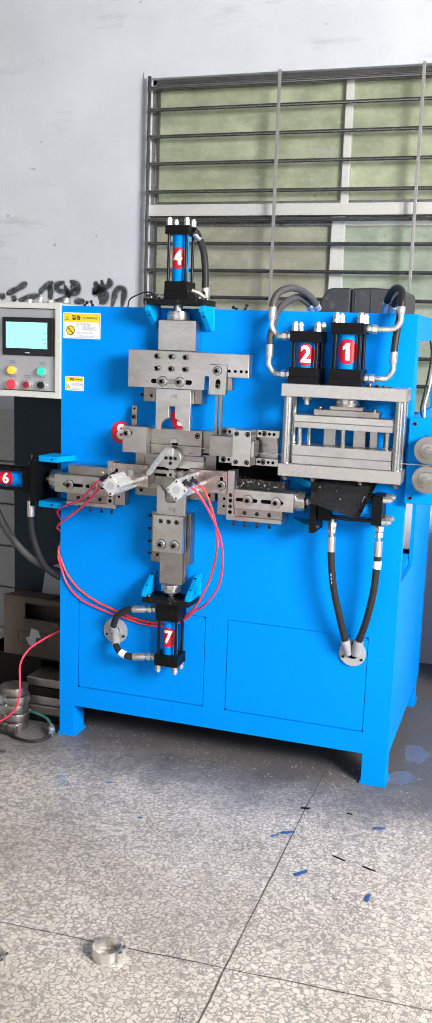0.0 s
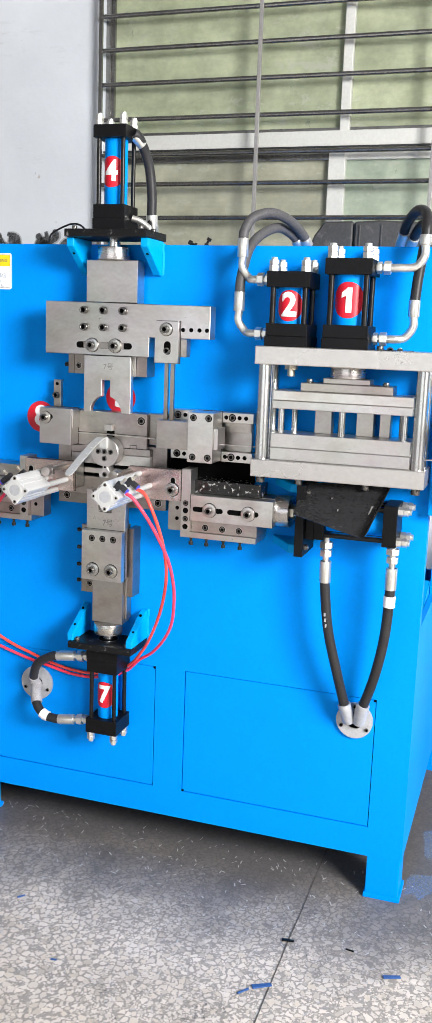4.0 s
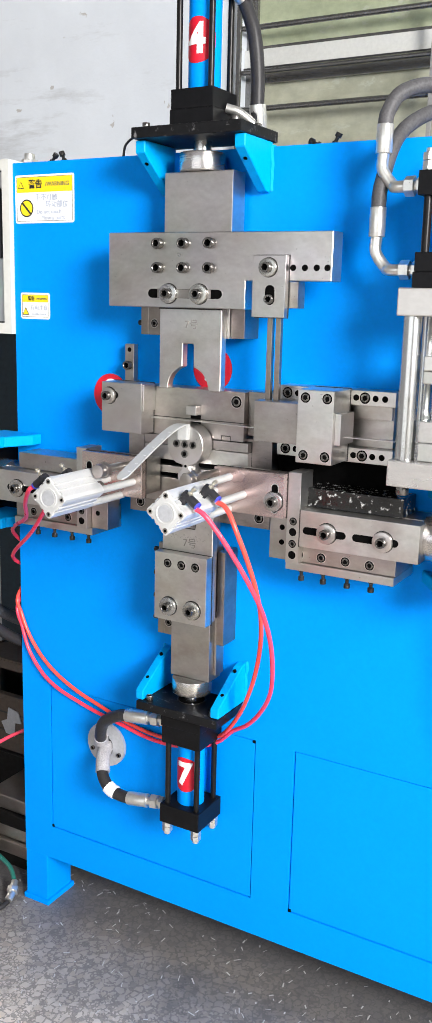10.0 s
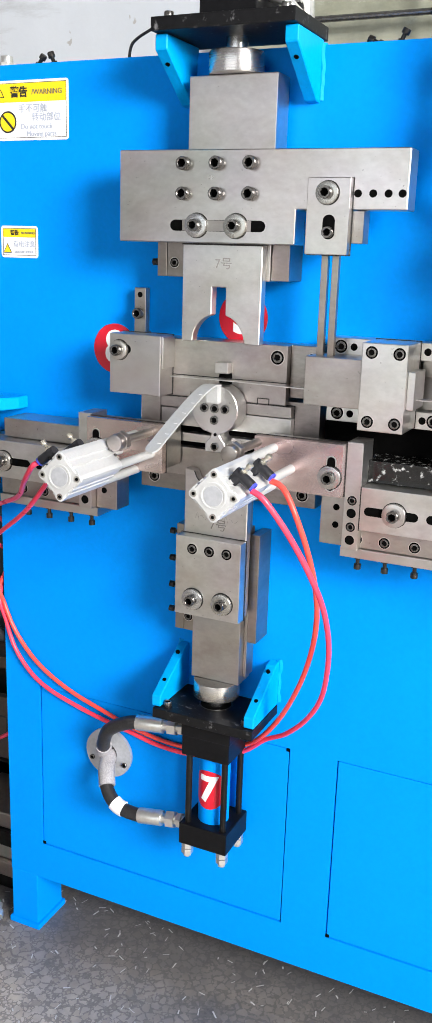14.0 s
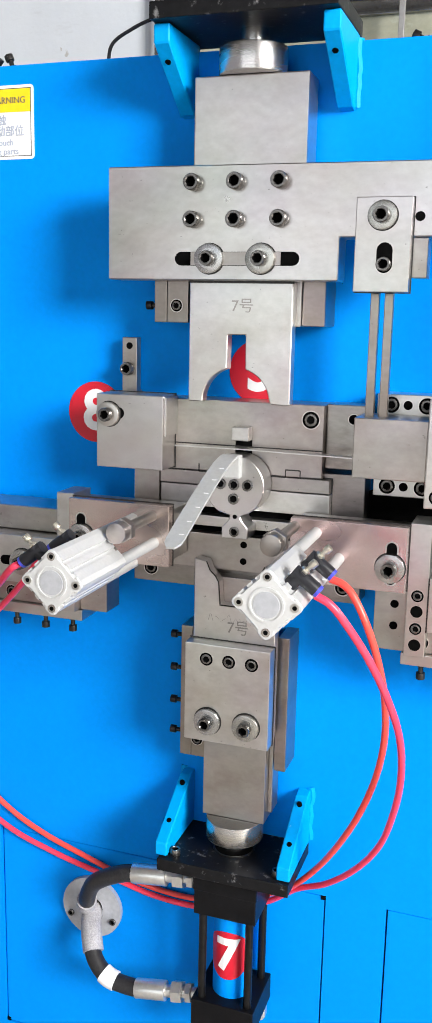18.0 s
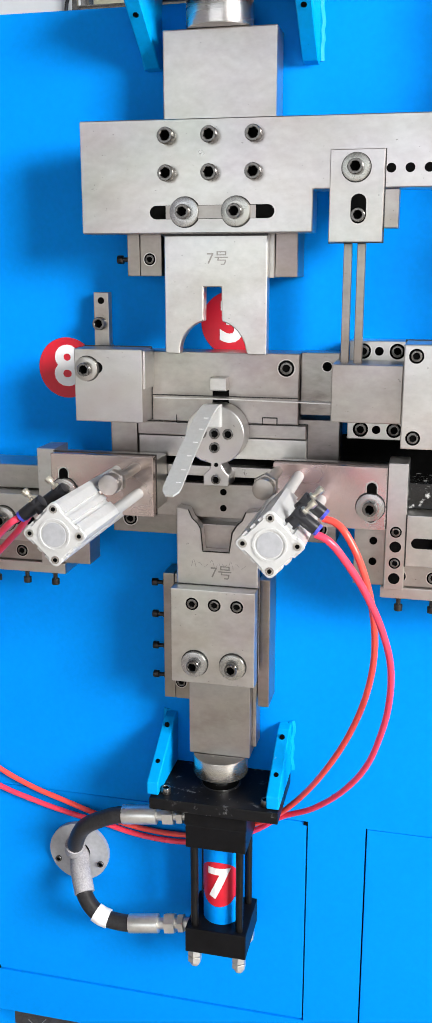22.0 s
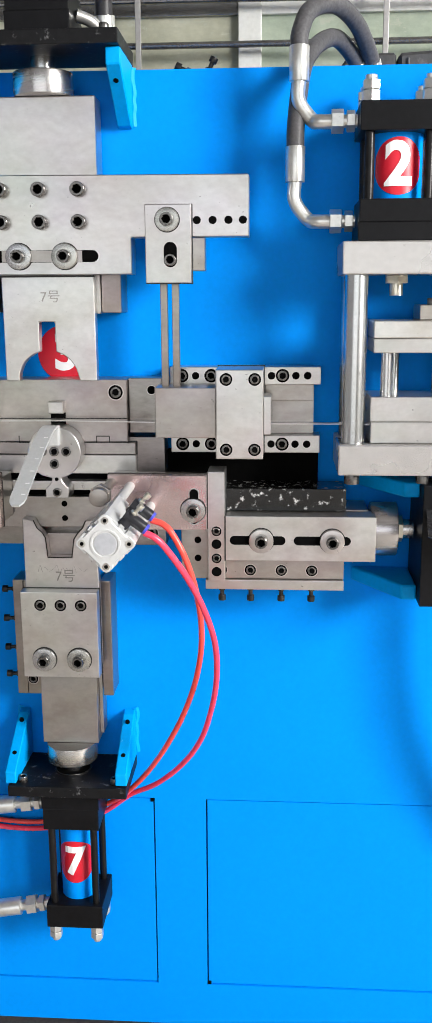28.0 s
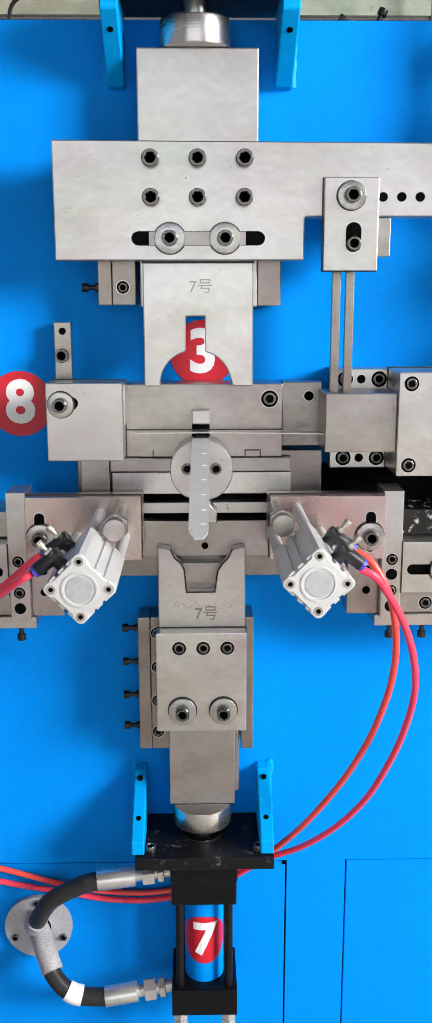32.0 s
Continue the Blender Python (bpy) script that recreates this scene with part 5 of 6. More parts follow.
# ---- air cylinders ----
def air_cylinder(fx, fz, s, tilt, label):
    """A compact square air cylinder on four studs, its end standing out to the room; s: side on which the fittings sit."""
    t = nudge(thing("air_cylinder", (fx, -0.2, fz), label, "air cylinder", "air cylinders"), 0, 0.013, 0)
    y0, y1 = -0.349, -0.238
    side = 0.0545
    turn = Matrix.Translation((fx, -0.13, fz)) @ Matrix.Rotation(radians(tilt), 4, 'Z') @ Matrix.Translation((-fx, 0.13, -fz))
    spin = lambda a, c: (fx + (a - c) * math.sqrt(0.5), fz + (a + c) * math.sqrt(0.5))

    def put(name, b, mat, parent, label=""):
        bmesh.ops.transform(b, matrix=turn, verts=b.verts)
        return part(name, b, mat, parent, label)

    h = side / 2
    prof = []
    for q in range(4):
        a = math.pi / 2 * q
        for u, w in ((h, -h * 0.72), (h * 1.0, -0.32 * h), (h * 0.9, -0.30 * h), (h * 0.9, -0.14 * h), (h, -0.12 * h), (h, 0.12 * h), (h * 0.9, 0.14 * h), (h * 0.9, 0.3 * h), (h, 0.32 * h), (h, 0.72 * h), (h * 0.94, 0.94 * h)):
            prof.append(spin(u * math.cos(a) - w * math.sin(a), u * math.sin(a) + w * math.cos(a)))
    body = put("body", prism(prof, y0 + 0.002, y1, 0), "alu", t)
    lobes = []
    for q in range(4):
        a = math.pi / 2 * q
        for u, w in ((0.9 * h, -0.48 * h), (0.9 * h, 0.48 * h), (h, 0.56 * h), (h, 0.84 * h), (0.94 * h, 0.94 * h), (0.84 * h, h), (0.56 * h, h)):
            lobes.append(spin(u * math.cos(a) - w * math.sin(a), u * math.sin(a) + w * math.cos(a)))
    endp = put("end_plate", prism(lobes, y0, y0 + 0.0035, 0.0008), "alu", t)
    put("end_ring", ring((fx, y0 + 0.0005, fz), (fx, y0 - 0.0012, fz), 0.0182, 0.0160, 40), "alu", endp)
    put("end_disc", rod((fx, y0 + 0.0005, fz), (fx, y0 - 0.0009, fz), 0.0135, 36), "flange", endp, "flat grey cover disc")
    for a in (-1, 1):
        for c in (-1, 1):
            x, z = spin(a * h * 0.74, c * h * 0.74)
            put("screw_hole", rod((x, y0 + 0.001, z), (x, y0 - 0.0005, z), 0.0046, 18), "steel_brushed", endp)
            put("screw_hole", rod((x, y0 + 0.001, z), (x, y0 - 0.0008, z), 0.0024, 14), "recess_shade", endp)
            smooth(put("stud", rod((x, y1, z), (x, -0.131, z), 0.0068, 18), "alu_dull", t))
    smooth(put("piston_rod", rod((fx, y1, fz), (fx, -0.20, fz), 0.008, 18), "chrome", t))
    x, z = fx - s * 0.026, fz + 0.034
    b = rod((x, -0.235, z), (x, -0.131, z), 0.0065, 16)
    rod((x, -0.246, z), (x, -0.230, z), 0.0125, 28, 0.0022, b)
    hex_rod((x, -0.230, z), (x, -0.218, z), 0.026, b)
    smooth(put("stop_bolt", b, "steel_warm", t, "steel stop bolt with a round head"))
    for y in (-0.328, -0.262):
        a = Vector((fx + s * 0.019, y, fz + 0.019))
        out = Vector((s * 0.7071, 0, 0.7071))
        down = Vector((s * 0.80, 0, -0.6))
        b = rod(a - out * 0.004, a + out * 0.018, 0.0072, 18)
        rod(a + out * 0.012 - down * 0.008, a + out * 0.012 + down * 0.022, 0.0074, 18, 0.001, b)
        fit_p = smooth(put("elbow_fitting", b, "plastic_black", t))
        smooth(put("release_ring", rod(a + out * 0.012 + down * 0.022, a + out * 0.012 + down * 0.0255, 0.0068, 18), "ring_blue", fit_p))
        b = rod(a + out * 0.016, a + out * 0.030, 0.0024, 10)
        hex_rod(a + out * 0.018, a + out * 0.022, 0.009, b)
        rod(a + out * 0.027, a + out * 0.034, 0.0042, 12, 0.0005, b)
        smooth(put("throttle_screw", b, "brass", fit_p))
    return t


air_cylinder(0.119, 1.085, 1, 0.5, "silver square air cylinder on studs, beside the feed guide")
air_cylinder(-0.116, 1.081, -1, 0, "silver square air cylinder on studs, beside the stop block")

# ---- lower slide ----
lower = thing("lower_slide", (0.012, -0.06, 0.66), "ground steel lower slide with a forked tool, lowered", "tool slide")
nudge(lower, -0.008, 0.008, -0.003)
fork = [(-0.0425, 0.82), (-0.0425, 1.0575), (-0.026, 1.0545), (-0.021, 1.043), (-0.0135, 1.036), (-0.009, 1.028), (-0.0065, 1.0), (-0.0065, 0.998), (0.0295, 0.998), (0.0335, 1.026), (0.04, 1.036), (0.047, 1.043), (0.052, 1.0545), (0.0685, 1.0575), (0.0685, 0.82)]
part("fork", prism(fork, -0.085, -0.067, 0.0012), "steel", lower, "steel forked tool with a stepped notch")
lettering("7号", 0.0205, "engraved", lower, on_front(0.019, -0.0853, 0.9685), name="engraving")
for k in range(9):  # unreadable faint scratching round the engraving
    x = -0.022 + 0.0085 * k
    scratch = pipe([(x, -0.0852, 0.976 + 0.006 * (k % 2)), (x + 0.003, -0.0853, 0.986 - 0.004 * (k % 3)), (x + 0.0065, -0.0852, 0.975 + 0.003 * (k % 3))], 0.00022, 5, 3)
    part("scratched_line", scratch, "engraved", lower)
fork_in = [(p, q) for p, q in fork[2:-2]]
rim_bm = pipe([(p, -0.0850, q) for p, q in fork_in], 0.0009, 6, straight=True)
smooth(part("notch_edge_line", rim_bm, "bolt_dark", lower, "thin dark edge of the notch"), 60)
lp = part("clamp_plate", box(-0.0455, 0.0695, -0.107, -0.0855, 0.817, 0.9505, 0.0012), "steel_light", lower)
grime_and_shade(-0.0455, 0.0695, -0.0853, 0.817, 0.9505, lp)
for x in (-0.016, 0.0145, 0.045):
    counterbore(x, 0.9305, -0.107, 0.0088, lp)
for x in (-0.0125, 0.040):
    washer_screw(x, 0.846, -0.107, lp, 0.0178)
part("fork_back", box(-0.036, 0.062, -0.0665, -0.045, 0.9605, 1.031, 0.0012), "steel_warm", lower)
part("ram", box(-0.0315, 0.0565, -0.0665, -0.02, 0.69, 0.96, 0.0012), "steel_warm", lower)
part("ram_back", box(0.0567, 0.0625, -0.05, -0.02, 0.70, 0.82, 0.0012), "steel_warm", lower)
smooth(part("coupling", rod((0.012, -0.055, 0.6605), (0.012, -0.055, 0.6895), 0.0395, 44, 0.002), "steel_brushed", lower, "turned steel coupling disc"), 20)
smooth(part("piston_rod", rod((0.012, -0.055, 0.6425), (0.012, -0.055, 0.6610), 0.0145, 24), "chrome", lower))
g2 = thing("slide_guide", (0.003, -0.03, 0.77), "steel guide rails on both sides of the lower ram", "slide guide", "slide guides")
nudge(g2, -0.006, 0.006, -0.003)
part("rail", box(-0.0735, -0.0575, -0.051, -0.0015, 0.766, 0.953, 0.001), "steel_rail", g2)
r2 = part("rail", box(-0.0568, -0.0322, -0.051, -0.0015, 0.766, 0.953, 0.001), "steel_rail", g2)
part("rail", box(0.0632, 0.079, -0.055, -0.0015, 0.767, 0.954, 0.001), "steel_rail", g2)
for z in (0.932, 0.884, 0.836, 0.791):
    counterbore(-0.0485, z, -0.051, 0.0078, r2)
    hex_bolt_side((-0.0735, -0.03, z), (-1, 0, 0), r2)

# ---- press ----
press = thing("punch_press", (0.63, -0.09, 1.133), "bright steel punching press with four pillars and a die set", "press")
nudge(press, -0.0125, 0, -0.002)
press.scale = (1.0134, 1, 1.0116)
part("top_plate", box(0.424, 0.834, -0.129, -0.0015, 1.399, 1.4412, 0.002), "steel_pitted", press)
part("bottom_plate", box(0.424, 0.834, -0.129, -0.0015, 1.133, 1.1750, 0.002), "steel_pitted", press)
for x in (0.4445, 0.814):
    for y in (-0.107, -0.026):
        p = smooth(part("pillar", rod((x, y, 1.1752), (x, y, 1.3988), 0.0155, 32), "chrome", press))
        smooth(part("foot_bolt", rod((x, y, 1.118), (x, y, 1.1328), 0.0105, 20, 0.001), "screw", p))
for x in (0.54, 0.70):
    smooth(part("foot_bolt", rod((x, -0.110, 1.12), (x, -0.110, 1.1328), 0.009, 20, 0.001), "screw", press))
part("lower_die", box(0.4675, 0.797, -0.115, -0.018, 1.1752, 1.2045, 0.0015), "steel", press)
part("lower_die_top", box(0.4665, 0.796, -0.113, -0.02, 1.2048, 1.2385, 0.0015), "steel", press)
part("upper_die", box(0.4685, 0.796, -0.115, -0.018, 1.297, 1.3165, 0.0015), "steel", press)
part("upper_die_top", box(0.4685, 0.797, -0.115, -0.018, 1.3168, 1.3395, 0.0015), "steel_light", press)
part("punch_holder", box(0.53, 0.746, -0.098, -0.03, 1.3398, 1.3595, 0.0015), "steel_warm", press)
part("punch_pad", box(0.582, 0.692, -0.093, -0.035, 1.3598, 1.3725, 0.0015), "steel_warm", press)
smooth(part("coupling", rod((0.634, -0.062, 1.3728), (0.634, -0.062, 1.3985), 0.041, 44, 0.002), "steel_brushed", press))
for x in (0.548, 0.728):
    screw((x, -0.083, 1.3595), 0.007, press, 0.009, Matrix.Identity(4))
for x, y in ((0.488, -0.101), (0.634, -0.105), (0.778, -0.101), (0.505, -0.035), (0.765, -0.035)):
    smooth(part("guide_pin", rod((x, y, 1.2386), (x, y, 1.2968), 0.0078, 20), "chrome", press))
for x0, x1 in ((0.56, 0.60), (0.66, 0.70), (0.715, 0.74)):
    part("punch_block", box(x0, x1, -0.058, -0.025, 1.2386, 1.2968, 0.001), "steel_warm", press)
b = rod((0.5, -0.075, 1.372), (0.5, -0.075, 1.3988), 0.009, 20)
hex_rod((0.5, -0.075, 1.388), (0.5, -0.075, 1.3985), 0.028, b)
part("hanging_bolt", b, "brass", press)
for k, (x, y) in enumerate(((0.71, -0.095), (0.73, -0.07), (0.755, -0.093))):
    screw((x, y, 1.4415), 0.008, press, 0.01, Matrix.Rotation(radians(70 + 20 * k), 4, 'X') if k else Matrix.Identity(4))
offcut = thing("sheet_offcut", (0.73, -0.15, 1.443), "small dark bent sheet offcut on the press plate", "offcut")
nudge(offcut, -0.009, 0.036, 0.0015)
part("flap", prism(((0.70, -0.1655), (0.735, -0.13), (0.785, -0.135), (0.75, -0.15)), 1.4416, 1.4432, 0, "xy"), "rod_black", offcut)

chute = thing("chute", (0.62, -0.16, 1.03), "scratched black sheet metal chute hanging under the press", "chute")
A, B, C, D4 = Vector((0.533, -0.085, 1.120)), Vector((0.738, -0.085, 1.130)), Vector((0.702, -0.2, 1.019)), Vector((0.530, -0.165, 1.054))
b = bmesh.new()
b.faces.new([b.verts.new(p) for p in (A, B, C, D4)])
got = bmesh.ops.extrude_face_region(b, geom=b.faces[:])
bmesh.ops.translate(b, verts=[v for v in got["geom"] if isinstance(v, bmesh.types.BMVert)], vec=(0, 0.0012, -0.0012))
part("sheet", b, "chute", chute)
b = bmesh.new()
b.faces.new([b.verts.new(p) for p in (B, C, C + Vector((0.012, -0.012, 0.018)), B + Vector((0.012, -0.008, 0.012)))])
got = bmesh.ops.extrude_face_region(b, geom=b.faces[:])
bmesh.ops.translate(b, verts=[v for v in got["geom"] if isinstance(v, bmesh.types.BMVert)], vec=(0.0015, 0, 0))
part("lip", b, "chute", chute)
for u, w, ln in ((0.94, 0.5, 0.026), (0.55, 0.62, 0.006), (0.42, 0.38, 0.005)):
    lo = A.lerp(B, u).lerp(D4.lerp(C, u), w)
    along = (D4.lerp(C, u) - A.lerp(B, u)).normalized()
    face = (B - A).cross(D4 - A).normalized()
    face = face if face.y < 0 else -face
    across = along.cross(face).normalized()
    b = bmesh.new()
    b.faces.new([b.verts.new(lo + along * (p * ln) + across * (q * 0.0022) + face * 0.0012) for p, q in ((-0.5, -1), (0.5, -0.6), (0.5, 0.6), (-0.5, 1))])
    part("scratch", b, "zinc", chute, "bright worn scratch")

# ---- feeder beside the cabinet ----
feeder = thing("strip_feeder", (0.9, -0.03, 1.06), "blue bracket with two steel feed rollers, beside the press", "feeder")
nudge(feeder, 0.001, 0, 0.001)
part("bracket", box(0.8265, 1.08, -0.03, 0.0, 1.055, 1.345, 0.003), "blue", feeder)
for z in (1.243, 1.146):
    rl = smooth(part("roller", rod((0.899, -0.075, z), (0.899, -0.031, z), 0.0465, 48, 0.003), "roller", feeder))
    smooth(part("hub", rod((0.899, -0.083, z), (0.899, -0.0752, z), 0.026, 32, 0.002), "steel_warm", rl))
    smooth(part("axle", rod((0.899, -0.09, z), (0.899, -0.0832, z), 0.012, 24, 0.001), "roller", rl))
for x, z in ((0.846, 1.325), (0.846, 1.075)):
    screw((x, -0.03, z), 0.007, feeder, 0.003)
part("strip", box(0.79, 1.08, -0.085, -0.066, 1.194, 1.1955, 0), "steel_light", feeder)


# ---- hoses ----
def ferrule(p0, p1, r, parent, nut=True):
    """A crimped steel sleeve from p0 to p1, with the swivel nut past p1."""
    p0, p1 = Vector(p0), Vector(p1)
    d = (p1 - p0).normalized()
    f = smooth(part("ferrule", rod(p0, p1, r, 24, 0.001), "zinc", parent, "zinc-plated crimped ferrule"))
    if nut:
        b = rod(p1, p1 + d * 0.05, r * 0.62, 16)
        hex_rod(p1 + d * 0.010, p1 + d * 0.026, r * 1.9, b)
        hex_rod(p1 + d * 0.031, p1 + d * 0.040, r * 1.7, b)
        part("swivel_nut", b, "zinc", f)
    return f


def hose(points, r, label, mat="hose", steps=12, off=(0, 0, 0)):
    h = nudge(thing("hydraulic_hose", points[0], label, "hose", "hydraulic hoses"), *off)
    smooth(part("hose_body", pipe(points, r, 16, steps), mat, h), 60)
    return h


# two hoses from the panel flange to the lower cylinder
fl = nudge(thing("hose_flange", (-0.236, 0, 0.47), "round grey hose flange on the blue panel", "flange", "hose flanges"), 0, 0, -0.006)
smooth(part("disc", ring((-0.236, -0.0005, 0.468), (-0.236, -0.008, 0.468), 0.049, 0.0185, 40), "flange", fl))
part("opening", rod((-0.236, -0.0005, 0.468), (-0.236, -0.003, 0.468), 0.0187, 32), "recess_shade", fl)
for x, z in ((-0.2705, 0.452), (-0.2, 0.452), (-0.236, 0.508)):
    screw((x, -0.008, z), 0.005, fl, 0.004)
h = hose([(-0.236, 0.02, 0.472), (-0.232, -0.03, 0.49), (-0.205, -0.06, 0.545), (-0.16, -0.07, 0.576), (-0.125, -0.07, 0.585)], 0.0125, "black rubber hose from flange to lower cylinder's head", off=(-0.003, 0.005, -0.007))
smooth(part("sleeve", pipe([(-0.238, 0.015, 0.468), (-0.237, -0.02, 0.478), (-0.230, -0.035, 0.497)], 0.0155, 16, 8), "sleeve", h, "grey woven sleeve"), 60)
ferrule((-0.138, -0.07, 0.583), (-0.086, -0.067, 0.588), 0.0142, h)
h = hose([(-0.236, 0.02, 0.464), (-0.220, -0.04, 0.452), (-0.205, -0.062, 0.426), (-0.18, -0.07, 0.404), (-0.15, -0.07, 0.397), (-0.115, -0.07, 0.398)], 0.0125, "black rubber hose from flange to lower cylinder's end", off=(-0.003, 0.005, -0.007))
smooth(part("sleeve", pipe([(-0.24, 0.01, 0.468), (-0.223, -0.035, 0.457), (-0.207, -0.06, 0.431)], 0.0155, 16, 8), "sleeve", h, "grey woven sleeve"), 60)
smooth(part("tape", pipe([(-0.186, -0.069, 0.4075), (-0.176, -0.0702, 0.4025), (-0.165, -0.0702, 0.3995)], 0.0145, 16, 6), "white", h, "white tape band"), 60)
ferrule((-0.132, -0.07, 0.397), (-0.086, -0.067, 0.403), 0.0142, h)

# the upper cylinder's hose
h = hose([(0.055, -0.05, 1.935), (0.066, -0.035, 1.925), (0.077, 0.0, 1.87), (0.082, 0.012, 1.80), (0.082, 0.015, 1.73), (0.084, 0.03, 1.69)], 0.0125, "black rubber hose down behind the upper cylinder", off=(-0.005, 0.003, 0.008))
ferrule((0.082, 0.0145, 1.75), (0.083, 0.022, 1.708), 0.015, h, False)
ferrule((0.070, -0.025, 1.912), (0.055, -0.048, 1.935), 0.013, h, False)
h = hose([(0.055, -0.05, 1.735), (0.075, -0.04, 1.728), (0.092, -0.02, 1.712)], 0.008, "short fitting at the foot of the upper cylinder", "zinc", off=(-0.005, 0.003, 0.008))

# press cylinders' hoses
def loop_hose(start_x, port, bend_z, over, label, side, y=-0.105):
    """From the cylinder's port out to the side, up by an elbow, over in an arch and down behind the cabinet's top."""
    h = nudge(thing("hydraulic_hose", port, label, "hose", "hydraulic hoses"), -0.014 if side < 0 else -0.009, 0.038, 0.004)
    px, py, pz = port
    elbow = [(px + side * 0.028, py, pz), (px + side * 0.05, py, pz), (start_x - side * 0.018, y, pz + 0.004), (start_x, y, pz + 0.028), (start_x, y, pz + 0.055)]
    smooth(part("elbow", pipe(elbow, 0.0095, 14, 8), "zinc", h, "bent zinc-plated elbow"), 60)
    b = hex_rod((px + side * 0.003, py, pz), (px + side * 0.014, py, pz), 0.024)
    hex_rod((px + side * 0.018, py, pz), (px + side * 0.034, py, pz), 0.027, b)
    rod((px, py, pz), (px + side * 0.035, py, pz), 0.0085, 14, 0, b)
    part("union", b, "zinc", h)
    smooth(part("ferrule", rod((start_x, y, pz + 0.052), (start_x, y, bend_z), 0.0132, 24, 0.001), "zinc", h))
    smooth(part("hose_body", pipe([(start_x, y, bend_z - 0.005), *over], 0.0120, 16, 12), "hose_grey" if side < 0 else "hose", h), 60)
    smooth(part("end_ferrule", rod(Vector(over[-2]).lerp(Vector(over[-1]), 0.35), over[-1], 0.0135, 20, 0.001), "zinc", h))
    return h


loop_hose(0.364, (0.441, -0.115, 1.594), 1.69, [(0.365, -0.1, 1.708), (0.379, -0.08, 1.740), (0.413, -0.04, 1.756), (0.446, 0.01, 1.744), (0.470, 0.06, 1.714), (0.480, 0.08, 1.69)], "worn grey hose arching from the cap of cylinder 2", -1)
loop_hose(0.360, (0.441, -0.115, 1.467), 1.565, [(0.361, -0.1, 1.60), (0.370, -0.07, 1.67), (0.390, -0.03, 1.708), (0.418, 0.02, 1.728), (0.446, 0.06, 1.712), (0.458, 0.08, 1.69)], "worn grey hose from the foot of cylinder 2", -1)
loop_hose(0.79, (0.684, -0.115, 1.625), 1.70, [(0.79, -0.1, 1.72), (0.782, -0.07, 1.752), (0.755, -0.02, 1.762), (0.725, 0.04, 1.738), (0.705, 0.09, 1.69)], "black hose arching from the cap of cylinder 1", 1)
loop_hose(0.775, (0.684, -0.115, 1.465), 1.555, [(0.778, -0.1, 1.60), (0.785, -0.09, 1.67), (0.785, -0.05, 1.715), (0.77, 0.0, 1.735), (0.748, 0.05, 1.72), (0.73, 0.09, 1.69)], "black hose from the foot of cylinder 1", 1)

# the hoses under cylinder 5
fl2 = nudge(thing("hose_flange", (0.681, 0, 0.507), "round grey hose flange with two ducts on the blue panel", "flange", "hose flanges"), 0.001, 0, -0.007)
smooth(part("disc", ring((0.681, -0.0005, 0.507), (0.681, -0.008, 0.507), 0.0475, 0.022, 40), "flange", fl2))
part("opening", rod((0.681, -0.0005, 0.507), (0.681, -0.003, 0.507), 0.0222, 32), "recess_shade", fl2)
for x, z in ((0.648, 0.491), (0.714, 0.487), (0.681, 0.545)):
    screw((x, -0.008, z), 0.005, fl2, 0.004)
for dx, pts, top in ((-0.012, [(0.667, -0.012, 0.505), (0.660, -0.035, 0.545), (0.636, -0.06, 0.65), (0.61, -0.07, 0.76), (0.596, -0.073, 0.878), (0.595, -0.073, 0.932)], (0.595, -0.073, 0.992)),
                     (0.012, [(0.693, -0.012, 0.505), (0.703, -0.035, 0.55), (0.732, -0.06, 0.65), (0.751, -0.07, 0.76), (0.757, -0.073, 0.878), (0.757, -0.073, 0.932)], (0.757, -0.073, 0.992))):
    h = hose(pts, 0.0125, "black rubber hose from the double flange to a cylinder", off=(0.001, 0, -0.004))
    smooth(part("sleeve", pipe(pts[:2] + [tuple(Vector(pts[1]).lerp(Vector(pts[2]), 0.12))], 0.0165, 16, 8), "flange", h, "grey duct"), 60)
    f = ferrule(pts[-2], pts[-1], 0.0142, h, False)
    b = rod(pts[-1], top, 0.008, 16)
    hex_rod(Vector(pts[-1]) + Vector((0, 0, 0.012)), Vector(pts[-1]) + Vector((0, 0, 0.028)), 0.026, b)
    hex_rod(Vector(pts[-1]) + Vector((0, 0, 0.033)), Vector(pts[-1]) + Vector((0, 0, 0.048)), 0.029, b)
    part("swivel_nut", b, "zinc", f)
    if dx > 0:
        smooth(part("tape", pipe([(0.7565, -0.0731, 0.835), (0.7568, -0.0731, 0.85), (0.757, -0.0731, 0.862)], 0.0145, 16, 4), "white", h, "white tape band"), 60)
    else:
        for k in range(3):
            part("chalk_mark", box(0.601 + 0.002 * k, 0.605 + 0.002 * k, -0.0875, -0.084, 0.795 - 0.014 * k, 0.803 - 0.014 * k, 0), "flange", h)

# cylinder 6: block fitting and hose
h = hose([(-0.556, -0.09, 0.94), (-0.556, -0.09, 0.88), (-0.548, -0.08, 0.80), (-0.52, -0.05, 0.70), (-0.49, 0.02, 0.64), (-0.47, 0.08, 0.62)], 0.0125, "black rubber hose hanging from the lying cylinder 6")
ferrule((-0.556, -0.09, 0.895), (-0.556, -0.09, 0.955), 0.0142, h, False)
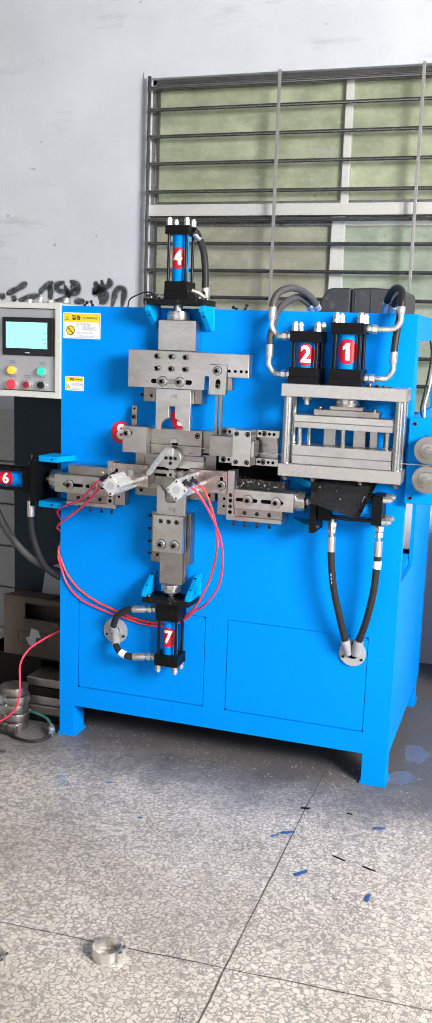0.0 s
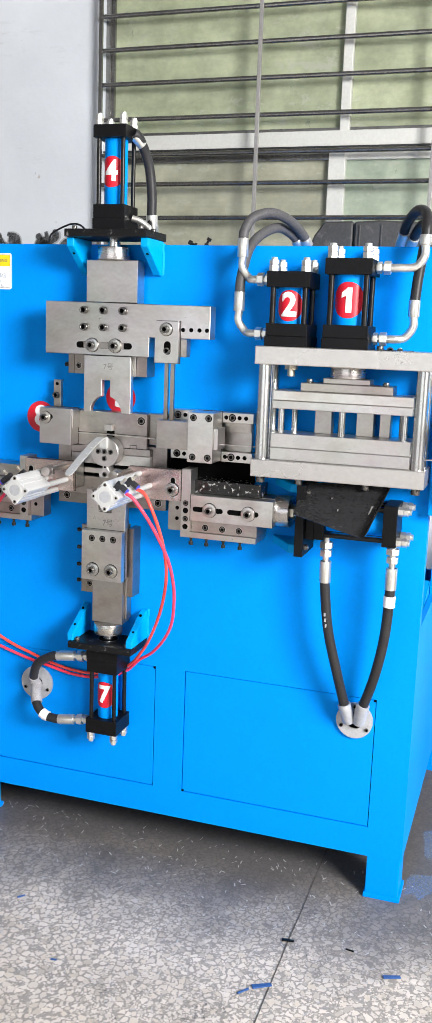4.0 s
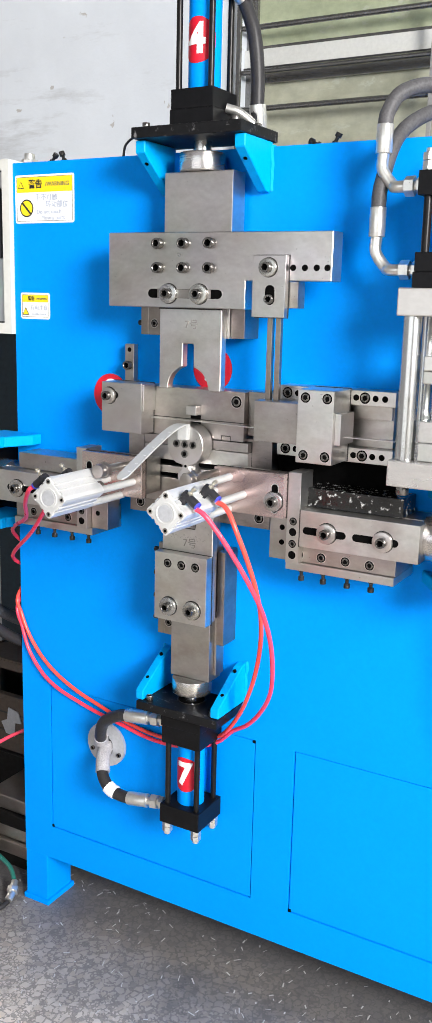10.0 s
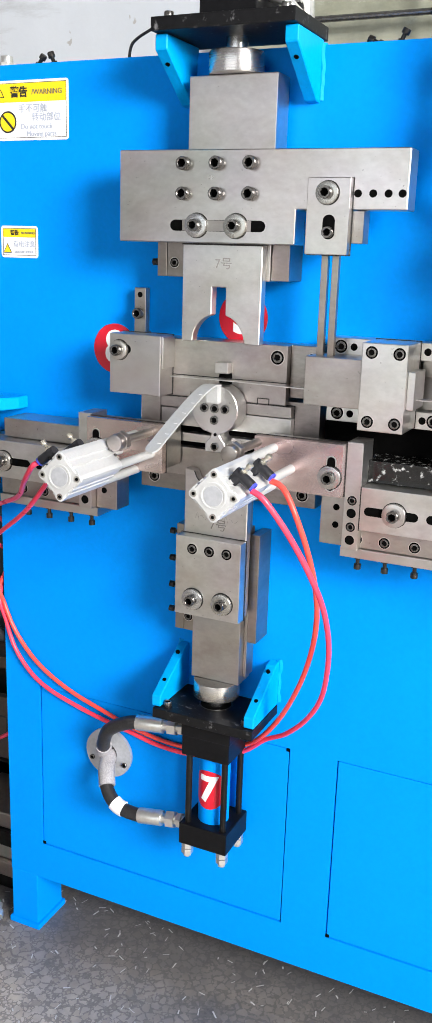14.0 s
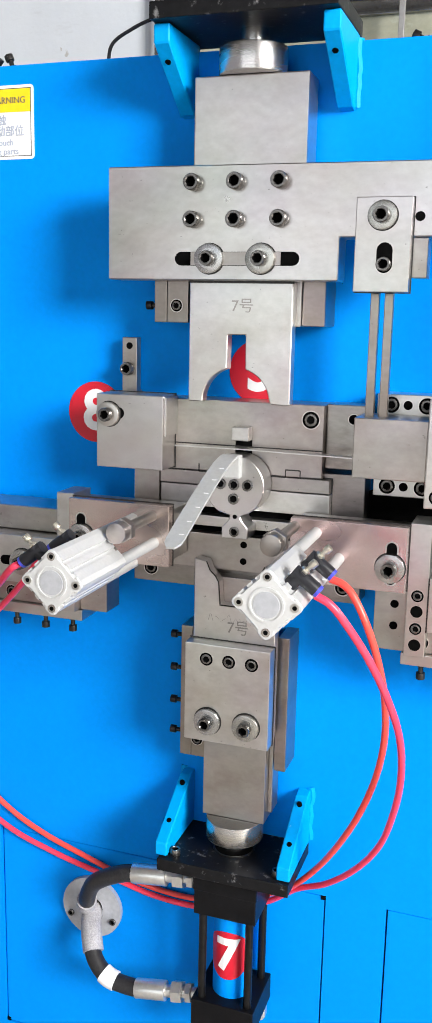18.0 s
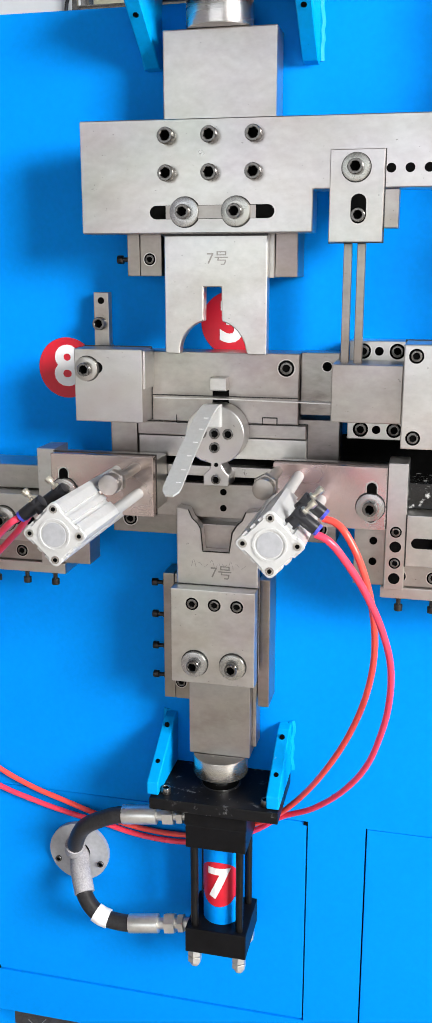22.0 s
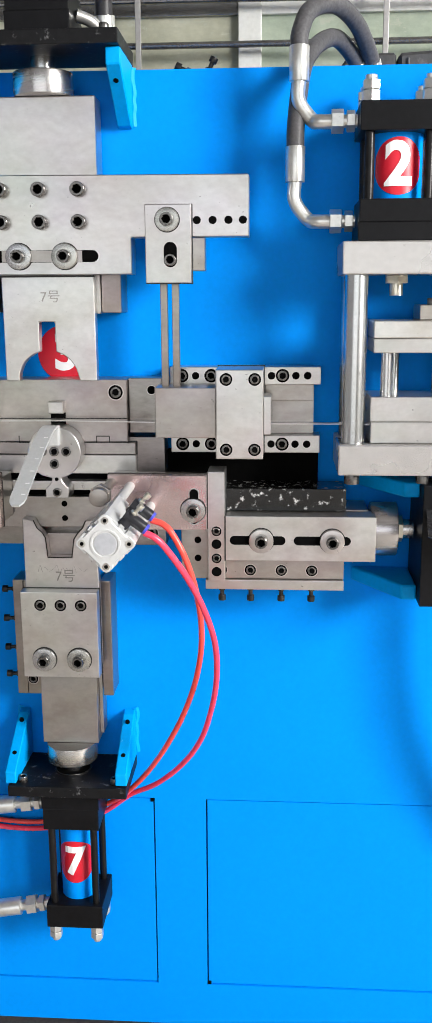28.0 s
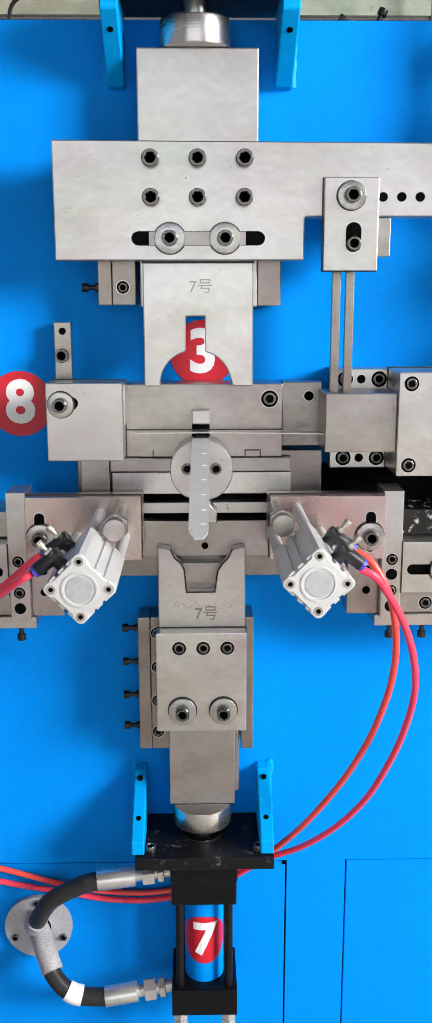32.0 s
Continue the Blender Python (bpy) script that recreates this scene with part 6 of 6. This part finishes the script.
hose([(-0.78, 0.02, 0.90), (-0.72, 0.04, 0.78), (-0.64, 0.1, 0.67), (-0.55, 0.2, 0.61), (-0.46, 0.3, 0.6)], 0.0145, "worn grey hose sagging beside the cabinet", "hose_grey")


# ---- red air tubes ----
def air_tube(points, label, mat):
    t = thing("air_tube", points[0], label, "tube", "air tubes")
    smooth(part("tube_body", pipe(points, 0.0041, 12, 14), mat, t), 60)
    return t


air_tube([(0.165, -0.249, 1.094), (0.179, -0.251, 1.090), (0.192, -0.254, 1.078), (0.208, -0.255, 1.047), (0.220, -0.240, 1.0), (0.225, -0.215, 0.945), (0.221, -0.185, 0.885), (0.206, -0.155, 0.818), (0.178, -0.120, 0.743), (0.136, -0.080, 0.662), (0.09, -0.045, 0.597), (0.049, -0.015, 0.557), (0.0, -0.008, 0.530), (-0.066, -0.006, 0.516), (-0.132, -0.006, 0.518), (-0.195, -0.006, 0.530), (-0.258, -0.006, 0.549), (-0.313, -0.006, 0.567), (-0.366, -0.006, 0.592), (-0.41, -0.006, 0.624), (-0.448, -0.006, 0.67), (-0.472, -0.006, 0.72), (-0.483, -0.004, 0.758), (-0.492, 0.06, 0.80)],
         "orange-red plastic air tube looping across the blue panel", "tube_orange")
air_tube([(0.165, -0.315, 1.094), (0.179, -0.315, 1.087), (0.192, -0.310, 1.071), (0.215, -0.295, 1.031), (0.234, -0.270, 0.98), (0.245, -0.235, 0.922), (0.244, -0.195, 0.857), (0.234, -0.160, 0.795), (0.215, -0.124, 0.729), (0.183, -0.095, 0.673), (0.140, -0.065, 0.624), (0.093, -0.037, 0.588), (0.049, -0.014, 0.545), (0.0, -0.010, 0.520), (-0.066, -0.008, 0.505), (-0.132, -0.007, 0.506), (-0.195, -0.006, 0.518), (-0.259, -0.006, 0.530), (-0.314, -0.006, 0.544), (-0.367, -0.006, 0.561), (-0.41, -0.006, 0.586), (-0.449, -0.006, 0.632), (-0.470, -0.006, 0.688), (-0.484, -0.004, 0.738), (-0.492, 0.06, 0.79)],
         "red plastic air tube looping across the blue panel", "tube_red")
for k, y in ((0, -0.315), (1, -0.249)):
    air_tube([(-0.166, y, 1.092), (-0.180, y + 0.003, 1.083), (-0.225, y + 0.045, 1.047 - 0.008 * k), (-0.32, -0.16 + 0.02 * k, 0.988 - 0.03 * k), (-0.44, -0.06, 0.935 - 0.055 * k), (-0.484, -0.012, 0.905 - 0.06 * k), (-0.491, 0.03, 0.87 - 0.05 * k)],
             "red plastic air tube stretched to the cabinet's edge", "tube_red")

# ---- warning labels ----
def warning(x0, x1, z0, z1, label, rows, tall):
    w = nudge(thing("warning_label", ((x0 + x1) / 2, 0, z0), label, "label", "warning labels"), 0, 0, 0.0055)
    b = prism([(x, z) for cx, cz, a in ((x1 - 0.005, z0 + 0.005, -90), (x1 - 0.005, z1 - 0.005, 0), (x0 + 0.005, z1 - 0.005, 90), (x0 + 0.005, z0 + 0.005, 180)) for x, z in arc(cx, cz, 0.005, a, a + 90, 5)], 0.0, -0.0007, 0)
    sheet = part("sheet", b, "white", w)
    zh = z1 - tall
    part("border", holed_plate((x0 + 0.004, x0 + 0.0047, x1 - 0.0047, x1 - 0.004), (z0 + 0.004, z0 + 0.0047, z1 - 0.0047, z1 - 0.004), [(1, 1)], -0.0011, -0.0007), "ink", sheet)
    part("header", box(x0 + 0.005, x1 - 0.005, -0.0013, -0.0008, zh, z1 - 0.005, 0), "yellow", sheet, "yellow header band")
    return w, sheet


w, sheet = warning(-0.4705, -0.3185, 1.5585, 1.653, "white and yellow warning label on the blue panel", (), 0.034)
lettering("警告", 0.0178, "ink", sheet, on_front(-0.4165, -0.0016, 1.6335), 0.0005)
lettering("/WARNING", 0.0118, "engraved", sheet, on_front(-0.3605, -0.0016, 1.6335))
lettering("手不可触", 0.0145, "pale_ink", sheet, on_front(-0.389, -0.0012, 1.608))
lettering("转动部位", 0.0145, "pale_ink", sheet, on_front(-0.362, -0.0012, 1.594))
lettering("Do not touch", 0.0115, "pale_ink", sheet, on_front(-0.382, -0.0012, 1.580))
lettering("Moving parts", 0.0115, "pale_ink", sheet, on_front(-0.372, -0.0012, 1.5685))
sign = part("sign", rod((-0.4405, -0.0008, 1.588), (-0.4405, -0.0013, 1.588), 0.0175, 36), "ink", sheet)
part("sign_face", rod((-0.4405, -0.0013, 1.588), (-0.4405, -0.0017, 1.588), 0.0148, 36), "yellow", sign)
part("sign_bar", prism([(-0.4405 + a * 0.7071 - c * 0.7071, 1.588 - a * 0.7071 - c * 0.7071) for a, c in ((-0.015, -0.002), (0.015, -0.002), (0.015, 0.002), (-0.015, 0.002))], -0.0017, -0.0021, 0), "ink", sign)
part("triangle", prism(((-0.4625, 1.6265), (-0.4465, 1.6265), (-0.4545, 1.6405)), -0.0013, -0.0017, 0), "ink", sheet)
part("triangle", prism(((-0.4605, 1.6278), (-0.4485, 1.6278), (-0.4545, 1.6382)), -0.0017, -0.002, 0), "yellow", sheet)
w, sheet = warning(-0.461, -0.3835, 1.366, 1.4195, "small white and yellow electric warning label on the blue panel", (), 0.019)
lettering("警告", 0.0088, "ink", sheet, on_front(-0.4315, -0.0016, 1.4075), 0.0003)
lettering("/WARNING", 0.0056, "engraved", sheet, on_front(-0.4035, -0.0016, 1.4075))
lettering("有电注意", 0.0115, "pale_ink", sheet, on_front(-0.412, -0.0012, 1.3885))
lettering("ELECTRIC SHOCK", 0.0048, "pale_ink", sheet, on_front(-0.412, -0.0012, 1.376))
part("triangle", prism(((-0.4565, 1.374), (-0.4385, 1.374), (-0.4475, 1.390)), -0.0008, -0.0013, 0), "ink", sheet)
part("triangle", prism(((-0.4545, 1.3752), (-0.4405, 1.3752), (-0.4475, 1.3877)), -0.0013, -0.0017, 0), "yellow", sheet)

# ---- control box ----
cb = thing("control_box", (-0.72, 0.05, 1.335), "light grey control box with touch screen and buttons", "control box")
nudge(cb, 0, 0, 0.006)
part("housing", box(-0.98, X0 - 0.0005, 0.012, 0.22, 1.333, 1.684, 0.004), "box_grey", cb)
rim = part("rim", holed_plate((-0.98, -0.955, -0.497, X0 - 0.0005), (1.333, 1.355, 1.664, 1.684), [(1, 1)], -0.012, 0.0118), "box_grey", cb)
panel = part("panel", box(-0.9545, -0.4975, 0.002, 0.0115, 1.3555, 1.6635, 0.001), "panel_silver", cb, "silver operating panel")
part("dark_seam", holed_plate((-0.9549, -0.952, -0.500, -0.4971), (1.3551, 1.358, 1.661, 1.6639), [(1, 1)], 0.0005, 0.0019), "ink", panel)
scr = part("touch_screen", box(-0.725, -0.508, -0.008, 0.0018, 1.488, 1.630, 0.004), "plastic_black", cb, "black touch screen housing")
part("display", box(-0.708, -0.533, -0.0088, -0.0082, 1.515, 1.612, 0), "screen", scr, "pale lit display")
for z in (1.535, 1.55, 1.573, 1.60):
    part("menu_line", box(-0.548, -0.538, -0.0092, -0.0089, z - 0.001, z + 0.001, 0), "grey_ink", scr)
part("mark", box(-0.627, -0.607, -0.0086, -0.0081, 1.497, 1.500, 0), "white", scr)
for x, z, mat, r in ((-0.684, 1.431, "lamp_orange", 0.015), (-0.557, 1.431, "lamp_green", 0.015), (-0.684, 1.378, "lamp_red", 0.018), (-0.62, 1.379, "button_red", 0.0115), (-0.557, 1.380, "plastic_black", 0.0135)):
    bt = smooth(part("bezel", rod((x, 0.001, z), (x, -0.008, z), 0.0185, 32, 0.002), "zinc", cb))
    smooth(part("button", rod((x, -0.008, z), (x, -0.018, z), r, 32, 0.003), mat, bt))
    if mat == "plastic_black":
        part("knob", box(x - 0.004, x + 0.004, -0.024, -0.018, z - 0.01, z + 0.01, 0.002), "plastic_black", bt)
    for k in range(2):
        part("caption", box(x - 0.016, x + 0.014 - 0.006 * k, 0.0012, 0.0018, z + 0.026 + 0.007 * k, z + 0.029 + 0.007 * k, 0), "grey_ink", cb)

# cable glands and bolts on the box and the cabinet's top
for k, x in enumerate((-0.655, -0.61, -0.565, -0.50)):
    gl = nudge(thing("cable_gland", (x, 0.08, 1.684), "small pale cable gland on top of the box", "cable gland", "cable glands"), 0, 0, 0.006)
    b = rod((x, 0.08, 1.6842), (x, 0.08, 1.70 + 0.008 * (k % 2)), 0.011, 16, 0.002)
    hex_rod((x, 0.08, 1.688), (x, 0.08, 1.696), 0.03, b)
    smooth(part("gland_body", b, "zinc", gl))
wire = thing("cable", (-0.11, 0.05, 1.68), "thin black cable rising over the cabinet's top", "cable")
nudge(wire, 0, 0, 0.008)
smooth(part("cord", pipe([(-0.229, 0.04, 1.674), (-0.222, 0.04, 1.703), (-0.193, 0.04, 1.72), (-0.161, 0.042, 1.731), (-0.138, 0.045, 1.728), (-0.118, 0.05, 1.7125), (-0.10, 0.05, 1.711)], 0.0025, 8), "plastic_black", wire), 60)
part("plug", box(-0.115, -0.05, 0.04, 0.06, 1.7035, 1.72, 0.004), "white", wire)

# ---- what stands beside and behind the cabinet ----
station = thing("tall_cabinet", (-0.86, 0.62, 0.0), "dark blue-grey steel cabinet behind the control box", "cabinet")
part("case", box(-0.925, -0.53, 0.42, 0.95, ground_at(-0.8), 1.45, 0.006), "teal", station)
part("door", box(-0.915, -0.56, 0.41, 0.4195, 0.06, 1.42, 0.003), "teal", station)
pallet = thing("grey_chest", (-1.35, 0.85, 0.0), "pale grey block stack by the wall", "block stack")
for k in range(6):
    part("block", box(-1.75, -1.03, 0.62, 1.1, ground_at(-1.4) + 0.2 * k + 0.002, ground_at(-1.4) + 0.2 * k + 0.196, 0.006), "concrete", pallet)
carton = thing("cardboard_box", (-0.76, 0.28, 0.0), "torn brown cardboard box with an open side and tape", "box")
zf = 0.215
support = thing("steel_plate_stack", (-0.72, 0.25, 0.0), "stack of dark steel plates on the floor", "plates")
for k in range(5):
    part("plate", box(-0.68 + 0.01 * (k % 3), -0.515 + 0.008 * (k % 2), 0.08 - 0.01 * (k % 2), 0.22, ground_at(-0.6) + 0.038 * k, ground_at(-0.6) + 0.036 + 0.038 * k, 0.003), ("rod_black", "steel_warm", "steel_light", "rod_black", "steel_warm")[k], support)
part("riser", box(-0.98, -0.69, 0.24, 0.5, ground_at(-0.85), zf, 0.004), "rod_black", support)
part("plate", box(-0.98, -0.52, 0.225, 0.5, zf - 0.006, zf, 0.002), "rod_black", support)
body = part("body", holed_plate((-0.868, -0.765, -0.60, -0.5), (zf, zf + 0.165, zf + 0.232, zf + 0.255), [(1, 1)], 0.235, 0.24), "card", carton)
part("side", box(-0.868, -0.863, 0.2402, 0.37, zf, zf + 0.25, 0), "card", carton)
part("back", box(-0.8628, -0.5, 0.365, 0.37, zf, zf + 0.24, 0), "card", carton)
part("base", box(-0.8628, -0.5, 0.2402, 0.3648, zf + 0.0005, zf + 0.005, 0), "card", carton)
part("flap", prism(((0.235, zf + 0.256), (0.37, zf + 0.241), (0.37, zf + 0.245), (0.235, zf + 0.26)), -0.868, -0.66, 0, "yz"), "card", carton)
part("flap", prism(((-0.78, zf + 0.15), (-0.70, zf + 0.158), (-0.60, zf + 0.15), (-0.60, zf + 0.166), (-0.77, zf + 0.165)), 0.222, 0.2346, 0.001), "card", carton, "torn flap edge")
part("tape", prism(((-0.745, zf + 0.05), (-0.715, zf + 0.045), (-0.712, zf + 0.085), (-0.69, zf + 0.088), (-0.70, zf + 0.118), (-0.735, zf + 0.125), (-0.74, zf + 0.09), (-0.76, zf + 0.08)), 0.232, 0.2346, 0), "flange", carton, "strip of pale torn tape")
part("print", holed_plate((-0.80, -0.796, -0.664, -0.66), (zf + 0.055, zf + 0.059, zf + 0.106, zf + 0.11), [(1, 1)], 0.2338, 0.2348), "ink", carton)
for k, (x0, x1, z1, lean) in enumerate(((-0.765, -0.64, 0.60, 0.010), (-0.70, -0.545, 0.665, 0.022))):
    slab = thing("stone_slab", ((x0 + x1) / 2, 0.385, zf), "rough pale grey slab standing behind the cardboard box", "slab", "slabs behind the box")
    b = prism(((x0, zf + 0.0005), (x1, zf + 0.0005), (x1 + 0.005, z1 - 0.02), (x0 + 0.09, z1), (x0 + 0.02, z1 - 0.03), (x0 - 0.005, zf + 0.2)), 0.376 + 0.017 * k, 0.3905 + 0.017 * k, 0.003)
    part("slab", b, "concrete", slab)

discs = thing("steel_disc_stack", (-0.68, 0.0, 0.0), "stack of bright steel rings and blocks on the floor", "disc stack")
for k in range(5):
    z = ground_at(-0.72) + 0.036 * k
    smooth(part("ring", rod((-0.682 + 0.005 * (k % 2), 0.0, z), (-0.682 + 0.005 * (k % 2), 0.0, z + 0.033), 0.058 - 0.002 * (k % 3), 36, 0.003), "steel_warm", discs))
for k, (x, y, z) in enumerate(((-0.715, -0.064, 0.035), (-0.695, -0.066, 0.078), (-0.71, -0.064, 0.118), (-0.645, -0.075, 0.0), (-0.735, -0.078, 0.0))):
    part("block", box(x - 0.018, x + 0.018, y - 0.012, y + 0.012, z + ground_at(x), z + ground_at(x) + 0.036, 0.002), "steel", discs)

air_tube([(-0.48, 0.1, 0.415), (-0.516, 0.06, 0.402), (-0.566, 0.03, 0.373), (-0.608, -0.01, 0.338), (-0.621, -0.055, 0.292), (-0.604, -0.09, 0.234), (-0.602, -0.10, 0.166), (-0.624, -0.105, 0.108), (-0.682, -0.115, 0.061), (-0.75, -0.125, 0.025), (-0.95, -0.14, 0.002)], "red air tube coming down to the floor", "tube_red")
cord = thing("cable", (-0.5, -0.06, 0.0), "thick black cable lying on the floor", "cable")
smooth(part("cord", pipe([(-0.488, -0.055, 0.012), (-0.495, -0.085, 0.008), (-0.535, -0.125, 0.007), (-0.60, -0.12, 0.007), (-0.66, -0.09, 0.006), (-0.74, -0.09, 0.006), (-0.85, -0.10, 0.005)], 0.0065, 10), "hose", cord), 60)
bar = thing("air_hose", (-0.5, -0.02, 0.03), "green plastic hose ending in a steel quick coupling beside the leg", "hose")
smooth(part("hose_body", pipe([(-0.635, 0.04, 0.055), (-0.59, 0.028, 0.055), (-0.54, 0.012, 0.048), (-0.506, -0.01, 0.032)], 0.0055, 12), "green_tube", bar), 60)
b = rod((-0.508, -0.008, 0.033), (-0.497, -0.028, 0.024), 0.0085, 16, 0.001)
hex_rod((-0.500, -0.022, 0.027), (-0.494, -0.034, 0.022), 0.024, b)
rod((-0.494, -0.034, 0.022), (-0.488, -0.055, 0.014), 0.0095, 16, 0.001, b)
smooth(part("coupling", b, "zinc", bar, "steel quick coupling"))
smooth(part("hose_end", rod((-0.647, 0.043, 0.055), (-0.633, 0.0395, 0.055), 0.0085, 14, 0.001), "zinc", bar))
grip = thing("handle_bar", (-0.75, -0.2, 0.0), "rusty round bar with a grip on the floor", "bar")
smooth(part("bar", rod((-0.86, -0.15, 0.01), (-0.66, -0.235, 0.012), 0.011, 16, 0.001), "card", grip))
smooth(part("tip", rod((-0.66, -0.235, 0.012), (-0.58, -0.245, 0.006), 0.0045, 12), "steel_warm", grip))


# ---- clamp ring on the floor ----
def clip_at(x, y, r, label):
    z = ground_at(x)
    c = thing("hose_clamp", (x, y, z), label, "hose clamp", "hose clamps")
    smooth(part("band", ring((x, y, z + 0.001), (x, y, z + 0.030), r, r - 0.002, 44), "zinc", c), 40)
    for a, dz in ((-18, 0.006), (14, 0.006)):
        ca, sa = math.cos(radians(a)), math.sin(radians(a))
        b = ring((x + (r + 0.006) * ca, y + (r + 0.006) * sa, z + 0.001), (x + (r + 0.006) * ca, y + (r + 0.006) * sa, z + 0.030), 0.0075, 0.0055, 16)
        smooth(part("ear", b, "zinc", c), 40)
    b = rod((x + r * 0.7, y - 0.02, z + 0.012), (x + r * 1.15, y + 0.03, z + 0.016), 0.0032, 10)
    smooth(part("bolt", b, "zinc", c))
    return c


clip_at(0.298, -1.225, 0.038, "bright steel hose clamp lying on the terrazzo")
clip_at(0.033, -1.355, 0.038, "bright steel hose clamp lying on the terrazzo, half out of sight")

# cut slugs and blue chips on the floor
for k, (x, y, a, ln, w) in enumerate(((0.60, -0.235, 10, 0.03, 0.008), (0.585, -0.418, 30, 0.045, 0.012), (0.86, -0.284, 20, 0.04, 0.01), (0.681, -0.640, 48, 0.045, 0.013), (0.772, -0.515, -22, 0.045, 0.003), (0.870, -0.543, -18, 0.042, 0.003), (0.892, -0.698, 85, 0.035, 0.012), (0.55, -0.45, 50, 0.03, 0.004), (0.75, -0.22, -10, 0.02, 0.003), (-0.1, -0.3, 50, 0.02, 0.003), (0.1, -0.5, 10, 0.015, 0.003))):
    x, y = x - 0.004, y - 0.028
    sl = thing("metal_chip", (x, y, ground_at(x)), "thin blue-grey metal chip lying on the floor", "chip", "chips on the floor")
    ca, sa = math.cos(radians(a)), math.sin(radians(a))
    prof = [(x + p * ca - q * sa, y + p * sa + q * ca) for p, q in ((-ln / 2, -w / 2), (ln / 2, -w * 0.35), (ln / 2, w * 0.4), (-ln / 2, w / 2))]
    part("chip", prism(prof, ground_at(x) + 0.0012, ground_at(x) + 0.0045, 0, "xy"), "rod_black" if k in (0, 4, 5, 8) else "chip_blue", sl)

# smears of the blue paint on the terrazzo
for x, y, w, h, a in ((-0.275, -0.365, 0.035, 0.075, 20), (0.90, 0.33, 0.05, 0.14, 5), (0.875, 0.10, 0.045, 0.10, -15)):
    spot = thing("paint_smear", (x, y, ground_at(x)), "pale blue paint smear on the terrazzo", "paint smear", "paint smears")
    ca, sa, pts = math.cos(radians(a)), math.sin(radians(a)), []
    for k in range(28):
        q = 2 * math.pi * k / 28
        r = 0.75 + 0.2 * math.sin(2 * q + 9 * x) + 0.12 * math.sin(5 * q + 4 * y) + random.uniform(-0.05, 0.05)
        u, v = w * r * math.cos(q), h * r * math.sin(q)
        pts.append((x + u * ca - v * sa, y + u * sa + v * ca))
    b = bmesh.new()
    b.faces.new([b.verts.new((p, q, ground_at(p) + 0.0008)) for p, q in pts])
    bmesh.ops.triangulate(b, faces=b.faces[:])
    part("paint", b, "smudge", spot)

# cables in the cabinet's side opening
for k, pts in enumerate((((0.842, 0.30, 1.60), (0.846, 0.33, 1.55), (0.846, 0.27, 1.47), (0.846, 0.16, 1.40), (0.846, 0.12, 1.36), (0.85, 0.16, 1.33)),
                         ((0.842, 0.36, 1.60), (0.848, 0.40, 1.52), (0.848, 0.32, 1.43), (0.848, 0.22, 1.38), (0.85, 0.20, 1.33)))):
    c = thing("cable", pts[0], "thin black cable hanging in the cabinet's open side" if k == 0 else "thin white cable hanging in the cabinet's open side", "cable", "side cables")
    smooth(part("cord", pipe(pts, 0.0038, 10), "hose" if k == 0 else "white", c), 60)

# fine swarf round the machine's feet
swarf = bmesh.new()
for k in range(420):
    x, y = random.uniform(-0.55, 1.05), -0.75 * random.random() ** 1.6 + 0.12
    a, ln, w = random.uniform(0, math.pi), random.uniform(0.002, 0.008), random.uniform(0.0006, 0.0016)
    ca, sa = math.cos(a), math.sin(a)
    z = ground_at(x) + 0.001
    swarf.faces.new([swarf.verts.new((x + p * ca - q * sa, y + p * sa + q * ca, z + 0.0015 * h)) for p, q, h in ((-ln, -w, 0), (ln, -w, 1), (ln, w, 1), (-ln, w, 0))])
ob = part("swarf", swarf, "alu_dull")
tagged(ob, "fine bright steel swarf scattered on the oily floor", "swarf", kind="stuff")

# grey box added by the wall past the feeder, dimming the over-bright plaster
wall_cover = thing("added_grey_box", (1.5, 1.2, 0.0), "pale grey box added to dim the wall under the window", "cabinet")
part("case", box(1.02, 1.95, 1.0, 1.42, ground_at(1.5) + 0.03, 0.86, 0.006), "wall_dimming_grey", wall_cover)
part("plinth", box(1.04, 1.93, 1.03, 1.40, ground_at(1.5) - 0.005, ground_at(1.5) + 0.0295, 0.002), "plastic_black", wall_cover)
for k in range(2):
    d = part("door", box(1.03 + 0.46 * k, 1.48 + 0.46 * k, 0.986, 0.9995, 0.06, 0.84, 0.003), "wall_dimming_grey", wall_cover)
    part("handle", box(1.44 + 0.07 * k, 1.455 + 0.07 * k, 0.972, 0.9858, 0.45, 0.56, 0.003), "zinc", d)

# scrap rods on the floor by the wall
for x, y, a, ln in ((1.02, 1.02, 12, 0.22), (1.10, 0.94, -25, 0.16), (0.98, 0.90, 60, 0.10), (1.16, 0.86, 5, 0.20)):
    rd = thing("scrap_rod", (x, y, ground_at(x)), "thin dark scrap rod lying on the oily floor", "rod", "scrap rods")
    ca, sa, z = math.cos(radians(a)) * ln / 2, math.sin(radians(a)) * ln / 2, ground_at(x) + 0.006
    smooth(part("bar", rod((x - ca, y - sa, z), (x + ca, y + sa, z), 0.005, 10, 0.0008), "bolt_dark", rd))
